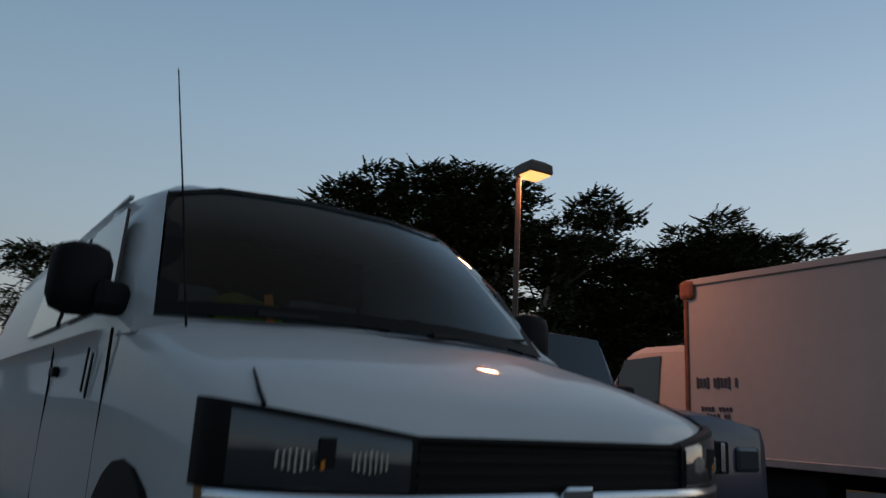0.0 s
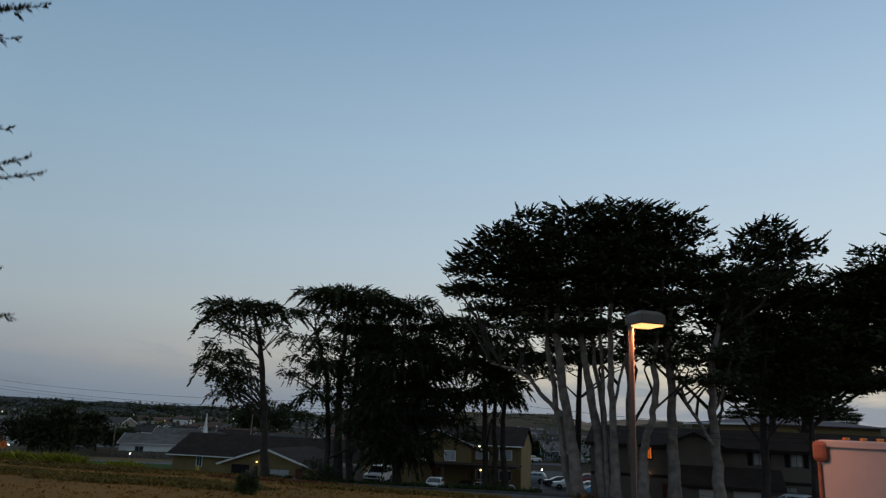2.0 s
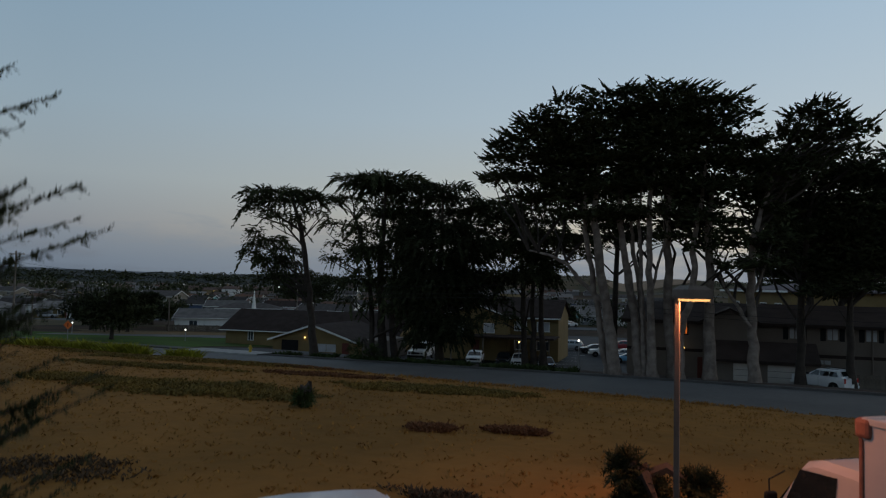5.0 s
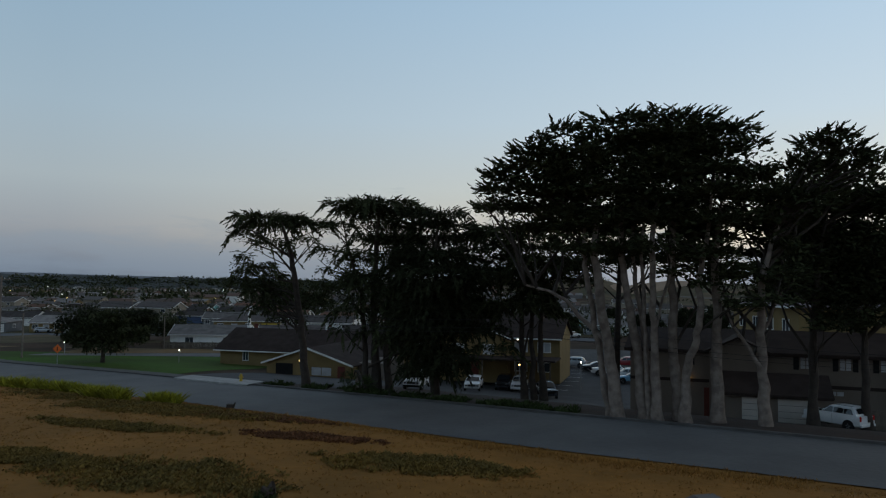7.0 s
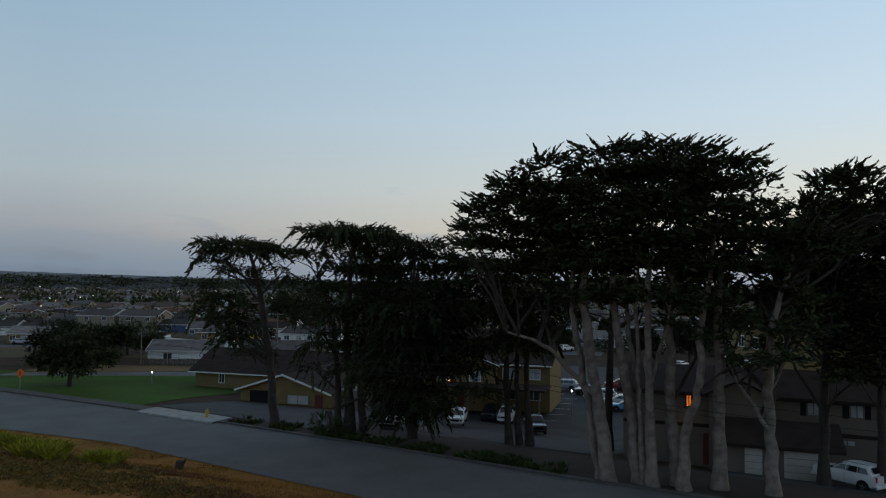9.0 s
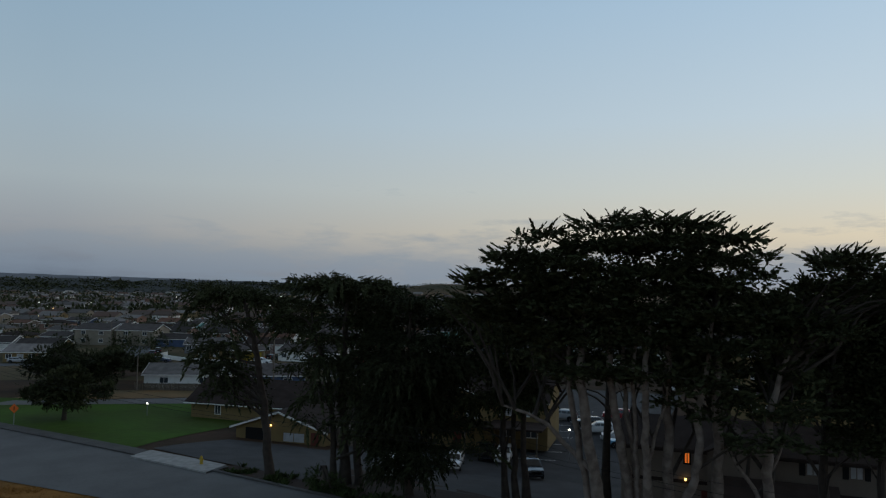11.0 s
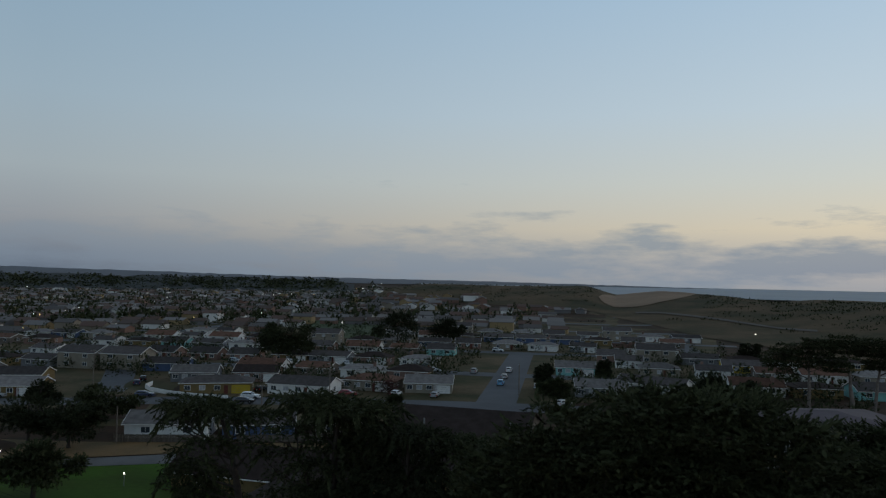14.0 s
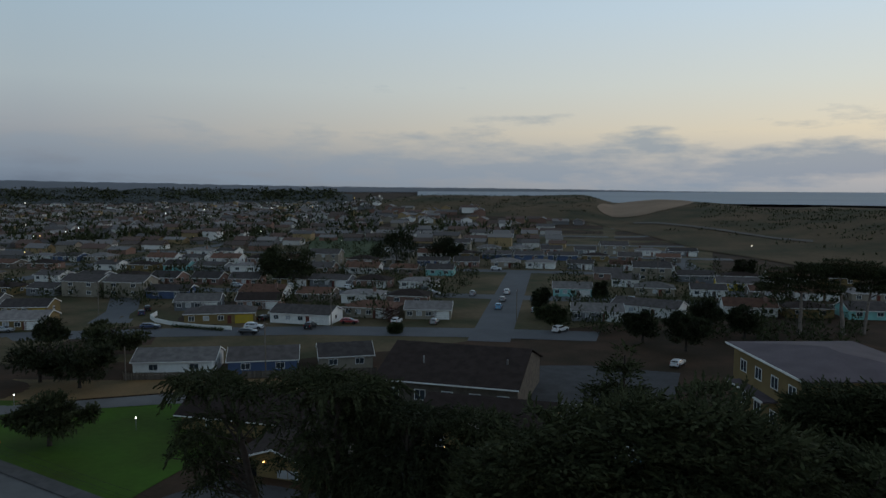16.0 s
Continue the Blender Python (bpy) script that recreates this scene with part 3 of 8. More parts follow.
def lump_leaves(rng, lump, boughs, sprays, spray_len, blades=9, width=0.16, rise=0.25, out=(0.0, 0.0, 0.0), fill=6.0):
    """Plumes that run out through a lump to its shell and end in a point. Returns leaves and the plumes' lines."""
    cx, cy, cz, rx, ry, rz = lump
    d = rng.normal(0, 1, (boughs, 3))
    d[:, 2] = np.where(rng.random(boughs) < 0.70, np.abs(d[:, 2]), d[:, 2])
    d += 0.4 * np.array(out)
    d /= np.linalg.norm(d, axis=1, keepdims=True)
    c, r = np.array([cx, cy, cz]), np.array([rx, ry, rz])
    tip = c + d * r * (rng.uniform(0.55, 1.0, boughs) + 0.75 * rng.random(boughs) ** 3)[:, None]
    tip[:, 2] = np.minimum(tip[:, 2], cz + rz * rng.uniform(0.70, 1.08, boughs))
    run = np.stack([d[:, 0] + rng.normal(0, 0.3, boughs), d[:, 1] + rng.normal(0, 0.3, boughs), 0.5 * d[:, 2] + rise + rng.normal(0, 0.18, boughs)], 1) + 0.7 * np.array(out)
    flat = np.linalg.norm(run[:, :2], axis=1, keepdims=True) + 1e-6
    run[:, :2] *= np.maximum(1.0, rng.uniform(0.7, 1.3, (boughs, 1)) / flat)
    run /= np.linalg.norm(run, axis=1, keepdims=True)
    long = (0.45 * (rx + ry) / 2 + 0.75 * spray_len) * rng.uniform(0.7, 1.25, boughs)
    root = tip - run * long[:, None]
    bend = np.stack([np.zeros(boughs), np.zeros(boughs), rng.uniform(0.05, 0.4, boughs) * long], 1)
    f = rng.uniform(0.0, 1.0, (boughs, sprays)) ** 0.8
    spread = (spray_len * 0.16) * (1.04 - f)[..., None] * rng.normal(0, 1, (boughs, sprays, 3)) * np.array([1, 1, 0.38])
    pos = root[:, None, :] + run[:, None, :] * (long[:, None] * f * 0.93)[..., None] + spread - bend[:, None, :] * (f * (1 - f))[..., None]
    axis = np.repeat(run, sprays, axis=0) + rng.normal(0, 0.28, (boughs * sprays, 3)) + np.array([0, 0, 0.10])
    length = spray_len * 0.46 * rng.uniform(0.55, 1.0, boughs * sprays) * (1.2 - 0.72 * f.reshape(-1))
    leaves = [spray_leaves(rng, pos.reshape(-1, 3), axis, length, blades, width)]
    # sparse twigs inside, which close most of the gaps
    n = int(boughs * fill)
    e = rng.normal(0, 1, (n, 3))
    e /= np.linalg.norm(e, axis=1, keepdims=True)
    inner = c + e * r * (rng.random(n) ** 0.4 * 0.86)[:, None]
    leaves.append(spray_leaves(rng, inner, e + rng.normal(0, 0.5, (n, 3)), spray_len * rng.uniform(0.6, 1.1, n), blades, width))
    return np.concatenate(leaves), list(zip(root, tip))


def fingers(rng, root, way, length, blades, flat=0.55, wide=0.19):
    """Dense pointed plumes of short twigs round an axis, flattened like a fan. Arrays of n plumes."""
    n = len(root)
    way = way / (np.linalg.norm(way, axis=1, keepdims=True) + 1e-6)
    side = np.cross(way, np.tile([0.0, 0.0, 1.0], (n, 1)) + rng.normal(0, 0.2, (n, 3)))
    side /= np.linalg.norm(side, axis=1, keepdims=True) + 1e-6
    nrm = np.cross(side, way)
    t = np.clip((np.arange(blades) + 0.5)[None, :] / blades + rng.normal(0, 0.04, (n, blades)), 0, 1)
    roll = rng.uniform(0, 2 * math.pi, (n, blades))
    off = side[:, None, :] * np.cos(roll)[..., None] + nrm[:, None, :] * (flat * np.sin(roll) + 0.15)[..., None]
    spread = rng.uniform(0.25, 0.85, (n, blades)) * (1.1 - 0.6 * t)
    d = way[:, None, :] * np.cos(spread)[..., None] + off * np.sin(spread)[..., None]
    blen = length[:, None] * (0.32 - 0.17 * t) * rng.uniform(0.7, 1.25, (n, blades))
    base = root[:, None, :] + way[:, None, :] * (t * length[:, None] * 0.85)[..., None]
    w = np.cross(d, rng.normal(0, 1, (n, blades, 3)))
    w /= np.linalg.norm(w, axis=2, keepdims=True) + 1e-6
    w *= (wide * blen)[..., None]
    tip = base + d * blen[..., None]
    mid = base + d * (blen * 0.35)[..., None]
    return np.stack([base, mid + w, tip, mid - w], 2).reshape(-1, 4, 3)


def pad_leaves(rng, lump, away, density, finger, rise, blades=15, hang=0.0, loose=1.5):
    """A crown mass as flat shelves of foliage, one above the other, whose plumes point outwards and up."""
    cx, cy, cz, rx, ry, rz = lump
    layers = max(1, int(round(rz / 0.62)))
    out = []
    for k in range(layers):
        h = 0.25 if layers == 1 else -0.7 + 1.5 * k / (layers - 1)
        h += rng.normal(0, 0.05)
        narrow = math.sqrt(max(1.0 - 0.8 * h * h, 0.15))
        a, b = rx * narrow * rng.uniform(0.92, 1.12), ry * narrow * rng.uniform(0.92, 1.12)
        n = max(int(density * a * b), 6)
        ang = rng.uniform(0, 2 * math.pi, n)
        rho = np.sqrt(rng.random(n)) ** 0.85
        pos = np.stack([cx + a * rho * np.cos(ang), cy + b * rho * np.sin(ang), cz + 0.12 + rz * h + 0.34 * (1 - rho ** 2) + rng.normal(0, 0.17, n)], 1)
        way = np.stack([rho * np.cos(ang) + 0.9 * away[0], rho * np.sin(ang) + 0.9 * away[1], np.zeros(n)], 1) + rng.normal(0, 0.22, (n, 3)) * np.array([1, 1, 0])
        way /= np.linalg.norm(way, axis=1, keepdims=True) + 1e-6
        lift = rise + (0.22 if k == layers - 1 else 0.0) + 0.45 * (1 - rho) * (1 if rise > 0 else 0.3) + rng.normal(0, 0.16, n)
        way[:, 2] = lift
        way /= np.linalg.norm(way, axis=1, keepdims=True)
        ln = finger * rng.uniform(0.55, 1.15, n) * (0.75 + 0.35 * rho)
        ln[rng.random(n) < 0.06] *= 1.3
        out.append(fingers(rng, pos - way * (ln * 0.5)[:, None], way, ln, blades))
        if hang:
            pick = rng.random(n) < hang
            d = way[pick] * 0.6 + np.array([0, 0, -1.0]) * rng.uniform(0.3, 1.3, (int(pick.sum()), 1))
            out.append(fingers(rng, pos[pick] - np.array([0, 0, 0.1]), d, ln[pick] * rng.uniform(0.8, 2.0, int(pick.sum())), blades))
        # the shelf itself: twigs lying flat, which close it seen from below
        m = int(density * 10.0 * a * b)
        ang, rho = rng.uniform(0, 2 * math.pi, m), np.sqrt(rng.random(m)) * 0.92
        pos = np.stack([cx + a * rho * np.cos(ang), cy + b * rho * np.sin(ang), cz + rz * h - 0.10 + 0.25 * (1 - rho ** 2) + rng.normal(0, 0.13, m)], 1)
        d = np.stack([np.cos(ang), np.sin(ang), np.zeros(m)], 1) + rng.normal(0, 0.55, (m, 3)) * np.array([1, 1, 0.45])
        d /= np.linalg.norm(d, axis=1, keepdims=True)
        w = np.cross(d, np.array([0, 0, 1.0]) + rng.normal(0, 0.45, (m, 3)))
        w /= np.linalg.norm(w, axis=1, keepdims=True) + 1e-6
        q = (finger * rng.uniform(0.18, 0.36, m))[:, None]
        out.append(np.stack([pos - d * q * 0.5, pos + w * q * 0.24, pos + d * q * 0.6, pos - w * q * 0.24], 1))
    # loose twigs through the whole mass
    m = int(density * loose * 2.2 * rx * ry * max(rz, 0.7))
    e = rng.normal(0, 1, (m, 3))
    e /= np.linalg.norm(e, axis=1, keepdims=True)
    pos = np.array([cx, cy, cz]) + e * np.array([rx, ry, rz * 0.95]) * (rng.random(m) ** 0.4 * 0.9)[:, None]
    d = e * np.array([1, 1, 0.4]) + rng.normal(0, 0.5, (m, 3)) * np.array([1, 1, 0.6])
    d /= np.linalg.norm(d, axis=1, keepdims=True)
    w = np.cross(d, rng.normal(0, 1, (m, 3)))
    w /= np.linalg.norm(w, axis=1, keepdims=True) + 1e-6
    q = (finger * rng.uniform(0.17, 0.34, m))[:, None]
    out.append(np.stack([pos - d * q * 0.5, pos + w * q * 0.22, pos + d * q * 0.6, pos - w * q * 0.22], 1))
    return np.concatenate(out)


def tree(name, label, base, trunks, lumps, seed, leaf=None, bark=None, boughs=28, sprays=30, spray_len=1.15, blades=10, width=0.185, rise=0.25, group="", limbs=7, category="tree", plan=True, fill=6.0, shelves=0.0, deep=0.0, about=None, slim=1.0, droop=False, loose=1.4, twin=0.0):
    """trunks: bent lines of (x, y, z, radius) from the root up; lumps: centre and radii of the crown's masses.
    shelves: how dense the flat shelves of a cypress are, 0 for loose round foliage; deep: how far the crown reaches back."""
    rng = np.random.default_rng(seed)
    leaf, bark = leaf or M_LEAF, bark or M_BARK
    if plan:
        base = site(*base)
        trunks = [[(*site(x, y, z), r * GROW) for x, y, z, r in line] for line in trunks]
        lumps = [(*site(*q[:3]), q[3] * GROW, q[4] * GROW, q[5] * GROW, *q[6:]) for q in lumps]
        spray_len *= 1.08
    if about:
        ox, oy, oz, g = about
        far_off = lambda x, y, z: (ox + (x - ox) * g, oy + (y - oy) * g, oz + (z - oz) * g)
        base = far_off(*base)
        trunks = [[(*far_off(x, y, z), r * g) for x, y, z, r in line] for line in trunks]
        lumps = [(*far_off(*q[:3]), q[3] * g, q[4] * g, q[5] * g, *q[6:]) for q in lumps]
    if twin:
        # a second, thinner stem beside each trunk
        for line in [t for t in trunks if t[0][2] < base[2] + 1.5]:
            e = rng.choice([-1.0, 1.0]) * twin
            trunks = trunks + [[(x + e * (1 + 0.10 * k), y + 0.7 * twin, z if k else base[2] - 0.1, r * 0.62) for k, (x, y, z, r) in enumerate(line)]]
    ob = thing(name, label, category, Matrix.Translation(base), group)
    off = np.array(base)
    stems = []
    for line in trunks:
        pts = []
        rooted = line[0][2] < base[2] + 1.5
        for (x0, y0, z0, r0), (x1, y1, z1, r1) in zip(line, line[1:]):
            for k in range(4):
                f = k / 4
                flare = 1 + 0.45 * math.exp(-max(z0 + (z1 - z0) * f - line[0][2], 0) / 0.5) if rooted else 1
                wob = min(0.05, 0.2 * r0)
                pts.append((x0 + (x1 - x0) * f + rng.normal(0, wob), y0 + (y1 - y0) * f + rng.normal(0, wob), z0 + (z1 - z0) * f - (0.5 if rooted and not pts else 0), (r0 + (r1 - r0) * f) * rng.uniform(0.92, 1.08) * flare * slim))
        pts.append(line[-1])
        stems += [np.array(p[:3]) for p in pts[2:]]
        bm = bmesh.new()
        tube(bm, [(p[0] - off[0], p[1] - off[1], p[2] - off[2]) for p in pts], [p[3] for p in pts], 9)
        part("trunk", bm, bark, ob, smooth=60)
    leaves, lines = [], []
    mid = np.mean([q[:3] for q in lumps], axis=0)
    far = max(np.linalg.norm(np.array(q[:2]) - mid[:2]) for q in lumps) + 0.5
    if shelves:
        top, low = max(q[2] for q in lumps), min(q[2] for q in lumps)
        if deep:
            # boughs that reach back from the road, a little lower than those in front
            lumps = list(lumps) + [(q[0] + rng.uniform(-1.4, 1.4), q[1] + deep * rng.uniform(0.45, 1.1), q[2] - rng.uniform(0.3, 0.8), q[3] * 0.95, q[4] * 1.2, q[5] * 0.8) for q in lumps if len(q) < 7 or q[6] >= 0.7]
        for q in lumps:
            away = (np.array(q[:3]) - mid) / far
            f = (q[2] - low) / max(top - low, 1.0)
            up = rise * (0.35 + 0.65 * f) if not droop else rise * f - 0.55 * (1 - f)
            leaves.append(pad_leaves(rng, q[:6], away, shelves * (q[6] ** 0.4 if len(q) > 6 else 1.0), spray_len, up, blades, 0.75 if droop else 0.0, loose))
            c = np.array(q[:3]) - np.array([0, 0, 0.35 * q[5]])
            for k in range(2):
                end = c + np.array([away[0] * q[3] * 0.6 + rng.uniform(-0.5, 0.5) * q[3], away[1] * q[4] * 0.6 + rng.uniform(-0.5, 0.5) * q[4], 0])
                below = [p for p in stems if p[2] < end[2] - 0.2] or stems
                start = min(below, key=lambda p: np.linalg.norm(p[:2] - end[:2]) * 1.0 + 0.8 * abs(end[2] - 0.55 * np.linalg.norm(p[:2] - end[:2]) - p[2]) + rng.uniform(0, 4.0))
                run = np.linalg.norm(end - start)
                if run > 11:
                    continue
                b1 = start + (end - start) * 0.35 + rng.normal(0, 0.05 * run, 3) + np.array([0, 0, 0.04 * run])
                b2 = start + (end - start) * 0.7 + rng.normal(0, 0.04 * run, 3) + np.array([0, 0, 0.05 * run])
                r = 0.03 + 0.012 * run
                bm = bmesh.new()
                tube(bm, [start - off, b1 - off, b2 - off, end - off], [r, r * 0.75, r * 0.5, r * 0.2], 6)
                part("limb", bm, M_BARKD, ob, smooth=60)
        quads_mesh("crown", np.concatenate(leaves) - off, leaf, ob)
        return ob
    for lump in lumps:
        away = (np.array(lump[:3]) - mid) / far * np.array([1, 1, 0.3])
        v, ln = lump_leaves(rng, lump[:6], int(boughs * (lump[6] if len(lump) > 6 else 1)), sprays, spray_len, blades, width, rise, away, fill)
        leaves.append(v)
        lines += ln
    quads_mesh("crown", np.concatenate(leaves) - off, leaf, ob)
    high = max(line[-1][2] for line in trunks) - 3.0
    tops = [np.array(line[-1][:3]) for line in trunks if line[-1][2] > high]
    pick = rng.permutation(len(lines))[: limbs * len(lumps)]
    for k in pick:
        root, tip = lines[k]
        start = min(tops, key=lambda t: np.linalg.norm(t - root))
        if np.linalg.norm(start - root) > 4.5:
            continue
        bend = (start + root) / 2 + np.array([0, 0, 0.3])
        bm = bmesh.new()
        tube(bm, [start - off, bend - off, root - off, root + (tip - root) * 0.6 - off], [0.14, 0.10, 0.06, 0.02], 5)
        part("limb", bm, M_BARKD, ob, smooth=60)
    return ob


# the tall group beyond the road: cypresses with pale bare trunks under one flat crown, and those along the verge
tall = "tall cypresses beyond the road"
verge = "cypresses on the far verge"
west_trees = "dark cypresses beside the apartment block"
tree("cypress_tree", "tall cypress with a leaning pale trunk and a wide flat crown", (-3.08, 50.2, -1.54),
     [[(-3.08, 50.2, -1.54, 0.55), (-3.64, 50.36, 2.37, 0.4), (-3.96, 49.34, 5.18, 0.35), (-4.3, 48.32, 8.23, 0.31), (-4.46, 48.41, 9.95, 0.24), (-4.18, 48.52, 13.25, 0.13)],
      [(-3.9, 50.06, 3.77, 0.2), (-5.43, 49.96, 5.12, 0.18), (-6.27, 49.33, 6.33, 0.14), (-7.52, 48.97, 7, 0.11), (-9.09, 49.21, 7.36, 0.07)]],
     [(-10.07, 48.91, 13.32, 2.41, 2.3, 1.06), (-8.24, 47.75, 14.77, 2.79, 2.7, 1.73), (-9.01, 49.49, 11.79, 2.7, 2.59, 0.97), (-5.83, 47.37, 15.63, 2.79, 2.59, 1.92), (-6.22, 48.52, 13.13, 3.18, 3.08, 1.92), (-10.64, 48.91, 14.67, 1.54, 1.92, 0.67, 0.6), (-5.83, 47.75, 10.44, 2.21, 2.12, 1.06, 0.7), (-8.05, 49.49, 16.4, 1.54, 1.92, 0.97, 0.6), (-11.02, 47.37, 13.32, 1.15, 1.92, 0.67, 0.5)], 11, plan=False, spray_len=1.35, group=tall, shelves=7.5, deep=5.5, slim=0.88, rise=0.26, twin=0.55, blades=24)
tree("cypress_tree", "slender cypress with a forked pale trunk under a flat crown", (-1.5, 50.7, -1.67),
     [[(-1.5, 50.7, -1.67, 0.46), (-1.86, 50.85, 2.41, 0.35), (-2.23, 49.83, 5.21, 0.31), (-2.61, 48.9, 7.89, 0.26), (-2.89, 48.9, 9.97, 0.22), (-2.8, 49.01, 13.63, 0.11)],
      [(-0.6, 49.9, -1.47, 0.44), (-0.83, 50.02, 2.52, 0.29), (-0.85, 48.85, 5.93, 0.24), (-0.87, 47.72, 9.52, 0.2), (-0.5, 48.16, 13.44, 0.11)],
      [(-0.74, 49.37, 4.59, 0.13), (-0.31, 49.06, 6.59, 0.11), (0.14, 48.38, 7.9, 0.09), (0.33, 47.84, 9.19, 0.06)]],
     [(-3.14, 48.91, 16.4, 2.89, 2.7, 1.83), (-3.04, 47.75, 13.13, 2.98, 2.79, 2.12), (-2.08, 49.49, 17.56, 2.12, 2.02, 0.97), (-3.24, 47.37, 10.53, 2.02, 1.92, 1.06, 0.8), (-4.49, 48.52, 9.28, 1.64, 1.92, 0.77, 0.5), (-2.46, 48.91, 9.28, 1.64, 1.92, 0.86, 0.5)], 12, plan=False, spray_len=1.35, group=tall, shelves=7.5, deep=5.5, slim=0.88, rise=0.26, twin=0.5, blades=24)
tree("cypress_tree", "cypress with a straight pale trunk and spreading crown", (0.77, 50.8, -1.64),
     [[(0.77, 50.8, -1.64, 0.5), (0.33, 50.93, 2.49, 0.37), (0.29, 49.73, 5.94, 0.33), (0.24, 48.6, 9.22, 0.26), (0.67, 49.03, 13.51, 0.13)]],
     [(0.04, 48.91, 16.59, 3.08, 2.89, 1.83), (-0.36, 47.75, 13.23, 2.98, 2.89, 2.3), (1.38, 49.49, 17.74, 2.12, 2.02, 0.86), (-0.45, 47.37, 10.53, 2.21, 2.12, 1.26, 0.8), (0.32, 48.52, 9, 2.02, 1.92, 1.06, 0.5)], 13, plan=False, spray_len=1.35, group=tall, shelves=7.5, deep=5.5, slim=0.88, rise=0.26, blades=24)
tree("cypress_tree", "cypress with a sinuous trunk beside a thick one", (1.11, 49.8, -1.44),
     [[(1.11, 49.8, -1.44, 0.46), (1.09, 50.05, 1.92, 0.31), (1.71, 49.25, 3.99, 0.26), (1.95, 48.61, 5.83, 0.24), (1.83, 48.46, 7.6, 0.22), (2.3, 48.09, 9.88, 0.15), (2.63, 47.77, 13.28, 0.09)],
      [(2.98, 50.7, -1.65, 0.55), (2.94, 50.95, 1.91, 0.4), (2.98, 49.8, 5.33, 0.33), (2.79, 48.8, 8.25, 0.26), (3.15, 48.93, 12.37, 0.13)]],
     [(2.54, 48.91, 15.73, 2.7, 2.5, 1.73), (2.63, 47.75, 12.74, 2.89, 2.7, 2.12), (4.08, 49.49, 16.88, 1.64, 1.92, 0.77), (2.16, 47.37, 10.34, 2.3, 2.21, 1.35, 0.9), (3.6, 48.52, 9.18, 1.64, 1.92, 1.26, 0.7), (2.34, 48.91, 8.32, 1.64, 1.92, 1.26, 0.6), (4.17, 47.75, 7.17, 1.44, 1.92, 1.26, 0.5)], 14, plan=False, spray_len=1.35, group=tall, shelves=7.5, deep=5.5, slim=0.88, rise=0.26, blades=24)
tree("cypress_tree", "cypress with a slim trunk and wind-swept boughs", (5.83, 50.4, -1.46),
     [[(5.83, 50.4, -1.46, 0.46), (5.56, 50.63, 2.06, 0.33), (5.42, 49.48, 5.39, 0.29), (5.48, 48.51, 8.25, 0.22), (6.61, 48.65, 11.9, 0.11)],
      [(5.45, 50.1, 2.45, 0.15), (4.62, 49.99, 3.88, 0.13), (3.87, 49.4, 4.97, 0.09), (3.44, 48.96, 6, 0.06)],
      [(5.65, 49.92, 4.73, 0.11), (6.15, 49.8, 6.03, 0.09), (6.6, 49.19, 7.17, 0.06)]],
     [(4.94, 48.91, 14.95, 1.92, 1.92, 1.54), (5.13, 47.75, 12.65, 2.21, 2.12, 1.73), (8.6, 49.49, 15.3, 1.73, 1.92, 1.0), (9.17, 47.37, 15.9, 1.5, 1.92, 0.67), (10.3, 48.6, 15.0, 1.5, 1.9, 0.8), (7.54, 48.52, 13.71, 2.21, 2.12, 1.26), (10.14, 48.91, 14.3, 1.7, 1.92, 0.67, 0.7), (11.3, 47.75, 14.4, 1.2, 1.92, 0.67, 0.6), (5.9, 49.49, 11.01, 1.92, 1.92, 1.26, 0.8), (8.4, 47.37, 12.17, 1.64, 1.92, 0.67, 0.6), (7.05, 48.52, 8.8, 1.64, 1.92, 1.15, 0.7), (6.76, 48.91, 12.27, 1.73, 1.92, 1.15, 0.8), (6, 47.75, 7.17, 1.64, 1.92, 1.06, 0.6), (4.2, 54.5, 8.8, 2.4, 2.0, 1.1, 0.6), (6.6, 55.2, 7.4, 2.6, 2.0, 1.2, 0.6), (2.2, 55.0, 9.4, 2.2, 2.0, 1.0, 0.6)], 15, plan=False, spray_len=1.35, group=tall, shelves=7.5, deep=5.5, slim=0.88, rise=0.26, blades=24)
tree("cypress_tree", "drooping cypress with a bare leaning trunk", (-31.09, 59.8, -2.6),
     [[(-31.09, 59.8, -2.6, 0.46), (-31.64, 59.85, 2.79, 0.35), (-31.59, 58.34, 7.28, 0.3), (-31.76, 57.52, 10.19, 0.24), (-32.8, 57.86, 12.62, 0.13)],
      [(-31.72, 57.78, 9.46, 0.15), (-33.97, 57.98, 10.73, 0.11), (-35.86, 57.69, 12, 0.06)]],
     [(-35.09, 58.32, 12.94, 2.7, 2.6, 0.67), (-31.52, 57.16, 12.64, 2.02, 1.93, 0.67), (-36.93, 58.9, 11.29, 1.74, 1.93, 0.77, 0.6), (-33.26, 56.78, 10.43, 1.93, 1.93, 0.86, 0.6), (-36.63, 57.93, 8.69, 1.35, 1.93, 0.96, 0.85), (-34.7, 58.32, 7.73, 1.64, 1.93, 1.16, 0.9), (-34.81, 57.16, 5.69, 1.16, 1.93, 1.06, 0.85), (-33.84, 58.9, 4.92, 1.06, 1.93, 1.44, 0.9), (-29.49, 56.78, 10.71, 0.96, 1.93, 0.67, 0.35), (-37.31, 57.93, 7.15, 0.86, 1.93, 0.86, 0.7)], 21, plan=False, spray_len=1.0, group=verge, bark=M_BARKD, shelves=9.5, deep=2.0, slim=0.85, rise=0.15, droop=True, about=(1, 3, 6, 1.065), blades=20)
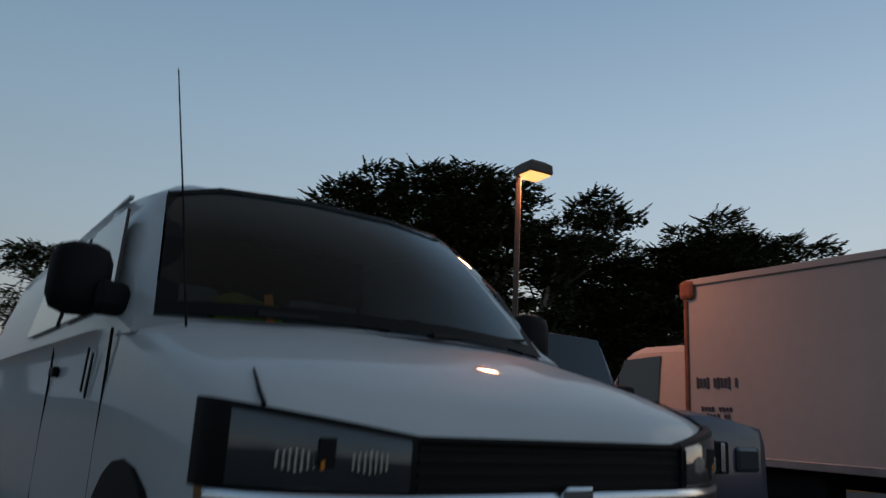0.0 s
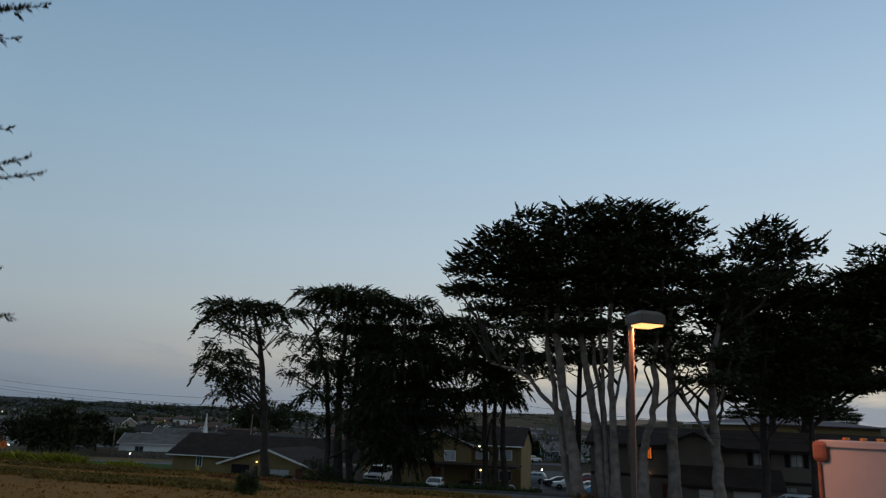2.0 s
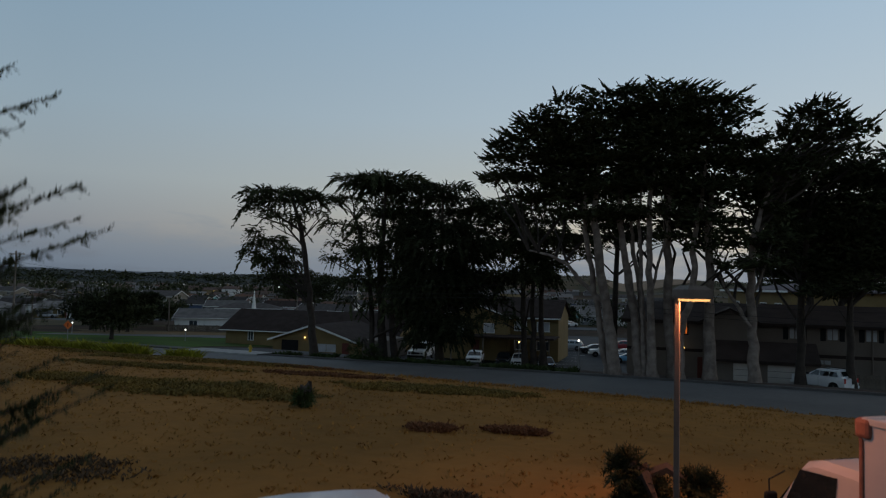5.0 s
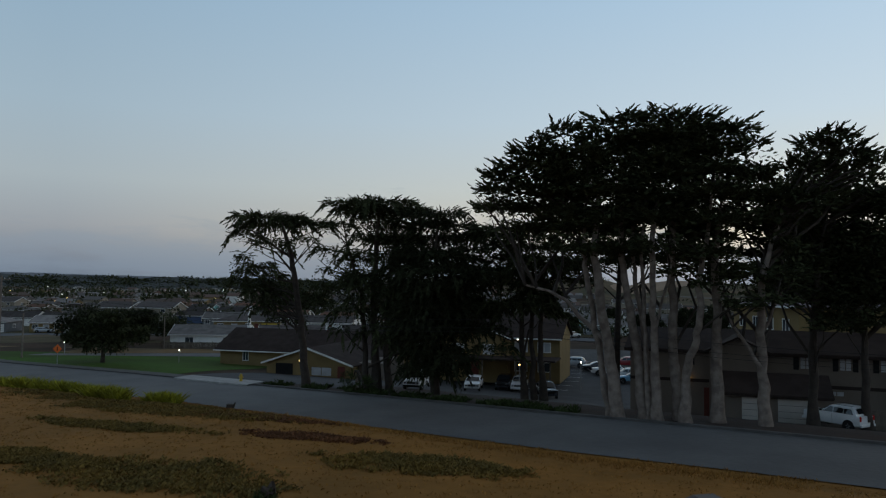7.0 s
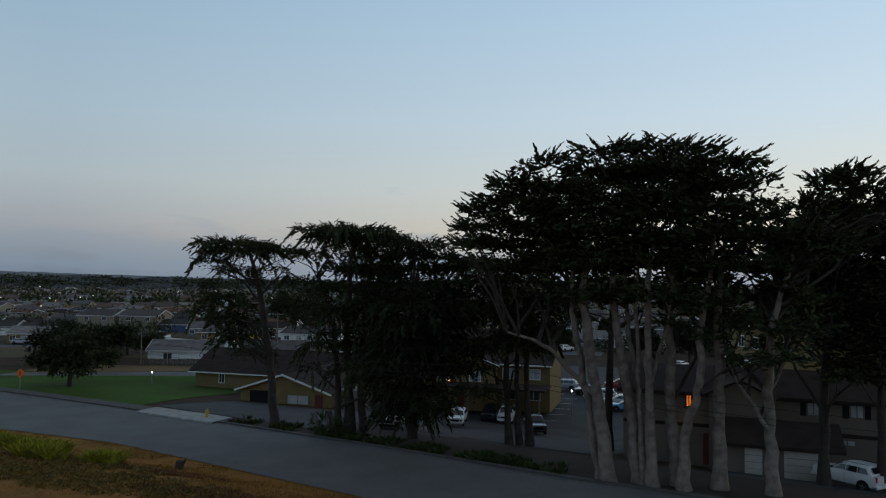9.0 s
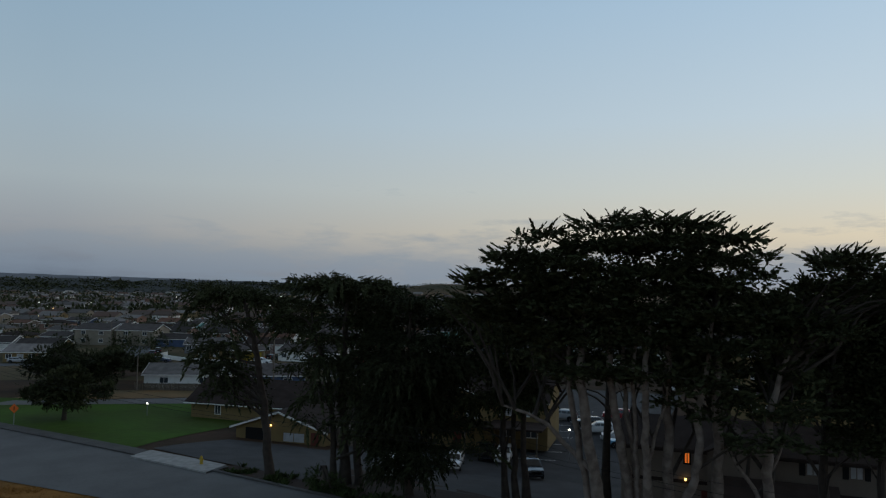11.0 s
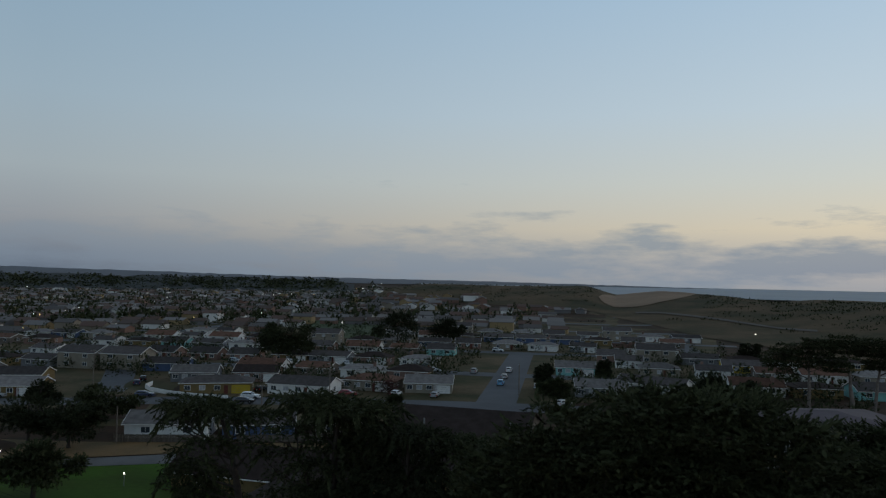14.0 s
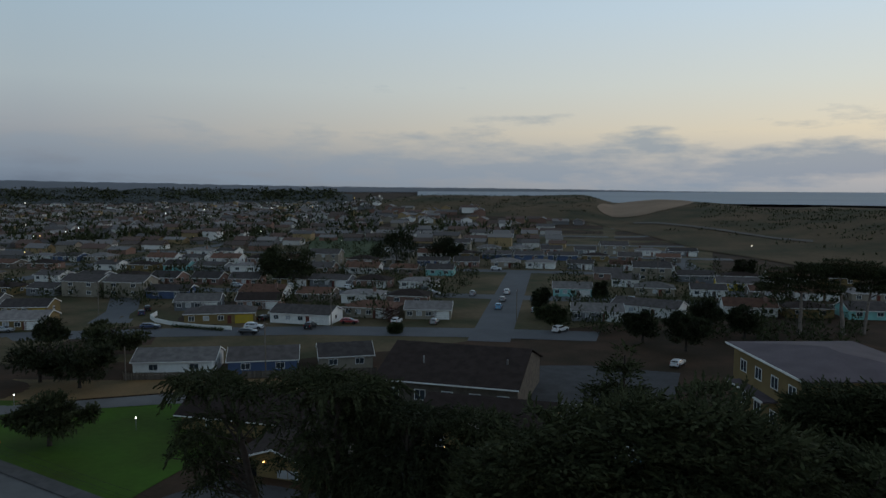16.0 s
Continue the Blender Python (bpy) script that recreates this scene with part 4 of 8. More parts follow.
tree("cypress_tree", "broad cypress on a cluster of dark trunks", (-24.23, 59.8, -2.71),
     [[(-24.23, 59.8, -2.71, 0.61), (-24.59, 59.91, 2.54, 0.42), (-23.98, 58.33, 7.35, 0.31), (-23.5, 57.52, 11.11, 0.22), (-23.48, 57.86, 13.54, 0.11)],
      [(-23.23, 60.2, -2.7, 0.44), (-23.58, 60.31, 2.55, 0.31), (-22.79, 58.72, 7.37, 0.22), (-22.01, 57.9, 11.12, 0.11)],
      [(-25.01, 59.4, -2.7, 0.37), (-25.37, 59.52, 2.54, 0.28), (-25.16, 58.2, 6.39, 0.22), (-26.07, 57.13, 10.63, 0.13)]],
     [(-26.31, 58.32, 13.99, 2.6, 2.42, 0.67), (-22.84, 57.16, 13.71, 2.99, 2.79, 0.67), (-20.61, 58.9, 13.22, 1.44, 1.93, 0.67, 0.5), (-26.7, 56.78, 11.97, 1.74, 1.93, 0.86, 0.6), (-23.8, 57.93, 11.87, 2.7, 2.51, 1.16, 0.8), (-28.24, 58.32, 9.75, 1.54, 1.93, 0.86, 0.45), (-24.77, 57.16, 8.69, 2.6, 2.51, 1.35, 0.7), (-29.02, 58.9, 7.53, 1.44, 1.93, 0.96, 0.4), (-25.54, 56.78, 5.89, 2.02, 1.93, 1.25, 0.5), (-22.16, 57.93, 6.85, 1.83, 1.93, 2.12, 0.7), (-24.09, 58.32, 3.96, 1.93, 1.93, 1.35, 0.5), (-26.51, 57.16, 3.96, 0.96, 1.93, 1.06, 0.3), (-22.16, 58.9, 10.71, 2.42, 2.32, 1.64, 0.8), (-21.39, 56.78, 3.57, 2.12, 2.02, 1.54, 0.7), (-25.05, 57.93, 6.85, 2.21, 2.12, 1.44, 0.6)], 22, plan=False, spray_len=1.0, group=verge, bark=M_BARKD, shelves=9.5, deep=2.0, slim=0.85, rise=0.15, droop=True, about=(1, 3, 6, 1.065), blades=20)
tree("pine_tree", "dense dark conifer with branches down to the ground", (-18.36, 58.3, -1.7),
     [[(-18.36, 58.3, -1.7, 0.4), (-18.39, 57.88, 4.68, 0.29), (-17.7, 56.24, 11.87, 0.11)]],
     [(-19.37, 56.88, 12.64, 1.93, 1.93, 0.67), (-16.75, 55.72, 12.55, 1.83, 1.93, 0.67), (-18.79, 57.46, 10.81, 2.99, 2.9, 1.44), (-17.14, 55.33, 8.2, 3.18, 2.99, 1.64), (-18.21, 56.49, 5.5, 3.47, 3.28, 1.54), (-18.01, 56.88, 2.99, 3.58, 3.37, 1.44), (-18.59, 55.72, 1.06, 2.7, 2.6, 0.96, 0.8), (-20.81, 57.46, 8.69, 1.83, 1.93, 1.74, 0.8), (-15.4, 55.33, 1.26, 1.74, 1.93, 0.77, 0.6), (-14.93, 56.49, 8.69, 1.83, 1.93, 2.02, 0.8), (-15.02, 56.88, 5.12, 2.02, 1.93, 2.02, 0.8), (-19.84, 55.72, 4.64, 1.83, 1.93, 1.83, 0.8)], 23, plan=False, spray_len=1.0, group=verge, leaf=M_PINE, bark=M_BARKD, shelves=9.5, deep=2.0, slim=0.85, rise=0.15, droop=True, about=(1, 3, 6, 1.065), blades=20)
tree("cypress_tree", "cypress with three thin trunks beside a car park", (-11.42, 60.3, -1.57),
     [[(-11.42, 60.3, -1.57, 0.29), (-11.6, 60.06, 3.86, 0.24), (-11.46, 58.4, 8.8, 0.11)],
      [(-10.64, 60.6, -1.57, 0.28), (-10.9, 60.37, 3.87, 0.22), (-10.42, 58.68, 8.81, 0.11)],
      [(-9.93, 60.8, -1.65, 0.31), (-10.1, 60.56, 3.88, 0.24), (-9.5, 58.88, 8.82, 0.11)]],
     [(-13.47, 58.81, 11.48, 2.7, 2.51, 0.67), (-10.68, 57.65, 10.81, 2.51, 2.32, 0.86), (-13.28, 59.39, 9.27, 2.79, 2.7, 1.44), (-9.61, 57.26, 8.98, 2.42, 2.32, 0.77, 0.8), (-7.21, 58.42, 8.5, 1.93, 1.93, 0.67, 0.5), (-6.82, 58.81, 7.53, 2.02, 1.93, 0.67, 0.5), (-11.93, 57.65, 6.76, 3.18, 2.99, 1.44), (-13.96, 59.39, 4.45, 2.32, 2.21, 1.25, 0.6), (-9.81, 57.26, 5.5, 2.02, 1.93, 0.67, 0.4), (-15.02, 58.42, 10.13, 1.35, 1.93, 1.35, 0.6), (-9.72, 58.81, 7.43, 2.32, 2.12, 1.16, 0.7), (-13.58, 57.65, 2.03, 2.02, 1.93, 0.86, 0.4)], 24, plan=False, spray_len=1.0, group=verge, bark=M_BARKD, shelves=9.5, deep=2.0, slim=0.85, rise=0.15, droop=True, about=(1, 3, 6, 1.065), blades=20)
tree("bush", "dark round bush at the foot of a cypress", (-21.4, 50, -0.9),
     [[(-21.4, 50, -0.9, 0.12), (-21.4, 50, 0.4, 0.08), (-21.3, 50, 1, 0.04)]],
     [(-21.7, 49.8, 0.3, 0.9, 0.9, 0.9), (-20.4, 49.6, 0, 0.8, 0.8, 0.8)], 25, leaf=M_SHRUB, spray_len=0.4, boughs=30, sprays=8, limbs=2, category='bush')
tree("cypress_tree", "wide dark cypress with layered boughs", (9.63, 58.4, -1.73),
     [[(9.63, 58.4, -1.73, 0.5), (9.66, 58.2, 3.79, 0.4), (9.8, 56.35, 9.55, 0.22), (10.51, 56.17, 13.78, 0.11)],
      [(13.07, 58.9, -1.78, 0.44), (12.93, 58.68, 3.87, 0.33), (12.97, 56.83, 9.57, 0.18)]],
     [(20.88, 56.97, 16.7, 2.99, 2.9, 1.16), (17.11, 55.81, 15.45, 2.12, 2.02, 1.16), (24.25, 57.55, 15.83, 3.09, 2.99, 0.86), (27.06, 55.43, 14.96, 2.6, 2.42, 0.67, 0.7), (15.57, 56.58, 13.71, 2.12, 2.02, 1.16), (19.23, 56.97, 13.9, 4.05, 3.86, 1.74), (23, 55.81, 13.41, 3.37, 3.18, 1.25), (11.32, 56.97, 9.94, 2.6, 2.51, 1.25, 0.6), (13.06, 55.81, 10.24, 2.21, 2.02, 1.35, 0.6), (11.9, 57.55, 7.82, 3.18, 3.09, 1.54, 0.8), (8.81, 55.43, 8.98, 1.74, 1.93, 0.86, 0.6), (13.16, 56.58, 5.8, 2.21, 2.12, 1.16, 0.7), (9.88, 56.97, 6.85, 1.74, 1.93, 0.77, 0.5), (13.06, 55.81, 13.32, 1.74, 1.93, 0.77, 0.4), (9.11, 57.55, 11.2, 1.64, 1.93, 0.67, 0.5), (7.56, 55.43, 8.78, 1.93, 1.93, 1.35, 0.6), (10.84, 56.58, 5.31, 2.21, 2.12, 0.96, 0.5), (18.08, 56.97, 13.22, 3.28, 3.18, 1.74), (21.07, 55.81, 13.13, 3.28, 3.18, 1.93), (16.34, 57.55, 10.71, 3.58, 3.37, 1.25, 0.8), (19.72, 55.43, 10.13, 4.14, 3.95, 1.25), (23.29, 56.58, 11.39, 2.42, 2.32, 1.93), (9.5, 57, 13.3, 2.6, 2.6, 1.2), (12.6, 57.5, 14.0, 2.7, 2.6, 1.3), (11.0, 58, 11.8, 3.4, 3.0, 1.4), (13.6, 57, 11.5, 2.6, 2.5, 1.5), (9.2, 58, 9.8, 2.3, 2.4, 1.2), (12.6, 58, 8.8, 3.0, 3.0, 1.3), (14.6, 57, 7.6, 2.6, 2.6, 1.2)], 31, plan=False, spray_len=1.35, group=west_trees, bark=M_BARKD, shelves=6.5, loose=5.0, deep=4.0, slim=0.65, rise=0.3, blades=24)
tree("cypress_tree", "dark cypress standing behind the apartment roof", (10.6, 66.0, -2.2),
     [[(10.6, 66, -2.2, 0.4), (10.6, 66, 4, 0.3), (10.8, 66, 9.5, 0.14)], [(13.2, 66.4, -2.2, 0.34), (13.0, 66.4, 4, 0.26), (13.4, 66.4, 9, 0.12)]],
     [(9.6, 66, 9.4, 3.6, 3.0, 1.8), (13.6, 66, 9.6, 3.8, 3.0, 2.0), (11.6, 65.6, 7.2, 4.0, 3.0, 1.4), (17.4, 66, 9.0, 3.4, 3.0, 2.0), (7.6, 66.4, 7.6, 2.2, 2.4, 1.2)], 32, group=west_trees, bark=M_BARKD, shelves=10.0, loose=4.0, spray_len=1.25, rise=0.3, blades=24)
tree("cypress_tree", "dark pointed cypress standing behind the tall group", (-5.2, 72.5, -4.0),
     [[(-5.2, 72.5, -4.0, 0.42), (-5.0, 72.4, 4.0, 0.32), (-4.7, 72.3, 12.0, 0.16), (-4.6, 72.3, 15.6, 0.06)]],
     [(-4.6, 72.3, 15.2, 1.5, 1.5, 1.0), (-4.9, 72.0, 13.4, 3.0, 2.8, 1.1), (-5.2, 72.6, 11.4, 4.4, 4.0, 1.1), (-6.6, 72.2, 9.4, 4.2, 4.0, 0.9), (-2.6, 73.0, 9.8, 3.4, 3.4, 0.9)], 33, group=west_trees, bark=M_BARKD, plan=False, shelves=8.0, spray_len=1.3, rise=0.3, blades=20)

# the young cypress beside the parked van: long feathery boughs reach in
def near_cypress():
    rng = np.random.default_rng(41)
    base = np.array([-2.98, 0.2, 0.0])
    ob = thing("cypress_tree", "young feathery cypress beside the parked van", "tree", Matrix.Translation(base))
    bm = bmesh.new()
    tube(bm, [(0, 0, 0), (0.1, 0.05, 1.6), (0.05, 0.1, 4.0), (0.1, 0.1, 6.3)], [0.14, 0.11, 0.08, 0.015], 9)
    part("trunk", bm, M_BARKD, ob, smooth=60)
    leaves = []
    up_z = np.array([0, 0, 1.0])

    def plume(root, d, ln, up, n, size):
        """Short dense twigs round one bough, smaller towards its tip."""
        f = rng.uniform(0.06, 1.0, n)
        pos = root + d * (ln * f)[:, None] + up_z * (up * ln * f * f)[:, None]
        sd = np.cross(d, up_z)
        ax = d * 0.62 + sd * rng.normal(0, 0.5, (n, 1)) + up_z * np.where(rng.random((n, 1)) < 0.72, 0.62, -0.35)
        leaves.append(spray_leaves(rng, pos, ax, rng.uniform(0.6, 1.2, n) * size * (1.1 - 0.75 * f), 4, 0.44))

    for k in range(100):
        z = 0.7 + 2.3 * k / 100
        a = 2.4 * k + rng.uniform(-0.5, 0.5)
        ln, d = rng.uniform(0.95, 1.3), np.array([math.cos(a), math.sin(a), 0.0])
        bm = bmesh.new()
        tube(bm, [(0.05, 0.05, z), tuple(np.array([0.05, 0.05, z]) + d * ln * 0.5), tuple(np.array([0.05, 0.05, z + 0.2 * ln]) + d * ln)], [0.02, 0.012, 0.003], 5)
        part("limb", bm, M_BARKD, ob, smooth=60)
        plume(np.array([0.05, 0.05, z]), d, ln, 0.2, 150, 0.16)
    for k in range(230):
        z = 3.02 + 3.35 * (k / 230) ** 1.25
        a = 2.4 * k + rng.uniform(-0.5, 0.5)
        ln = (2.32 - 0.11 * z) * rng.uniform(0.74, 1.0) * float(np.interp(z, [5.0, 6.4], [1.0, 0.3]))
        up = rng.uniform(0.18, 0.36)
        d = np.array([math.cos(a), math.sin(a), 0.0])
        root = np.array([0.05, 0.05, z])
        pts = [root + d * ln * f + up_z * (up * ln * f * f) for f in (0, 0.35, 0.7, 1.0)]
        bm = bmesh.new()
        tube(bm, pts, [0.022, 0.015, 0.008, 0.002], 5)
        part("limb", bm, M_BARKD, ob, smooth=60)
        plume(root, d, ln, up, 170, 0.13)
        for side in range(9 if z < 3.45 else 2):
            f = rng.uniform(0.15, 0.72)
            b = a + rng.choice([-1, 1]) * rng.uniform(0.35, 0.75)
            start = root + d * ln * f + up_z * (up * ln * f * f)
            plume(start, np.array([math.cos(b), math.sin(b), rng.uniform(-0.05, 0.2)]), ln * (1 - f) * rng.uniform(0.45, 0.8), up, 44, 0.09)
    quads_mesh("crown", np.concatenate(leaves), M_LEAF, ob)


near_cypress()


# ---- parked vehicles ----
def place(x, y, heading, z=0.0):
    """A pose whose x axis points along the heading (degrees from +x)."""
    return pose(x, y, z, 0, 0, heading)


def wheel(parent, x, y, r=0.36, w=0.24, name="wheel"):
    out = 1 if y > 0 else -1
    bm = bmesh.new()
    prof = [(r * 0.62, -w / 2), (r * 0.93, -w / 2), (r, -w / 2 + 0.04), (r, w / 2 - 0.04), (r * 0.93, w / 2), (r * 0.62, w / 2)]
    rings = [[(x + math.cos(a) * q, y + s, r + math.sin(a) * q) for q, s in prof] for a in (2 * math.pi * k / 20 for k in range(21))]
    vs = [[bm.verts.new(p) for p in ring] for ring in rings[:-1]]
    n = len(vs)
    for i in range(n):
        for k in range(len(prof)):
            bm.faces.new((vs[i][k], vs[i][(k + 1) % len(prof)], vs[(i + 1) % n][(k + 1) % len(prof)], vs[(i + 1) % n][k]))
    bmesh.ops.recalc_face_normals(bm, faces=bm.faces)
    tyre = part(name, bm, M_RUBBER, parent, smooth=50)
    bm = cyl(bmesh.new(), (x, y - w * 0.42, r), (x, y + w * 0.42, r), r * 0.63, seg=18)
    for k in range(5):
        a = 2 * math.pi * k / 5
        box(bm, 0, 0, r * 0.36, r * 0.12, 0.03, r * 0.42, 0, Matrix.Translation((x, y + out * w * 0.45, r)) @ Matrix.Rotation(a, 4, "Y"))
    part("rim", bm, M_STEEL, tyre)
    return tyre


def ring_of(x, hw, zb, zt, crown=0.03, tuck=0.9):
    return mirror_ring([(x, hw * 0.75, zb), (x, hw * 0.97, zb + 0.08), (x, hw, zb + 0.4 * (zt - zb)), (x, hw * 0.985, zt - 0.12), (x, hw * tuck, zt - 0.02), (x, hw * 0.45, zt + crown)])


def finer(rings, u=3, w=3):
    """Closed rings drawn with smooth curves between their points and from ring to ring."""
    def curve(a, n, closed):
        a, out, m = np.asarray(a, float), [], len(a)
        for i in range(m if closed else m - 1):
            p = [a[(i + k) % m] if closed else a[min(max(i + k, 0), m - 1)] for k in (-1, 0, 1, 2)]
            for q in range(n):
                t = q / n
                t1, t2 = (p[2] - p[0]) * 0.5, (p[3] - p[1]) * 0.5
                out.append((2 * t ** 3 - 3 * t ** 2 + 1) * p[1] + (t ** 3 - 2 * t ** 2 + t) * t1 + (3 * t ** 2 - 2 * t ** 3) * p[2] + (t ** 3 - t ** 2) * t2)
        if not closed:
            out.append(a[-1])
        return np.array(out)

    dense = np.array([curve(r, u, True) for r in rings])
    return [[tuple(p) for p in r] for r in curve(dense, w, False)]


def white_van():
    v = thing("van", "white panel van with black mirrors and grille", "van", place(0.692, 1.629, -53.1))
    body = loft(bmesh.new(), finer([ring_of(*s) for s in [(-0.235, 0.57, 0.46, 1.02, 0.012), (-0.25, 0.60, 0.44, 1.045, 0.016), (-0.29, 0.74, 0.42, 1.075, 0.022), (-0.34, 0.86, 0.40, 1.10, 0.028), (-0.41, 0.955, 0.39, 1.128, 0.032), (-0.50, 1.0, 0.38, 1.16, 0.036), (-0.64, 1.02, 0.37, 1.205, 0.04), (-0.95, 1.04, 0.36, 1.285, 0.045),
                                                    (-1.30, 1.05, 0.36, 1.365, 0.035), (-1.7, 1.05, 0.36, 1.38, 0.01, 0.95), (-2.2, 1.05, 0.36, 1.38, 0, 0.97), (-5.2, 1.05, 0.36, 1.38, 0, 0.97), (-6.66, 1.04, 0.38, 1.38, 0, 0.97), (-6.80, 1.0, 0.45, 1.35, 0, 0.97)]]))
    part("body", body, M_VAN, v, smooth=60)

    def cab(x, zr, hw=0.84, drop=0.12):
        return mirror_ring([(x, 1.04, 1.32), (x, 1.03, 1.42), (x, 0.965, 1.75), (x, hw + 0.04, zr - drop), (x, hw * 0.86, zr - 0.025), (x, hw * 0.40, zr)])

    ringA = mirror_ring([(-1.26, 1.035, 1.31), (-1.32, 1.02, 1.37), (-1.34, 0.985, 1.382), (-1.36, 0.945, 1.385), (-1.21, 0.62, 1.392), (-1.14, 0.22, 1.40)])
    ringB = mirror_ring([(-1.96, 1.04, 1.32), (-1.96, 1.03, 1.42), (-1.96, 0.94, 1.76), (-1.955, 0.815, 2.005), (-1.88, 0.60, 2.052), (-1.84, 0.24, 2.07)])
    rings = [ringA, ringB, cab(-2.06, 2.125, 0.80, 0.10), cab(-2.28, 2.17, 0.81)] + [cab(x, z) for x, z in ((-2.7, 2.19), (-4.0, 2.20), (-5.6, 2.20), (-6.6, 2.185), (-6.74, 2.15))] + [cab(-6.80, 2.04, 0.80)]
    part("cabin", loft(bmesh.new(), rings, skip={(0, k) for k in range(3, 8)}), M_VAN, v, smooth=46)
    # windscreen between the two first rings
    lo, hi = [Vector(p) for p in ringA[3:9]], [Vector(p) for p in ringB[3:9]]

    def strip(name, f0, f1, i0, i1, material, lift, label="", rows=4):
        verts, faces = [], []
        n = i1 - i0 + 1
        for j in range(rows + 1):
            f = f0 + (f1 - f0) * j / rows
            bow = 0.03 * 4 * f * (1 - f)
            for i in range(i0, i1 + 1):
                verts.append(lo[i].lerp(hi[i], f) + Vector((lift + bow, 0, lift + bow)))
        for j in range(rows):
            for i in range(n - 1):
                faces.append((j * n + i + n, j * n + i + n + 1, j * n + i + 1, j * n + i))
        return raw(name, verts, faces, material, v, label, smooth=60)

    ws = strip("windscreen", 0.0, 1.0, 0, 5, M_GLASS, 0.006, "clear windscreen with a dark border")
    ws.visible_shadow = False
    strip("windscreen_border", 0.0, 0.07, 0, 5, M_BLACK, 0.011)
    strip("windscreen_border", 0.95, 1.0, 0, 5, M_BLACK, 0.011)
    for i, s in ((0, 1), (5, -1)):
        q = [lo[i], lo[i] + Vector((0.03, -0.07 * s, 0)), hi[i] + Vector((0.02, -0.06 * s, 0)), hi[i]]
        mid0, mid1 = (q[0] + q[3]) / 2 + Vector((0.03, 0, 0.03)), (q[1] + q[2]) / 2 + Vector((0.032, 0, 0.032))
        raw("windscreen_border", [p + Vector((0.013, 0, 0.013)) for p in (q[0], q[1], mid1, q[2], q[3], mid0)], [(0, 1, 2, 5), (5, 2, 3, 4)], M_BLACK, v)
    # inside
    part("dashboard", boxm(-1.62, 0, 1.22, 0.60, 1.80, 0.26, 0.05), M_SEAT, v)
    for y in (0.47, -0.47):
        seat = part("seat", boxm(-2.60, y, 0.92, 0.5, 0.55, 0.3, 0.06), M_SEAT, v)
        part("backrest", boxm(-2.88, y, 1.36, 0.16, 0.52, 0.80, 0.06, Matrix.Translation((-2.88, y, 1.36)) @ Matrix.Rotation(-0.15, 4, "Y") @ Matrix.Translation((2.88, -y, -1.36))), M_SEAT, seat)
    part("bulkhead", boxm(-3.1, 0, 1.6, 0.04, 1.7, 1.0), M_BLACK, v)
    # a vest draped over the passenger's backrest
    vest = part("safety_vest", loft(bmesh.new(), [[(-2.66, y, 1.72 - 0.06 * abs(y + 0.18) / 0.2), (-2.60, y, 1.66), (-2.57 + 0.02 * math.sin(9 * y), y, 1.55), (-2.60, y, 1.40), (-2.68, y, 1.40), (-2.72, y, 1.6)] for y in (-0.33, -0.27, -0.2, -0.12, -0.02, 0.06)]), M_VEST, v, "yellow hi-vis vest hung over the seat", smooth=60)
    part("vest_band", boxm(-2.555, -0.02, 1.56, 0.012, 0.05, 0.30, 0, Matrix.Translation((-2.55, -0.02, 1.56)) @ Matrix.Rotation(0.18, 4, "X") @ Matrix.Translation((2.55, 0.02, -1.56))), M_VESTBAND, vest)
    part("papers", boxm(-1.62, -0.46, 1.365, 0.34, 0.44, 0.03, 0.01), M_PAPER, v)
    part("papers", boxm(-1.72, -0.34, 1.40, 0.20, 0.40, 0.05, 0.02), M_PAPER, v)
    bm = bmesh.new()
    tor = [(-1.92 + 0.17 * math.sin(a) * 0.5, 0.47 + 0.2 * math.cos(a), 1.36 + 0.2 * math.sin(a)) for a in (2 * math.pi * k / 18 for k in range(19))]
    tube(bm, tor, [0.016] * 19, 6)
    part("steering_wheel", bm, M_BLACK, v)
    # nose: grille, lamps, bumper
    plan_y = [0.0, 0.30, 0.54, 0.58, 0.66, 0.76, 0.86, 0.94, 0.99, 1.012]
    plan_x = [-0.212, -0.216, -0.225, -0.232, -0.252, -0.285, -0.33, -0.385, -0.44, -0.50]

    def band(name, ys, lo, hi, out, thick, material, parent, label="", s=1):
        """A strip that follows the rounded plan of the nose; lo and hi are its edges at its inner and outer end."""
        rings = []
        for y in ys:
            f = (y - ys[0]) / (ys[-1] - ys[0])
            x = float(np.interp(abs(y), plan_y, plan_x)) + out
            z0, z1 = lo[0] + (lo[1] - lo[0]) * f, hi[0] + (hi[1] - hi[0]) * f
            rings.append([(x - thick, s * y, z0), (x - 0.006, s * y, z0), (x, s * y, z0 + 0.012), (x, s * y, z1 - 0.012), (x - 0.008, s * y, z1), (x - thick, s * y, z1)])
        return part(name, loft(bmesh.new(), rings), material, parent, label, smooth=40)

    wide = list(np.linspace(-0.53, 0.53, 9))
    part("grille", boxm(-0.255, 0, 0.955, 0.05, 1.07, 0.15, 0.01), M_BLACK, v, "black grille")
    for k in range(4):
        part("grille_slat", boxm(-0.226, 0, 0.905 + 0.032 * k, 0.012, 1.05, 0.007), M_BLACK, v)
    band("grille_surround", wide, (1.015, 1.015), (1.032, 1.032), 0.008, 0.05, M_BLACK, v)
    band("grille_bar", list(np.linspace(-1.0, 1.0, 23)), (0.845, 0.845), (0.888, 0.888), 0.028, 0.07, M_CHROME, v, "chrome bar under the grille")
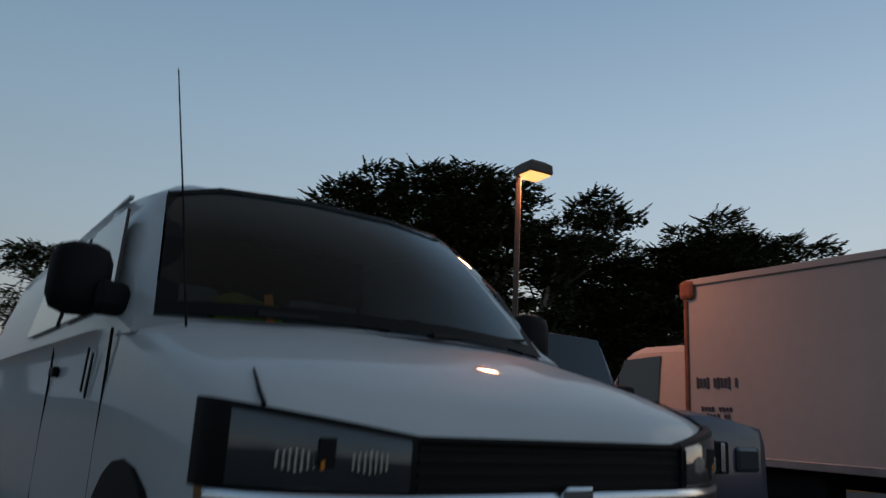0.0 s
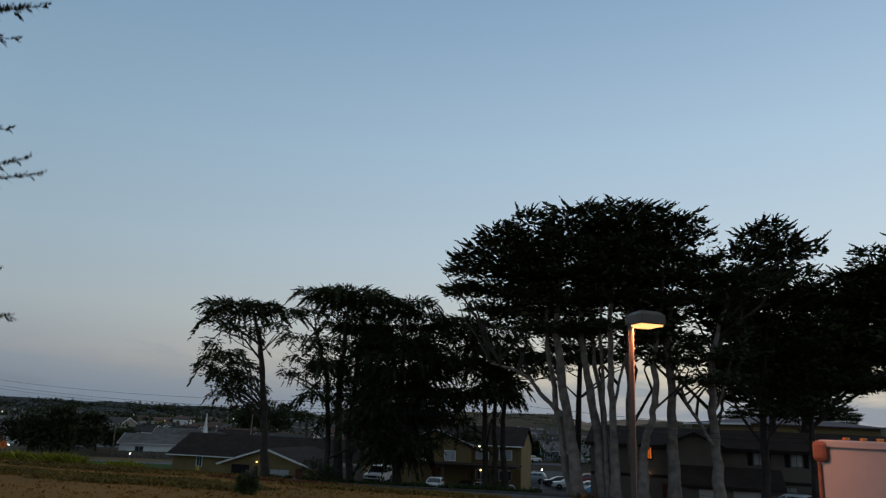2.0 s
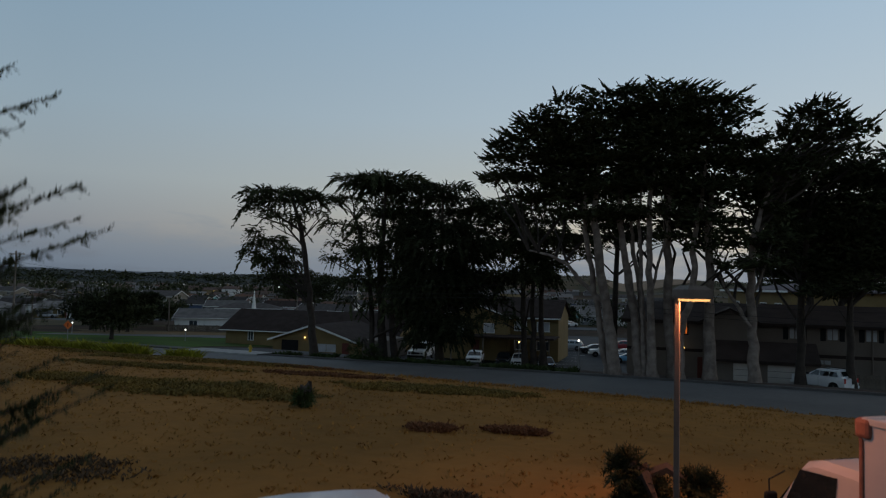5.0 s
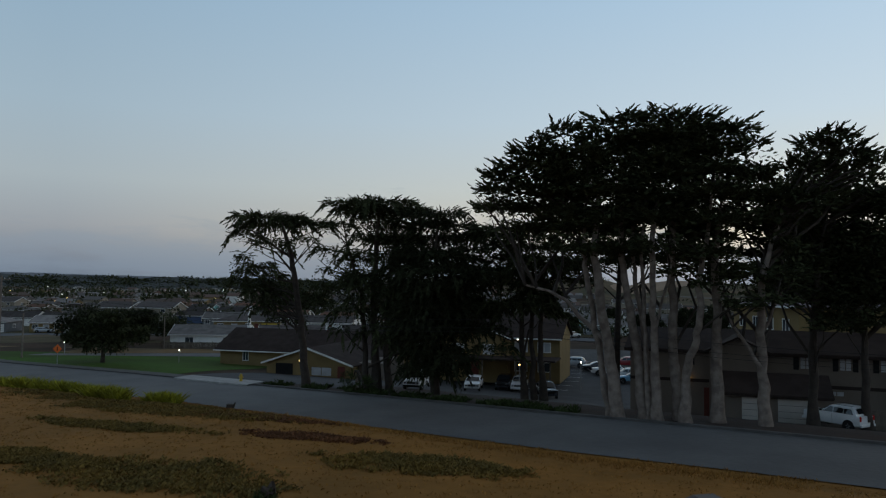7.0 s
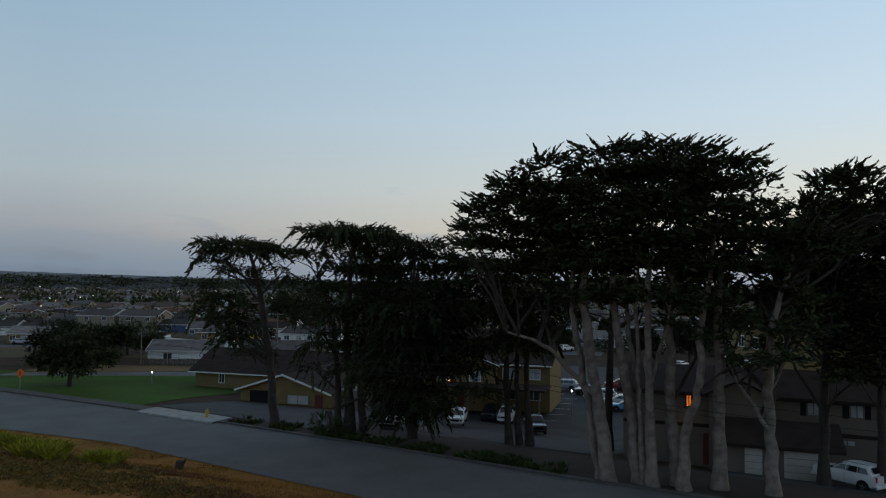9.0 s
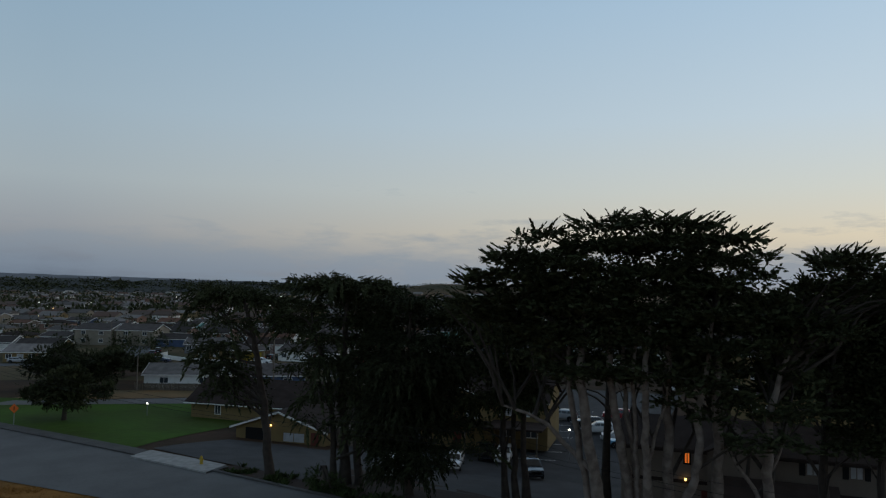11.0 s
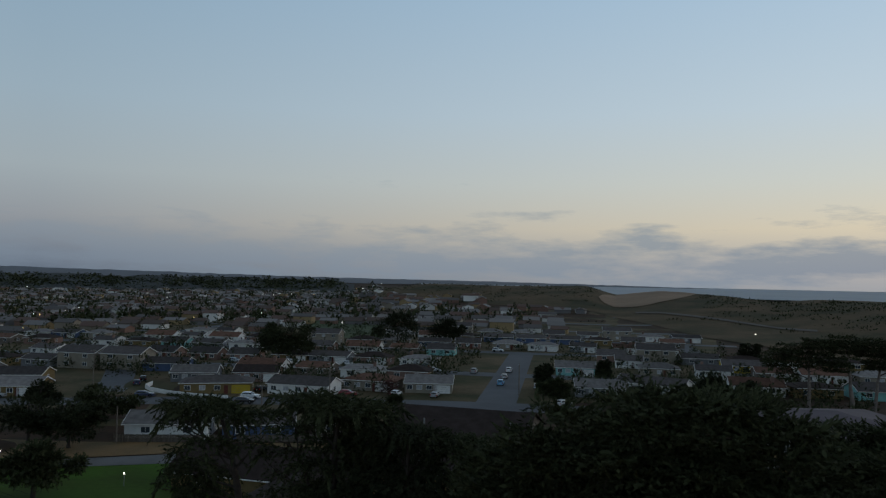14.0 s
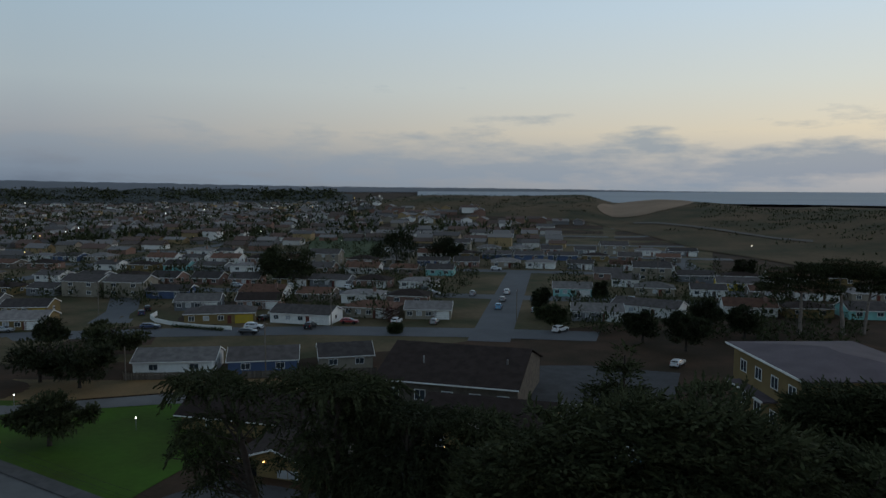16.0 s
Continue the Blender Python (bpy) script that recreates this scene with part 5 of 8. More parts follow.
    part("badge", boxm(-0.178, 0, 0.872, 0.03, 0.115, 0.075, 0.012), M_CHROME, v)
    part("grille_panel", boxm(-0.255, 0, 0.76, 0.08, 1.2, 0.16, 0.02), M_BLACK, v)
    for s in (1, -1):
        ys = [0.555, 0.62, 0.70, 0.78, 0.86, 0.92, 0.965]
        house = band("headlamp", ys, (0.895, 0.90), (1.022, 1.082), 0.016, 0.07, M_LENS, v, "clear twin headlamp", s)
        band("lamp_bezel", [0.535] + ys[1:] + [0.99, 1.008], (0.886, 0.89), (1.034, 1.105), 0.009, 0.06, M_BLACK, house, "", s)
        for y in (0.66, 0.83):
            for k in range(7):
                yy = y - 0.04 + 0.0135 * k
                x = float(np.interp(yy, plan_y, plan_x)) + 0.0175
                part("reflector", boxm(x, s * yy, 0.965, 0.004, 0.006, 0.058 - 0.006 * abs(k - 3)), M_REFLECTOR, house)
        xb = float(np.interp(0.745, plan_y, plan_x)) + 0.017
        part("bulb_shroud", boxm(xb - 0.004, s * 0.745, 0.985, 0.006, 0.085, 0.07, 0.002), M_BLACK, house)
        part("bulb", boxm(xb - 0.002, s * 0.775, 0.955, 0.008, 0.010, 0.022, 0.002), M_AMBER, house)
        bm = bmesh.new()
        tube(bm, [(-0.385, s * 0.888, 1.092), (-0.43, s * 0.885, 1.122), (-0.50, s * 0.868, 1.152), (-0.58, s * 0.85, 1.188)], [0.006, 0.006, 0.005, 0.003], 6)
        part("fender_gap", bm, M_BLACK, v)
    part("bumper", boxm(-0.18, 0, 0.56, 0.24, 1.96, 0.20, 0.05), M_CHROME, v, "chrome front bumper")
    part("air_dam", boxm(-0.25, 0, 0.39, 0.16, 1.76, 0.13, 0.03), M_BLACK, v)
    part("number_plate", boxm(-0.055, 0, 0.57, 0.012, 0.31, 0.15, 0.004), M_WHITE, v)
    for y0, y1 in ((0.10, 0.78), (-0.66, 0.02)):
        bm = bmesh.new()
        tube(bm, [(-1.10, y0, 1.405), (-1.20, (y0 + y1) / 2, 1.43), (-1.30, y1, 1.465)], [0.015, 0.012, 0.008], 5)
        part("wiper", bm, M_BLACK, v)
    for s in (1, -1):
        mir = part("mirror", boxm(-1.68, s * 1.155, 1.53, 0.17, 0.22, 0.28, 0.07), M_BLACK, v, "black door mirror", smooth=60)
        part("mirror_arm", boxm(-1.62, s * 1.05, 1.46, 0.12, 0.14, 0.13, 0.04), M_BLACK, mir)
        part("mirror_glass", boxm(-1.77, s * 1.155, 1.53, 0.01, 0.16, 0.20), M_CHROME, mir)

        # side windows, seams and handles
        def side_q(x0, x1, x2, x3):
            q = [(x0, s * 1.035, 1.44), (x1, s * 1.035, 1.44), (x2, s * 0.935, 1.93), (x3, s * 0.935, 1.93)]
            return q if s < 0 else q[::-1]

        panel("side_window", side_q(-2.76, -1.60, -2.06, -2.76), M_DARKGLASS, v, thick=0.014)
        panel("side_window", side_q(-4.1, -2.92, -2.92, -4.1), M_DARKGLASS, v, thick=0.014)
        for x in (-1.50, -2.84):
            part("door_seam", boxm(x, s * 1.046, 0.92, 0.007, 0.010, 0.84), M_BLACK, v)
        part("door_handle", boxm(-2.66, s * 1.055, 1.2, 0.14, 0.03, 0.05, 0.01), M_BLACK, v)
        for k in (0, 1):
            part("side_mark", boxm(-1.78 - 0.10 * k, s * 1.052, 1.17, 0.022, 0.006, 0.18, 0, Matrix.Translation((-1.78, s, 1.17)) @ Matrix.Rotation(0.25, 4, "Y") @ Matrix.Translation((1.78, -s, -1.17))), M_BLACK, v)
        part("drip_rail", boxm(-4.5, s * 0.872, 2.075, 4.2, 0.025, 0.02, 0.006), M_VAN, v)
        for x in (-1.05, -5.3):
            part("wheel_arch", cyl(bmesh.new(), (x, s * 0.94, 0.44), (x, s * 1.054, 0.44), 0.47, seg=24), M_BLACK, v)
            wheel(v, x, s * 0.95, 0.375, 0.24)
        part("tail_lamp", boxm(-6.76, s * 0.95, 1.25, 0.08, 0.12, 0.5, 0.02), M_REDLENS, v)
    bm = bmesh.new()
    tube(bm, [(-1.18, -0.875, 1.34), (-1.17, -0.94, 1.75), (-1.16, -1.025, 2.25)], [0.005, 0.004, 0.0025], 6)
    part("antenna", bm, M_BLACK, v)
    return v


def suv(name, label, m, paint, length=4.5, hw=0.9, height=1.76, grille=True, boxy=True, group="", detail=True, cat="car", hood=None, front=-1.32, lean=None, top=0.80):
    v = thing(name, label, cat, m, group)
    L, hb = length, hood or (1.02 if boxy else 0.92)
    body = [(-0.02, hw * 0.86, 0.42, hb - 0.12), (-0.06, hw * 0.95, 0.36, hb - 0.04), (-0.5, hw, 0.33, hb + 0.02), (-1.25, hw, 0.32, hb + 0.06), (-2.4, hw, 0.32, hb + 0.07), (-L + 0.35, hw, 0.34, hb + 0.07), (-L + 0.04, hw * 0.96, 0.42, hb + 0.03)]
    part("body", loft(bmesh.new(), [ring_of(*s, 0.02 if lean is None else 0.045, 0.94) for s in body]), paint, v, smooth=38)
    rake, back = (0.42, 0.18) if boxy else (0.75, 0.55)
    rake = lean or rake
    cx0, cx1 = front, -L + (0.12 if boxy else 0.25)
    hz = hb + 0.06

    def cab(x, zt, h):
        return mirror_ring([(x, hw * 0.97, hz - 0.02), (x, hw * 0.95, hz + 0.1 * (zt - hz)), (x, hw * (0.95 - (0.12 if lean is None else 0.95 - top - 0.02) * h), hz + 0.75 * (zt - hz)), (x, hw * top, zt - 0.07 * h), (x, hw * (top - 0.14), zt - 0.01 * h), (x, hw * 0.3, zt)])

    rings = [cab(cx0, hz + 0.03, 0), cab(cx0 - rake, height - 0.05, 1), cab(cx0 - rake - 0.3, height, 1), cab(cx1 + 0.5, height + (0.0 if lean is None else 0.03), 1), cab(cx1 + back * 0.5, height - (0.06 if lean is None else 0.0), 1), cab(cx1, hz + 0.05, 0)]
    part("cabin", loft(bmesh.new(), rings), paint, v, smooth=38)
    panel("windscreen", [(cx0 + 0.02, -hw * 0.84, hz + 0.04), (cx0 + 0.02, hw * 0.84, hz + 0.04), (cx0 - rake + 0.05, hw * (top - 0.10), height - 0.09), (cx0 - rake + 0.05, -hw * (top - 0.10), height - 0.09)], M_DARKGLASS, v, thick=0.03, nx=4, bulge=0.03, smooth=50)
    panel("rear_window", [(cx1 - 0.03, hw * 0.75, hz + 0.14), (cx1 - 0.03, -hw * 0.75, hz + 0.14), (cx1 + back * 0.5 - 0.05, -hw * 0.66, height - 0.12), (cx1 + back * 0.5 - 0.05, hw * 0.66, height - 0.12)], M_DARKGLASS, v, thick=0.02)
    span = cx0 - 0.25 - (cx1 + 0.2)
    for s in (1, -1):
        for k in range(3):
            xa, xb = cx0 - 0.25 - span * k / 3 - 0.03, cx0 - 0.25 - span * (k + 1) / 3 + 0.03
            ra = rake * 0.55 if k == 0 else 0
            rb = -back * 0.4 if k == 2 else 0
            wt = 0.832 if lean is None else top + 0.022
            q = [(xb, s * hw * 0.962, hz + 0.06), (xa, s * hw * 0.962, hz + 0.06), (xa - ra, s * hw * wt, height - 0.16), (xb - rb, s * hw * wt, height - 0.16)]
            panel("side_window", q if s < 0 else q[::-1], M_DARKGLASS, v, thick=0.015)
        part("headlamp", boxm(-0.05, s * hw * 0.70, hb - 0.26, 0.10, 0.22, 0.17, 0.03), M_LENS, v)
        part("tail_lamp", boxm(-L + 0.05, s * hw * 0.84, hb - 0.12, 0.08, 0.16, 0.34, 0.02), M_REDLENS, v)
        for x in (-0.85, -L + 0.85):
            part("wheel_arch", cyl(bmesh.new(), (x, s * (hw - 0.1), 0.38), (x, s * (hw + 0.004), 0.38), 0.42, seg=20), M_BLACK, v)
            wheel(v, x, s * (hw - 0.11), 0.345, 0.23)
        if detail:
            mir = part("mirror", boxm(cx0 - 0.18, s * (hw + 0.11), hz + 0.12, 0.12, 0.20, 0.16, 0.04), M_BLACK, v)
            part("mirror_arm", boxm(cx0 - 0.18, s * (hw + 0.0), hz + 0.06, 0.06, 0.14, 0.05, 0.015), M_BLACK, mir)
            part("door_seam", boxm(cx0 - 0.95, s * (hw + 0.001), 0.72, 0.012, 0.008, 0.66), M_BLACK, v)
            if lean is None:
                part("roof_rail", boxm((cx0 + cx1) / 2 - 0.1, s * hw * 0.66, height + 0.03, L * 0.42, 0.03, 0.03, 0.01), M_BLACK, v)
    part("front_bumper", boxm(0.02, 0, 0.47, 0.18, hw * 1.86, 0.2, 0.05), M_BLACK if boxy else paint, v)
    part("rear_bumper", boxm(-L, 0, 0.47, 0.16, hw * 1.86, 0.2, 0.05), M_BLACK if boxy else paint, v)
    part("grille", boxm(-0.015, 0, hb - 0.25, 0.06, hw * 0.98, 0.20, 0.015), M_BLACK, v)
    if grille:
        for k in range(7):
            part("grille_bar", boxm(0.018, (k - 3) * hw * 0.14, hb - 0.25, 0.02, 0.035, 0.18, 0.006), M_CHROME if detail else M_BLACK, v)
    part("number_plate", boxm(-L - 0.085, 0, 0.62, 0.01, 0.31, 0.15), M_WHITE, v)
    if detail:
        for y0, y1 in ((0.05, 0.6), (-0.6, -0.05)):
            bm = bmesh.new()
            tube(bm, [(cx0 + 0.07, y0, hz + 0.02), (cx0 + 0.02, (y0 + y1) / 2, hz + 0.08), (cx0 - 0.02, y1, hz + 0.12)], [0.012, 0.01, 0.007], 5)
            part("wiper", bm, M_BLACK, v)
    return v


def box_truck():
    v = thing("box_truck", "white cab-over box truck with dark lettering", "truck", place(3.38, 9.80, 123.0))
    part("cargo_box", boxm(-2.5, -1.15, 1.90, 5.0, 2.3, 2.42, 0.015), M_BOX, v, "white panelled cargo box")
    for s, y in ((1, 0.0), (-1, -2.3)):
        part("top_rail", boxm(-2.5, y + s * 0.012, 3.09, 5.0, 0.04, 0.09, 0.01), M_BOX, v)
        part("bottom_rail", boxm(-2.5, y + s * 0.012, 0.74, 5.0, 0.04, 0.10, 0.01), M_STEEL, v)
    bm = boxm(0.0, -1.15, 2.96, 0.16, 2.34, 0.36, 0.07)
    part("front_cap", bm, M_TRUCK, v)
    part("corner_cap", boxm(-0.02, -0.02, 2.99, 0.26, 0.16, 0.28, 0.06), M_RUSTCAP, v, "rusty rounded corner cap")
    for y in (0.0, -2.3):
        part("corner_post", boxm(0.02, y, 1.86, 0.07, 0.06, 2.3, 0.025), M_RUSTCAP, v)
    # cab
    half = lambda x, zt, hw, zb: [(x, y - 1.15, z) for x, y, z in mirror_ring([(x, hw * 0.85, zb), (x, hw, zb + 0.1), (x, hw, zb + 0.75 * (1.35 - zb)), (x, hw * 0.985, 1.38), (x, hw * 0.90, max(zt - 0.10, 1.40)), (x, hw * 0.78, max(zt, 1.42))])]
    st = [(0.16, 2.24, 1.0, 0.55), (0.42, 2.28, 1.0, 0.55), (1.12, 2.28, 1.0, 0.6), (1.40, 2.20, 1.0, 0.55), (1.85, 1.62, 0.98, 0.50), (2.02, 1.38, 0.95, 0.50)]
    part("cab", loft(bmesh.new(), [half(*s) for s in st]), M_TRUCK, v, "white rounded cab", smooth=36)
    for s, y in ((1, -0.15), (-1, -2.15)):
        q = [(0.70, y + 0.006 * s, 1.36), (1.76, y - 0.01 * s, 1.36), (1.42, y - 0.085 * s, 2.08), (0.70, y - 0.085 * s, 2.12)]
        panel("side_window", q[::-1] if s > 0 else q, M_DARKGLASS, v, thick=0.012)
        for x in (0.56, 1.82):
            part("door_seam", boxm(x, y + 0.004 * s, 1.05, 0.012, 0.008, 0.75), M_BLACK, v)
        part("door_seam", boxm(1.19, y + 0.004 * s, 0.68, 1.26, 0.008, 0.012), M_BLACK, v)
        part("door_handle", boxm(0.78, y + 0.01 * s, 1.12, 0.16, 0.03, 0.08, 0.02), M_BLACK, v)
        mir = part("mirror", boxm(1.74, y + 0.20 * s, 1.50, 0.10, 0.22, 0.36, 0.05), M_BLACK, v)
        bm = bmesh.new()
        tube(bm, [(1.66, y, 2.0), (1.78, y + 0.20 * s, 1.85), (1.76, y + 0.20 * s, 1.35), (1.78, y, 1.25)], [0.012] * 4, 6)
        part("mirror_arm", bm, M_BLACK, mir)
        part("marker_lamp", boxm(1.93, y + 0.004 * s, 1.0, 0.08, 0.03, 0.06, 0.01), M_AMBER, v)
        part("step", boxm(1.2, y - 0.03 * s, 0.45, 0.55, 0.12, 0.05, 0.01), M_BLACK, v)
        wheel(v, 1.25, y - 0.16 * s, 0.40, 0.24)
        wheel(v, -3.3, y - 0.2 * s + 0.05 * s, 0.40, 0.42)
        part("wheel_arch", cyl(bmesh.new(), (1.25, y - 0.3 * s, 0.45), (1.25, y + 0.004 * s, 0.45), 0.47, seg=22), M_BLACK, v)
    q = [(2.03, -1.98, 1.38), (2.03, -0.32, 1.38), (1.43, -0.42, 2.16), (1.43, -1.88, 2.16)]
    panel("windscreen", q, M_DARKGLASS, v, thick=0.03, nx=4, bulge=0.03, smooth=50)
    part("front_bumper", boxm(2.08, -1.15, 0.52, 0.14, 2.0, 0.22, 0.04), M_BLACK, v)
    part("chassis", boxm(-2.0, -1.15, 0.58, 6.0, 0.85, 0.20, 0.02), M_BLACK, v)
    part("fuel_tank", boxm(-1.3, -0.42, 0.48, 0.9, 0.45, 0.40, 0.06), M_BLACK, v)
    for k in range(5):
        part("marker_lamp", boxm(0.1, -1.75 + 0.3 * k, 3.16, 0.06, 0.08, 0.04, 0.01), M_AMBER, v)
    # lettering on the side, as plain bars
    for x0, w, z, h in ((-0.15, 0.66, 1.70, 0.12), (-0.22, 0.50, 1.36, 0.05), (-0.30, 0.40, 1.27, 0.05), (-0.06, 0.55, 0.99, 0.04)):
        n = int(w / 0.055)
        for k in range(n):
            if k % 6 == 4:
                continue
            part("lettering", boxm(x0 - 0.055 * k, 0.010, z, 0.036, 0.006, h * (1.0 if k % 3 else 1.25)), M_INK, v)
    return v


white_van()
suv("jeep", "dark blue boxy off-roader parked nose out", place(1.56, 4.20, -61.3), M_JEEP, 4.67, 0.93, 1.88, True, True, hood=1.17, front=-1.48, lean=0.24, top=0.90)
box_truck()


def street_lamp():
    v = thing("street_lamp", "lit sodium lamp on a brown square pole", "street lamp", pose(0.98, 10.02, 0.0, 0, 0, -6))
    part("base", boxm(0, 0, 0.42, 0.52, 0.52, 0.9, 0.03), M_CONCRETE, v, "square concrete base")
    part("pole_foot", boxm(0, 0, 0.93, 0.26, 0.26, 0.14, 0.015), M_BRONZE, v)
    part("pole", boxm(0, 0, 2.80, 0.080, 0.080, 3.85, 0.010), M_BRONZE, v)
    for s in (1, -1):
        for t in (1, -1):
            part("bolt", cyl(bmesh.new(), (s * 0.1, t * 0.1, 0.86), (s * 0.1, t * 0.1, 0.96), 0.015, seg=8), M_STEEL, v)
    part("arm", boxm(0.10, 0, 4.76, 0.26, 0.06, 0.08, 0.01), M_BRONZE, v)

    # the head is a square box that stands corner-on to the car park, with a dropped lens
    def square(half, z):
        c, w = math.cos(radians(38)) * half, math.sin(radians(38)) * half
        return [(0.21 + x * c - y * w, x * w + y * c, z) for x, y in ((-1, -1), (1, -1), (1, 1), (-1, 1))]

    head = part("lamp_head", loft(bmesh.new(), [square(0.205, 4.67), square(0.212, 4.69), square(0.205, 4.81), square(0.13, 4.87)]), M_BRONZE, v, "brown box lamp head")
    part("lens", loft(bmesh.new(), [square(0.15, 4.640), square(0.178, 4.648), square(0.185, 4.668)]), M_SODIUM, head, "glowing amber lens")
    return v


street_lamp()
sodium = bpy.data.lights.new("sodium_lamp", "AREA")
sodium.shape, sodium.size, sodium.size_y, sodium.energy, sodium.color = "RECTANGLE", 0.30, 0.30, 125, (1.0, 0.33, 0.14)
new("sodium_lamp", sodium).matrix_world = pose(1.20, 10.0, 4.632, 0, 0, 32)

# the small tree and weeds at the lamp's foot
tree("small_tree", "small dark pine leaning beside the lamp pole", (1.25, 11.6, 0.05), [[(1.36, 11.6, 0.05, 0.05), (1.30, 11.6, 0.8, 0.04), (1.0, 11.6, 1.2, 0.03), (0.3, 11.6, 1.5, 0.015)]],
     [(0.15, 11.6, 1.7, 0.26, 0.25, 0.30), (0.55, 11.5, 1.42, 0.36, 0.3, 0.18), (1.34, 11.6, 1.58, 0.28, 0.25, 0.13), (0.18, 11.5, 1.10, 0.18, 0.2, 0.15)], 51, leaf=M_PINE, bark=M_BARKD, spray_len=0.27, boughs=46, sprays=16, limbs=2, plan=False)


# ---- buildings ----
def slab_roof(bm, L, W, z0, rise, over=0.45, thick=0.14, ends=0.35):
    """Two sloping slabs that meet in a ridge along x."""
    hy, hx = W / 2 + over, L / 2 + ends
    drop = rise * over / (W / 2)
    for s in (1, -1):
        a, b = (s * hy, z0 - drop), (0.0, z0 + rise)
        ring = []
        for x in (-hx, hx):
            ring.append([(x, a[0], a[1]), (x, b[0], b[1]), (x, b[0], b[1] + thick), (x, a[0], a[1] + thick)])
        loft(bm, ring)
    return bm


def hip_roof(bm, L, W, z0, rise, over=0.45, thick=0.12):
    hy, hx = W / 2 + over, L / 2 + over
    r = max(hx - hy, 0.2)
    base = [(-hx, -hy, z0), (hx, -hy, z0), (hx, hy, z0), (-hx, hy, z0)]
    low = [bm.verts.new(p) for p in base]
    mid = [bm.verts.new((x, y, z + thick)) for x, y, z in base]
    t0, t1 = bm.verts.new((-r, 0, z0 + rise)), bm.verts.new((r, 0, z0 + rise))
    bm.faces.new(list(reversed(low)))
    for k in range(4):
        bm.faces.new((low[k], low[(k + 1) % 4], mid[(k + 1) % 4], mid[k]))
    bm.faces.new((mid[0], mid[1], t1, t0))
    bm.faces.new((mid[1], mid[2], t1))
    bm.faces.new((mid[2], mid[3], t0, t1))
    bm.faces.new((mid[3], mid[0], t0))
    return bm


def gable_wall(bm, L, W, h, rise):
    ring = []
    for x in (-L / 2, L / 2):
        ring.append([(x, -W / 2, -0.6), (x, W / 2, -0.6), (x, W / 2, h), (x, 0, h + rise), (x, -W / 2, h)])
    return loft(bm, ring)


def window(parent, x, y, z, w, h, face="-y", pane=None, frame_m=None):
    """A framed window on a wall that looks along the given way."""
    turn = {"-y": 0, "+x": 90, "+y": 180, "-x": 270}[face]
    m = pose(x, y, z, 0, 0, turn)
    fr = bmesh.new()
    for dx, dz, sx, sz in ((0, h / 2, w + 0.12, 0.09), (0, -h / 2, w + 0.12, 0.09), (-w / 2, 0, 0.09, h), (w / 2, 0, 0.09, h), (0, 0, 0.05, h)):
        box(fr, dx, -0.03, dz, sx, 0.08, sz, 0, m)
    win = part("window", fr, frame_m or M_WHITE, parent)
    part("pane", boxm(0, -0.012, 0, w, 0.02, h, 0, m), pane or M_WINDOW, win)
    return win


def flat_panel(name, parent, x, y, z, w, h, material, face="-y", grooves=0, label=""):
    turn = {"-y": 0, "+x": 90, "+y": 180, "-x": 270}[face]
    m = pose(x, y, z, 0, 0, turn)
    ob = part(name, boxm(0, -0.02, 0, w, 0.05, h, 0.008, m), material, parent, label)
    for k in range(grooves):
        part("panel_joint", boxm(0, -0.048, -h / 2 + h * (k + 1) / (grooves + 1), w * 0.97, 0.008, 0.03, 0, m), M_GREYWALL, ob)
    return ob


def bargeboards(parent, L, W, z0, rise, over=0.45, ends=0.35, sides=(-1, 1), material=None):
    drop = rise * over / (W / 2)
    for sx in sides:
        for s in (1, -1):
            bm = bmesh.new()
            x = sx * (L / 2 + ends + 0.02)
            a, b = Vector((x, s * (W / 2 + over), z0 - drop + 0.04)), Vector((x, 0, z0 + rise + 0.04))
            loft(bm, [[(x - 0.03, p.y, p.z - 0.12), (x + 0.03, p.y, p.z - 0.12), (x + 0.03, p.y, p.z + 0.12), (x - 0.03, p.y, p.z + 0.12)] for p in (a, b)])
            part("bargeboard", bm, material or M_WHITE, parent)


def fascia(parent, L, W, z0, rise, over=0.45, ends=0.35, sides=(-1, 1)):
    drop = rise * over / (W / 2)
    for s in sides:
        part("gutter", boxm(0, s * (W / 2 + over + 0.03), z0 - drop + 0.05, L + 2 * ends, 0.08, 0.16), M_WHITE, parent)


def moved(bm, m):
    bmesh.ops.transform(bm, matrix=m, verts=bm.verts)
    return bm


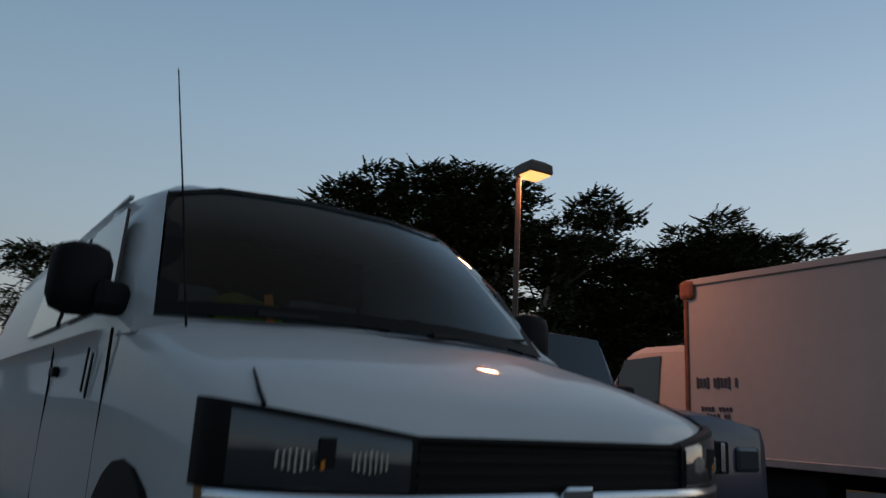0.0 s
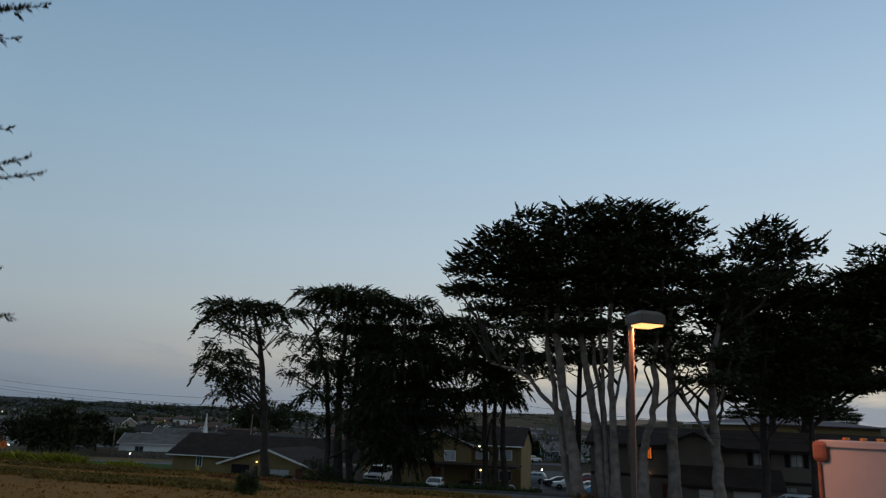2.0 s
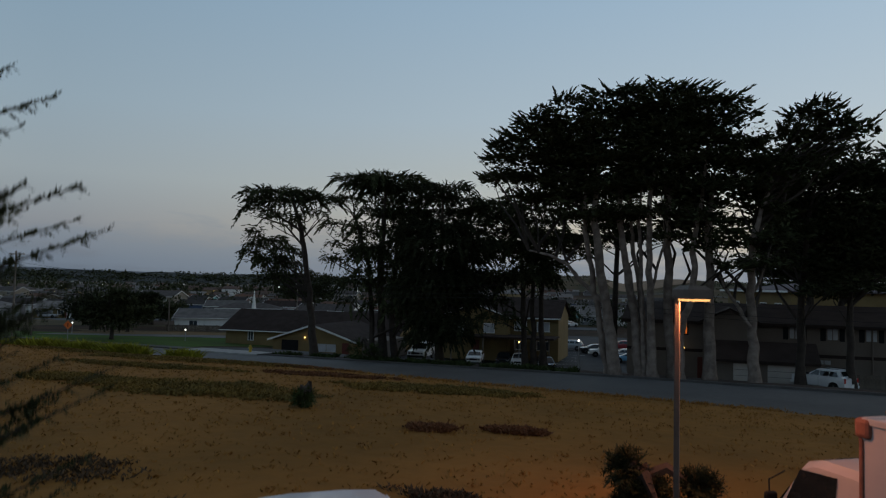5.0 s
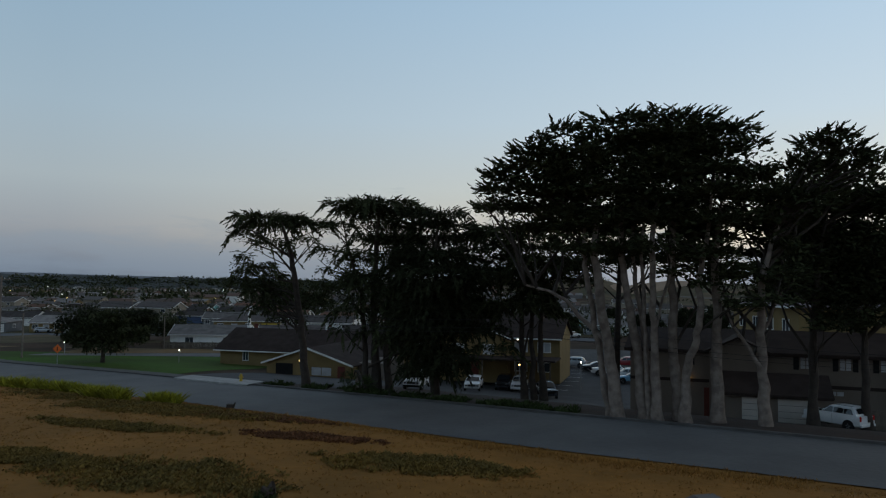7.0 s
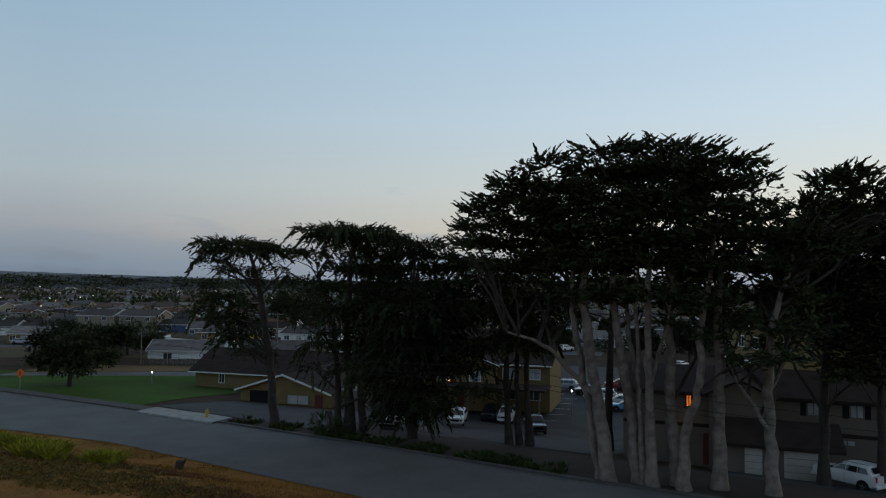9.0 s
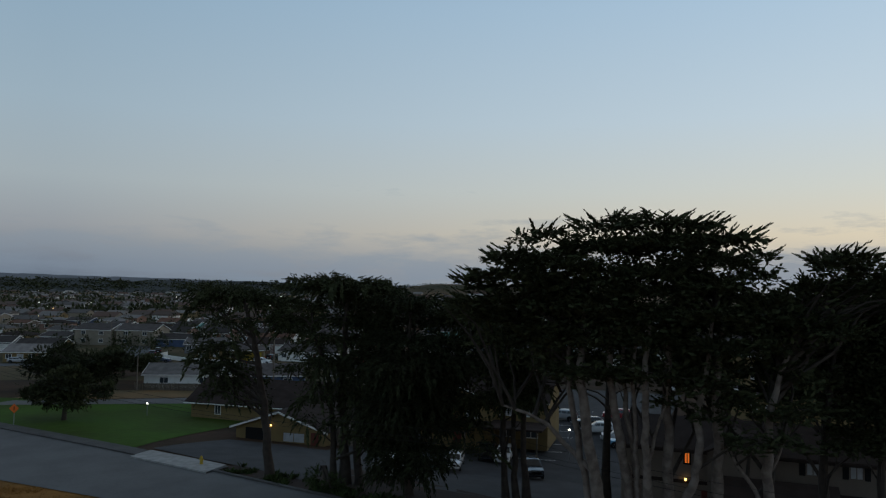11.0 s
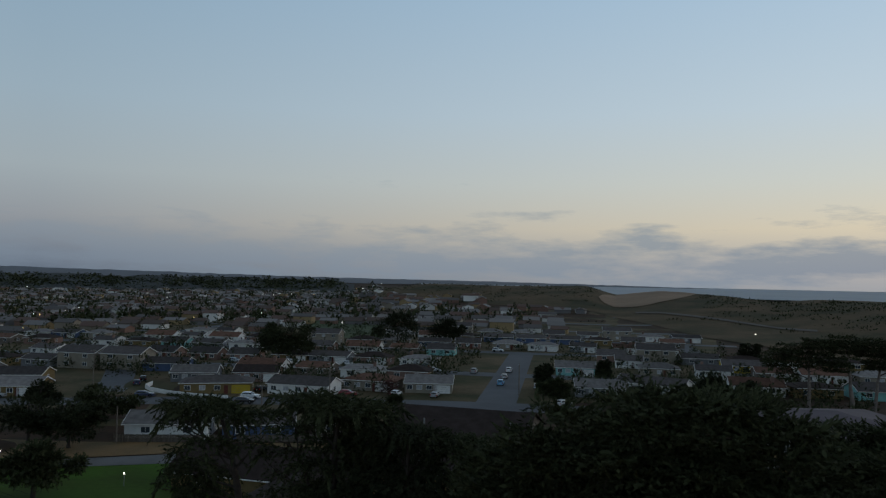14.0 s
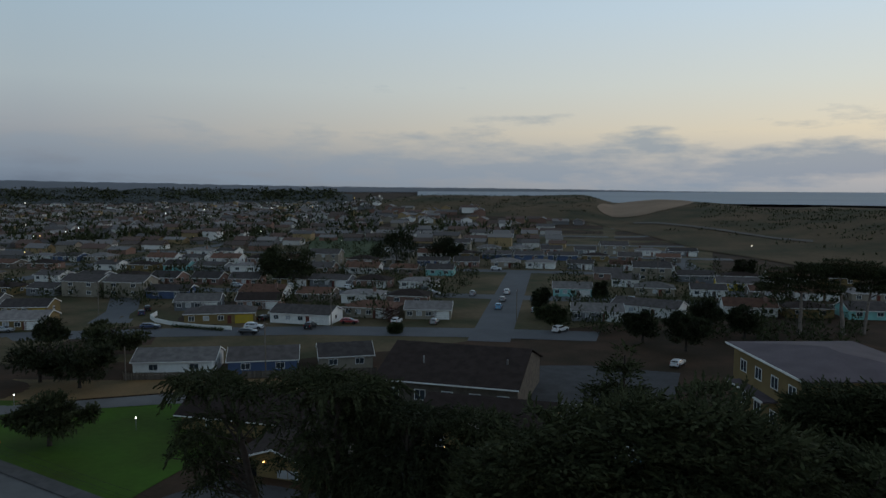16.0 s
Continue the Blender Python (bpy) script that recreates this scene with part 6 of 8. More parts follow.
# the church hall and its wings
def church():
    c = thing("church", "yellow stucco church with dark roofs and a white spire", "church", pose(-52.5, 103.0, -5.05, 0, 0, 2))
    part("wall", gable_wall(bmesh.new(), 28.0, 11.0, 2.4, 2.6), M_YELLOW, c)
    part("roof", slab_roof(bmesh.new(), 29.0, 11.0, 2.4, 2.7, 0.7), M_ROOFBROWN, c, "dark brown shingle roof")
    part("gutter", boxm(0, -6.25, 2.12, 29.6, 0.08, 0.14), M_WHITE, c)
    window(c, -9.6, -5.52, 1.35, 0.9, 1.4)
    # front hall with a gable to the road
    m = pose(7.7, -12.2, 0, 0, 0, 90)
    part("front_wall", moved(gable_wall(bmesh.new(), 14.4, 11.6, 2.3, 1.75), m), M_YELLOW, c)
    front = part("front_roof", moved(slab_roof(bmesh.new(), 14.6, 11.6, 2.3, 1.85, 0.6), m), M_ROOFBROWN, c, "dark brown gable roof")
    for s in (1, -1):
        bm = bmesh.new()
        a, b = (7.7 + s * 6.4, -19.9, 2.15), (7.7, -19.9, 4.24)
        loft(bm, [[(p[0], p[1] - 0.04, p[2] - 0.12), (p[0], p[1] + 0.04, p[2] - 0.12), (p[0], p[1] + 0.04, p[2] + 0.10), (p[0], p[1] - 0.04, p[2] + 0.10)] for p in (a, b)])
        part("bargeboard", bm, M_WHITE, front)
    flat_panel("door", c, 12.3, -19.42, 1.05, 1.0, 2.05, M_REDDOOR, label="dark red front door")
    window(c, 9.6, -19.42, 1.35, 2.8, 1.1, pane=M_PALEWINDOW, frame_m=M_YELLOW)
    # a flat black panel on the wall paints the shade of an open porch
    flat_panel("porch", c, 4.4, -19.42, 1.1, 2.4, 2.2, M_BLACK, label="flat black panel standing for a shaded recess")
    part("porch_lamp", boxm(6.6, -19.55, 2.6, 0.18, 0.12, 0.14, 0.03), M_WARM, c)
    part("side_wall", boxm(15.2, -13.0, 1.2, 3.4, 8.0, 2.4), M_TAN, c)
    # spire
    sp = part("spire", cyl(bmesh.new(), (-13.4, 1.6, 4.4), (-13.4, 1.6, 8.3), 0.46, 0.02, 8), M_WHITE, c, "slim white pointed spire")
    part("spire_base", boxm(-13.4, 1.6, 4.1, 0.95, 0.95, 0.8, 0.03), M_WHITE, sp)
    return c


def church_annex():
    c = thing("church_hall", "long hall under a large dark gabled roof", "hall", site_pose(-28.0, 104, -2.4, 1.5))
    part("wall", gable_wall(bmesh.new(), 18.4, 17.0, 3.6, 2.7), M_WOOD, c)
    part("roof", slab_roof(bmesh.new(), 18.4, 17.0, 3.6, 2.8, 0.9), M_ROOFBROWN, c, "large dark shingle roof")
    fascia(c, 18.4, 17.0, 3.6, 2.8, 0.9, sides=(-1,))
    for k in range(5):
        window(c, -7 + 3.6 * k, -8.52, 1.6, 1.4, 1.3)
    for x, y in ((-4, -5), (5, 3), (7, -4)):
        part("roof_vent", cyl(bmesh.new(), (x, y, 4.6), (x, y, 5.8), 0.12, seg=8), M_STEEL, c)
    return c


def office():
    c = thing("office_building", "yellow office with a white-edged gable roof", "building", pose(-22.0, 99.0, -4.4, 0, 0, 1))
    part("wall", gable_wall(bmesh.new(), 16.0, 10.0, 5.2, 2.0), M_YELLOW, c)
    part("roof", slab_roof(bmesh.new(), 16.0, 10.0, 5.2, 2.1, 0.6), M_ROOFBROWN, c, "brown shingle roof")
    part("gutter", boxm(0, -5.63, 5.0, 16.6, 0.08, 0.16), M_WHITE, c)
    m = pose(-2.7, -4.0, 0, 0, 0, 90)
    part("front_wall", moved(gable_wall(bmesh.new(), 6.0, 8.6, 5.0, 1.5), m), M_YELLOW, c)
    front = part("front_roof", moved(slab_roof(bmesh.new(), 6.4, 8.6, 5.0, 1.6, 0.6), m), M_ROOFBROWN, c, "brown gable roof")
    for s in (1, -1):
        bm = bmesh.new()
        loft(bm, [[(p[0], p[1] - 0.05, p[2] - 0.14), (p[0], p[1] + 0.05, p[2] - 0.14), (p[0], p[1] + 0.05, p[2] + 0.10), (p[0], p[1] - 0.05, p[2] + 0.10)] for p in ((-2.7 + s * 5.0, -7.3, 4.9), (-2.7, -7.3, 6.75))])
        part("bargeboard", bm, M_WHITE, front)
    for x in (3.0, 6.0):
        window(c, x, -5.02, 3.9, 1.6, 1.2, pane=M_PALEWINDOW)
        window(c, x, -5.02, 1.4, 1.6, 1.2)
    for x in (-4.8, -0.8):
        window(c, x, -7.02, 3.6, 1.4, 1.2, pane=M_PALEWINDOW)
    part("carport_roof", boxm(1.5, -8.2, 2.7, 13.5, 5.0, 0.22, 0.03), M_ROOFBROWN, c, "dark carport roof along the front")
    for x in (-5.0, -0.8, 3.4, 7.6):
        part("carport_post", boxm(x, -10.4, 1.1, 0.16, 0.16, 3.2, 0.01), M_WOOD, c)
    flat_panel("door", c, -2.6, -7.02, 1.0, 1.0, 2.05, M_REDDOOR)
    part("wall_lamp", boxm(-4.0, -7.15, 3.0, 0.18, 0.14, 0.16, 0.03), M_WARM, c)
    part("wall_lamp", boxm(2.6, -5.15, 4.85, 0.18, 0.14, 0.14, 0.03), M_BULB, c)
    return c


def apartments():
    a = thing("apartment_block", "tan two-storey apartment block with dark roof", "apartment block", site_pose(12, 60, -1.9, -1))
    L, W = 30.0, 9.0
    part("wall", gable_wall(bmesh.new(), L, W, 4.6, 1.0), M_TAN, a)
    part("roof", slab_roof(bmesh.new(), L, W, 4.6, 1.1, 0.6), M_ROOFBROWN, a, "dark shingle roof")
    part("gutter", boxm(0, -W / 2 - 0.63, 4.46, L + 0.7, 0.08, 0.18), M_ROOFBROWN, a)
    m = pose(-7.9, -2.6, 0, 0, 0, 90)
    part("gable_front", moved(gable_wall(bmesh.new(), 5.2, 3.6, 4.6, 0.8), m), M_TAN, a)
    part("gable_roof", moved(slab_roof(bmesh.new(), 5.2, 3.6, 4.6, 0.85, 0.4), m), M_ROOFBROWN, a, "dark gable over the entrance")
    part("entrance_roof", boxm(-4.6, -W / 2 - 0.9, 2.35, 3.4, 1.8, 0.16, 0.03), M_ROOFBROWN, a)
    # black slab on the wall face, in place of the entrance's inner shade
    part("entrance_shade_panel", boxm(-4.6, -W / 2 - 0.02, 1.1, 2.4, 0.06, 2.2), M_BLACK, a)
    part("floor_band", boxm(0, -W / 2 - 0.02, 2.45, L, 0.06, 0.22), M_ROOFBROWN, a)
    for k in range(6):
        x = -3.70 + 2.33 * k
        window(a, x, -W / 2 - 0.01, 3.96, 0.72, 0.84, pane=M_PALEWINDOW, frame_m=M_TAN)
        for e in (-1, 1):
            part("shutter", boxm(x + e * 0.57, -W / 2 - 0.03, 3.96, 0.34, 0.05, 0.92, 0.01), M_BLACK, a, "dark window shutter")
    for x in (-1.9, 4.6, 10.4):
        window(a, x, -W / 2 - 0.01, 2.05, 0.9, 0.36, pane=M_PALEWINDOW, frame_m=M_TAN)
    window(a, -10.9, -W / 2 - 0.01, 4.05, 0.36, 0.95, pane=M_LITWIN, frame_m=M_BLACK)
    flat_panel("door", a, -9.6, -W / 2 - 0.01, 1.0, 0.9, 2.0, M_REDDOOR)
    for x in (-8.0, 1.0, 8.0):
        part("downpipe", cyl(bmesh.new(), (x, -W / 2 - 0.08, 0), (x, -W / 2 - 0.08, 4.7), 0.05, seg=8), M_TAN, a)
    for x in (-11.0, -5.2):
        part("wall_lamp", boxm(x, -W / 2 - 0.15, 2.6, 0.12, 0.12, 0.14, 0.03), M_WARM, a)
    part("eaves_lamp", boxm(7.0, -W / 2 - 0.2, 2.9, 0.16, 0.14, 0.2, 0.03), M_WARM, a)
    return a


def garages():
    g = thing("garage_block", "row of garages with pale doors and dark roof", "garage", pose(7.8, 65.3, -3.0, 0, 0, -3))
    L, W = 7.2, 5.4
    part("wall", gable_wall(bmesh.new(), L, W, 2.35, 1.0), M_TAN, g)
    part("roof", slab_roof(bmesh.new(), L, W, 2.35, 1.1, 0.6), M_ROOFBROWN, g, "dark shingle roof")
    for x, w in ((-1.83, 1.15), (1.35, 2.4)):
        flat_panel("garage_door", g, x, -W / 2 - 0.01, 0.95, w, 1.9, M_PALEDOOR, grooves=3)
        for e in (-1, 1):
            part("door_trim", boxm(x + e * (w / 2 + 0.07), -W / 2 - 0.03, 0.98, 0.12, 0.06, 2.0), M_TAN, g)
    part("gutter", boxm(0, -W / 2 - 0.63, 2.12, L + 0.6, 0.08, 0.14), M_ROOFBROWN, g)
    return g


def yellow_block():
    b = thing("yellow_building", "yellow two-storey building with a mauve roof", "building", site_pose(16.2, 102.6, -3.5, -70.5))
    part("wall", boxm(0, 0, 4.3, 18.0, 15.0, 9.0), M_YELLOW, b)
    part("roof", hip_roof(bmesh.new(), 18.0, 15.0, 8.7, 1.3, 0.8), M_ROOFMAUVE, b, "low mauve roof")
    part("gutter", boxm(0, -8.32, 8.72, 19.6, 0.1, 0.22), M_WHITE, b)
    part("canopy", boxm(-2.0, -8.4, 4.6, 10.0, 1.8, 0.2, 0.03), M_ROOFMAUVE, b)
    part("canopy_edge", boxm(-2.0, -9.33, 4.6, 10.0, 0.06, 0.26), M_WHITE, b)
    for x in (-6, -2, 2, 6):
        window(b, x, -7.52, 6.6, 1.6, 1.4)
        window(b, x, -7.52, 2.6, 1.6, 1.4)
    return b


church()
church_annex()
office()
apartments()
garages()
yellow_block()


# ---- houses of the town ----
HOUSE_MESHES = {}


def house(label, m, L=13.0, W=9.0, h=2.6, rise=1.7, wall=None, roof=None, hip=False, garage=True, storeys=1, door_m=None, window_n=3, group="", chimney=False, gdoor=None, face_back=False):
    key = (L, W, h, rise, wall.name, roof.name, hip, garage, storeys, window_n, chimney, gdoor.name if gdoor else "")
    if key in HOUSE_MESHES:
        ob = copy_thing(HOUSE_MESHES[key], m)
        ob["label"] = label
        if group:
            ob["group"] = group
        return ob
    o = thing("house", label, "house", m, group)
    H = h * storeys
    if hip:
        part("wall", boxm(0, 0, H / 2 - 0.3, L, W, H + 0.6), wall, o)
        part("roof", hip_roof(bmesh.new(), L, W, H, rise), roof, o)
    else:
        part("wall", gable_wall(bmesh.new(), L, W, H, rise), wall, o)
        part("roof", slab_roof(bmesh.new(), L, W, H, rise * 1.04), roof, o)
        bargeboards(o, L, W, H, rise * 1.04)
    fascia(o, L, W, H, 0 if hip else rise * 1.04)
    for st in range(storeys):
        z = 1.5 + h * st
        for k in range(window_n):
            x = -L / 2 + (L * (0.62 if garage else 1.0)) * (k + 0.5) / window_n
            window(o, x, -W / 2 - 0.01, z, 1.4, 1.1, pane=M_PALEWINDOW if k % 2 else None)
        window(o, -L / 4, W / 2 + 0.01, z, 1.6, 1.1, "+y")
        window(o, L / 4, W / 2 + 0.01, z, 1.6, 1.1, "+y")
        window(o, -L / 2 - 0.01, 0, z, 1.2, 1.0, "-x")
        window(o, L / 2 + 0.01, 0, z, 1.2, 1.0, "+x")
    if garage:
        flat_panel("garage_door", o, L / 2 - 2.6, -W / 2 - 0.01, 1.1, 4.4, 2.1, gdoor or M_WHITE, grooves=3)
    flat_panel("door", o, L * 0.14, -W / 2 - 0.01, 1.05, 0.95, 2.05, door_m or M_REDDOOR)
    if chimney:
        part("chimney", boxm(-L * 0.3, W * 0.2, H + rise, 0.8, 0.8, 1.6), M_PINKWALL, o)
    HOUSE_MESHES[key] = o
    return o


O_TOWN = (-42.0, 172.0)
S_DIR, T_DIR = (0.9925, 0.122), (-0.122, 0.9925)
TOWN_TURN = math.degrees(math.atan2(S_DIR[1], S_DIR[0]))


def town(a, b):
    return O_TOWN[0] + a * S_DIR[0] + b * T_DIR[0], O_TOWN[1] + a * S_DIR[1] + b * T_DIR[1]


def town_pose(a, b, turn=0.0):
    x, y = town(a, b)
    return pose(x, y, float(land(x, y)), 0, 0, TOWN_TURN + turn)


def town_strip(name, a0, b0, a1, b1, width, material, label, lift=0.08, category="road"):
    n = max(int(math.hypot(a1 - a0, b1 - b0) / 12), 2)
    da, db = a1 - a0, b1 - b0
    ln = math.hypot(da, db)
    na, nb = -db / ln * width / 2, da / ln * width / 2
    lo = [town(a0 + da * k / n + na, b0 + db * k / n + nb) for k in range(n + 1)]
    hi = [town(a0 + da * k / n - na, b0 + db * k / n - nb) for k in range(n + 1)]
    return tagged(drape(name, lo, hi, lift, material, 3), label, category, kind="structure")


M_STREET = mat("town_street", (0.10, 0.105, 0.115), 0.85, vary=0.2, scale=0.1)
town_strip("street", 2.6, -4, 0, 128, 9.6, M_STREET, "wide residential street")
cs = [(-175, 128), (-148, 140), (-115, 153.5), (-81, 167.5), (-42, 177), (-16, 181)]
tagged(drape("street", [(x, y - 5) for x, y in cs], [(x, y + 6) for x, y in cs], 0.085, M_STREET, 4), "residential cross street", "road", kind="structure")
tagged(drape("street", [(-141.5, 160), (-150, 176), (-186, 220)], [(-131, 163), (-138, 174), (-173, 219)], 0.08, M_STREET, 4), "short residential side street", "road", kind="structure")
B_STREETS = (62, 132, 200, 270, 340, 412, 490)
for k, b in enumerate(B_STREETS):
    town_strip("street", -420, b, 120 - 12 * k, b, 9.0, M_STREET, "residential cross street", 0.07)
for a, b0, b1 in ((-185, 30, 380), (-270, 62, 480), (75, 62, 240)):
    town_strip("street", a, b0, a - 8, b1, 9.0, M_STREET, "residential side street", 0.09)

# the row of backs behind the wooden fence
G_TOWN = -5.4
house("white bungalow with grey roof behind a wooden fence", pose(-88.8, 126.6, G_TOWN, 0, 0, 203), 14.5, 8.5, 2.6, 1.5, M_WHITE, M_ROOFGREY, False, False, window_n=2)
house("blue-grey bungalow with dark roof and white windows", pose(-74.0, 132.2, G_TOWN, 0, 0, 207), 12.5, 8.5, 2.6, 1.6, M_BLUEWALL, M_ROOFDARK, False, False, window_n=2)
house("cream bungalow with dark gable roof", pose(-61.0, 140.0, G_TOWN, 0, 0, 210), 10.0, 8.5, 2.6, 1.6, M_CREAM, M_ROOFDARK, False, False, window_n=2)
row = "houses of the town"
first = [(-110.2, 172.0, 28, M_YELLOW, M_ROOFDARK, 17.0, True, M_BRIGHTYEL), (-89.3, 178.5, 3, M_WHITE, M_ROOFDARK, 16.0, False, None), (-76.3, 191.8, 2, M_CREAM, M_ROOFRED, 14.0, True, None), (-61.5, 194.5, 14, M_CREAM, M_ROOFGREY, 12.0, False, None),
         (-18.5, 205, 9, M_GREYWALL, M_ROOFGREY, 13.0, False, None), (-5.5, 217, -18, M_WHITE, M_ROOFDARK, 18.0, False, None), (-153, 152, 24, M_YELLOW, M_ROOFGREY, 13, False, None), (-172, 146, 24, M_GREYWALL, M_ROOFGREY, 13, True, None), (-168, 168, 24, M_YELLOW, M_ROOFDARK, 12, False, M_BRIGHTYEL),
         (-30, 246, 8, M_TEAL, M_ROOFGREY, 12, False, None), (-15, 274, 5, M_WHITE, M_ROOFDARK, 9, False, None), (22, 276, 4, M_BRIGHTYEL, M_ROOFDARK, 14, False, M_BRIGHTYEL), (-190, 172, 24, M_GREYWALL, M_ROOFDARK, 12, False, None), (-112, 194, 20, M_PINKWALL, M_ROOFBROWN, 12, False, None), (-128, 188, 24, M_GREYWALL, M_ROOFGREY, 12, False, None)]
for x, y, turn, w, r, L, hip, gd in first:
    house("bungalow with low roof and pale garage door", pose(x, y, float(land(x, y)), 0, 0, turn), L, 9.0, 2.6, 1.5, w, r, hip, True, group=row, gdoor=gd)
rng_t = random.Random(5)
WALLS = [M_WHITE, M_CREAM, M_GREYWALL, M_PINKWALL, M_YELLOW, M_WHITE, M_TAN, M_CREAM, M_BLUEWALL, M_TEAL]
ROOFS = [M_ROOFDARK, M_ROOFGREY, M_ROOFRED, M_ROOFBROWN, M_ROOFDARK, M_ROOFGREY]
KINDS = []
for k in range(14):
    KINDS.append(dict(L=(10.5, 12.0, 13.5)[k % 3], W=8.6, h=2.5, rise=(1.3, 1.7)[k % 2], wall=WALLS[k % len(WALLS)], roof=ROOFS[(k * 5 + k // 3) % 6], hip=k % 3 == 1, garage=k % 4 != 3, storeys=2 if k == 11 else 1, window_n=2 if k % 4 != 3 else 3, chimney=k % 5 == 0))
NAMES = {"white_paint": "white", "cream_stucco": "cream", "grey_siding": "grey", "rose_stucco": "rose", "yellow_stucco": "yellow", "tan_stucco": "tan", "blue_siding": "blue", "teal_siding": "teal"}
RNAMES = {"dark_shingle_roof": "dark", "grey_shingle_roof": "grey", "red_brown_roof": "red-brown", "brown_shingle_roof": "brown"}


def free_plot(x, y):
    deg, r = math.degrees(math.atan2(x, y)), math.hypot(x, y)
    if r > (680 if deg < -22 else 580 if deg < -8 else 400 if deg < 2 else 310):
        return False
    if deg > 14 or y < 150 or deg < -58:
        return False
    if -215 < x < -140 and 335 < y < 430:
        return False
    if (-150 < x < -45 and y < 208) or (-45 < x < -26 and y < 300) or (-26 < x < 30 and y < 222):
        return False
    return not any(math.hypot(x - q[0], y - q[1]) < 14 for q in first)


FAR_HOUSES, near_n = [], 0
for b_street in B_STREETS:
    for side in (16, -16):
        b = b_street + side
        a = -420.0
        while a < 125:
            a += rng_t.uniform(14.0, 17.5)
            x, y = town(a, b)
            if not free_plot(x, y) or (b < 135 and abs(a) < 16):
                continue
            if any(abs(a - q + 8 * b / 300) < 10 for q in (-185, -270)):
                continue
            turn = (0 if side > 0 else 180) + rng_t.uniform(-5, 5)
            if math.hypot(x, y) < 420 and near_n < 170:
                near_n += 1
                k = rng_t.randrange(14)
                kd = KINDS[k]
                lab = "%s %s with a %s roof" % (NAMES[kd["wall"].name], "two-storey house" if kd["storeys"] == 2 else "bungalow", RNAMES[kd["roof"].name])
                house(lab, town_pose(a, b, turn), group=row, **kd)
            else:
                FAR_HOUSES.append((x, y, TOWN_TURN + turn))


# ---- the far town, as one joined mass of small houses ----
def far_town():
    rng = np.random.default_rng(8)
    spots = list(FAR_HOUSES)
    for _ in range(3200):
        deg, r = rng.uniform(-62, -6), rng.uniform(600, 1900)
        if deg > -22 and r > 760:
            continue
        if deg > -14 and r > 640:
            continue
        x, y = r * math.sin(radians(deg)), r * math.cos(radians(deg))
        spots.append((x, y, rng.choice([9.0, 99.0]) + rng.normal(0, 6)))
    wv, wf, rv, rf = [], [], [], []
    for x, y, turn in spots:
        L, W, h, t = rng.uniform(9, 15), rng.uniform(7, 9), rng.uniform(2.5, 3.2) * (1.9 if rng.random() < 0.12 else 1), rng.uniform(1.2, 2.2)
        c, s = math.cos(radians(turn)), math.sin(radians(turn))
        z = float(land(x, y))

        def at(u, v, w):
            return (x + u * c - v * s, y + u * s + v * c, z + w)

        i = len(wv)
        wv += [at(sx * L / 2, sy * W / 2, q) for q in (-0.5, h) for sx, sy in ((-1, -1), (1, -1), (1, 1), (-1, 1))]
        wv += [at(-L / 2, 0, h + t), at(L / 2, 0, h + t)]
        wf += [(i, i + 1, i + 5, i + 4), (i + 1, i + 2, i + 6, i + 5), (i + 2, i + 3, i + 7, i + 6), (i + 3, i, i + 4, i + 7), (i + 5, i + 6, i + 9), (i + 7, i + 4, i + 8)]
        i = len(rv)
        e = 0.5
        for q in (0.02, 0.22):
            rv += [at(-L / 2 - e, -W / 2 - e, h - 0.25 + q), at(L / 2 + e, -W / 2 - e, h - 0.25 + q), at(L / 2 + e, W / 2 + e, h - 0.25 + q), at(-L / 2 - e, W / 2 + e, h - 0.25 + q), at(-L / 2 - e, 0, h + t + q), at(L / 2 + e, 0, h + t + q)]
        rf += [(i + 6, i + 7, i + 11, i + 10), (i + 8, i + 9, i + 10, i + 11), (i, i + 1, i + 7, i + 6), (i + 2, i + 3, i + 9, i + 8), (i, i + 6, i + 10, i + 9, i + 3, i + 4), (i + 1, i + 2, i + 8, i + 11, i + 7, i + 5)]
    m_wall = island_mat("far_house_walls", [(0.55, 0.53, 0.50), (0.26, 0.22, 0.17), (0.17, 0.16, 0.16), (0.32, 0.23, 0.12), (0.75, 0.73, 0.70), (0.22, 0.13, 0.10)])
    m_roof = island_mat("far_house_roofs", [(0.11, 0.10, 0.096), (0.19, 0.178, 0.172), (0.125, 0.080, 0.064), (0.10, 0.074, 0.062), (0.21, 0.195, 0.185)])
    ob = thing("far_houses", "distant low houses with dark roofs and pale walls", "houses", kind="stuff")
    for nm, v, f, m in (("walls", wv, wf, m_wall), ("roofs", rv, rf, m_roof)):
        p = raw(nm, v, f, m, ob)
        p["kind"] = "stuff"


def island_mat(name, colours):
    m = mat(name, colours[0], 0.85, vary=0.2, scale=0.3)
    n, l = m.node_tree.nodes, m.node_tree.links
    g, r = n.new("ShaderNodeNewGeometry"), n.new("ShaderNodeValToRGB")
    ramp_stops(r, [(k / len(colours), (*c, 1)) for k, c in enumerate(colours)], "CONSTANT")
    l.new(g.outputs["Random Per Island"], r.inputs[0])
    hsv = next(x for x in n if x.bl_idname == "ShaderNodeHueSaturation")
    l.new(r.outputs[0], hsv.inputs["Color"])
    return m


far_town()


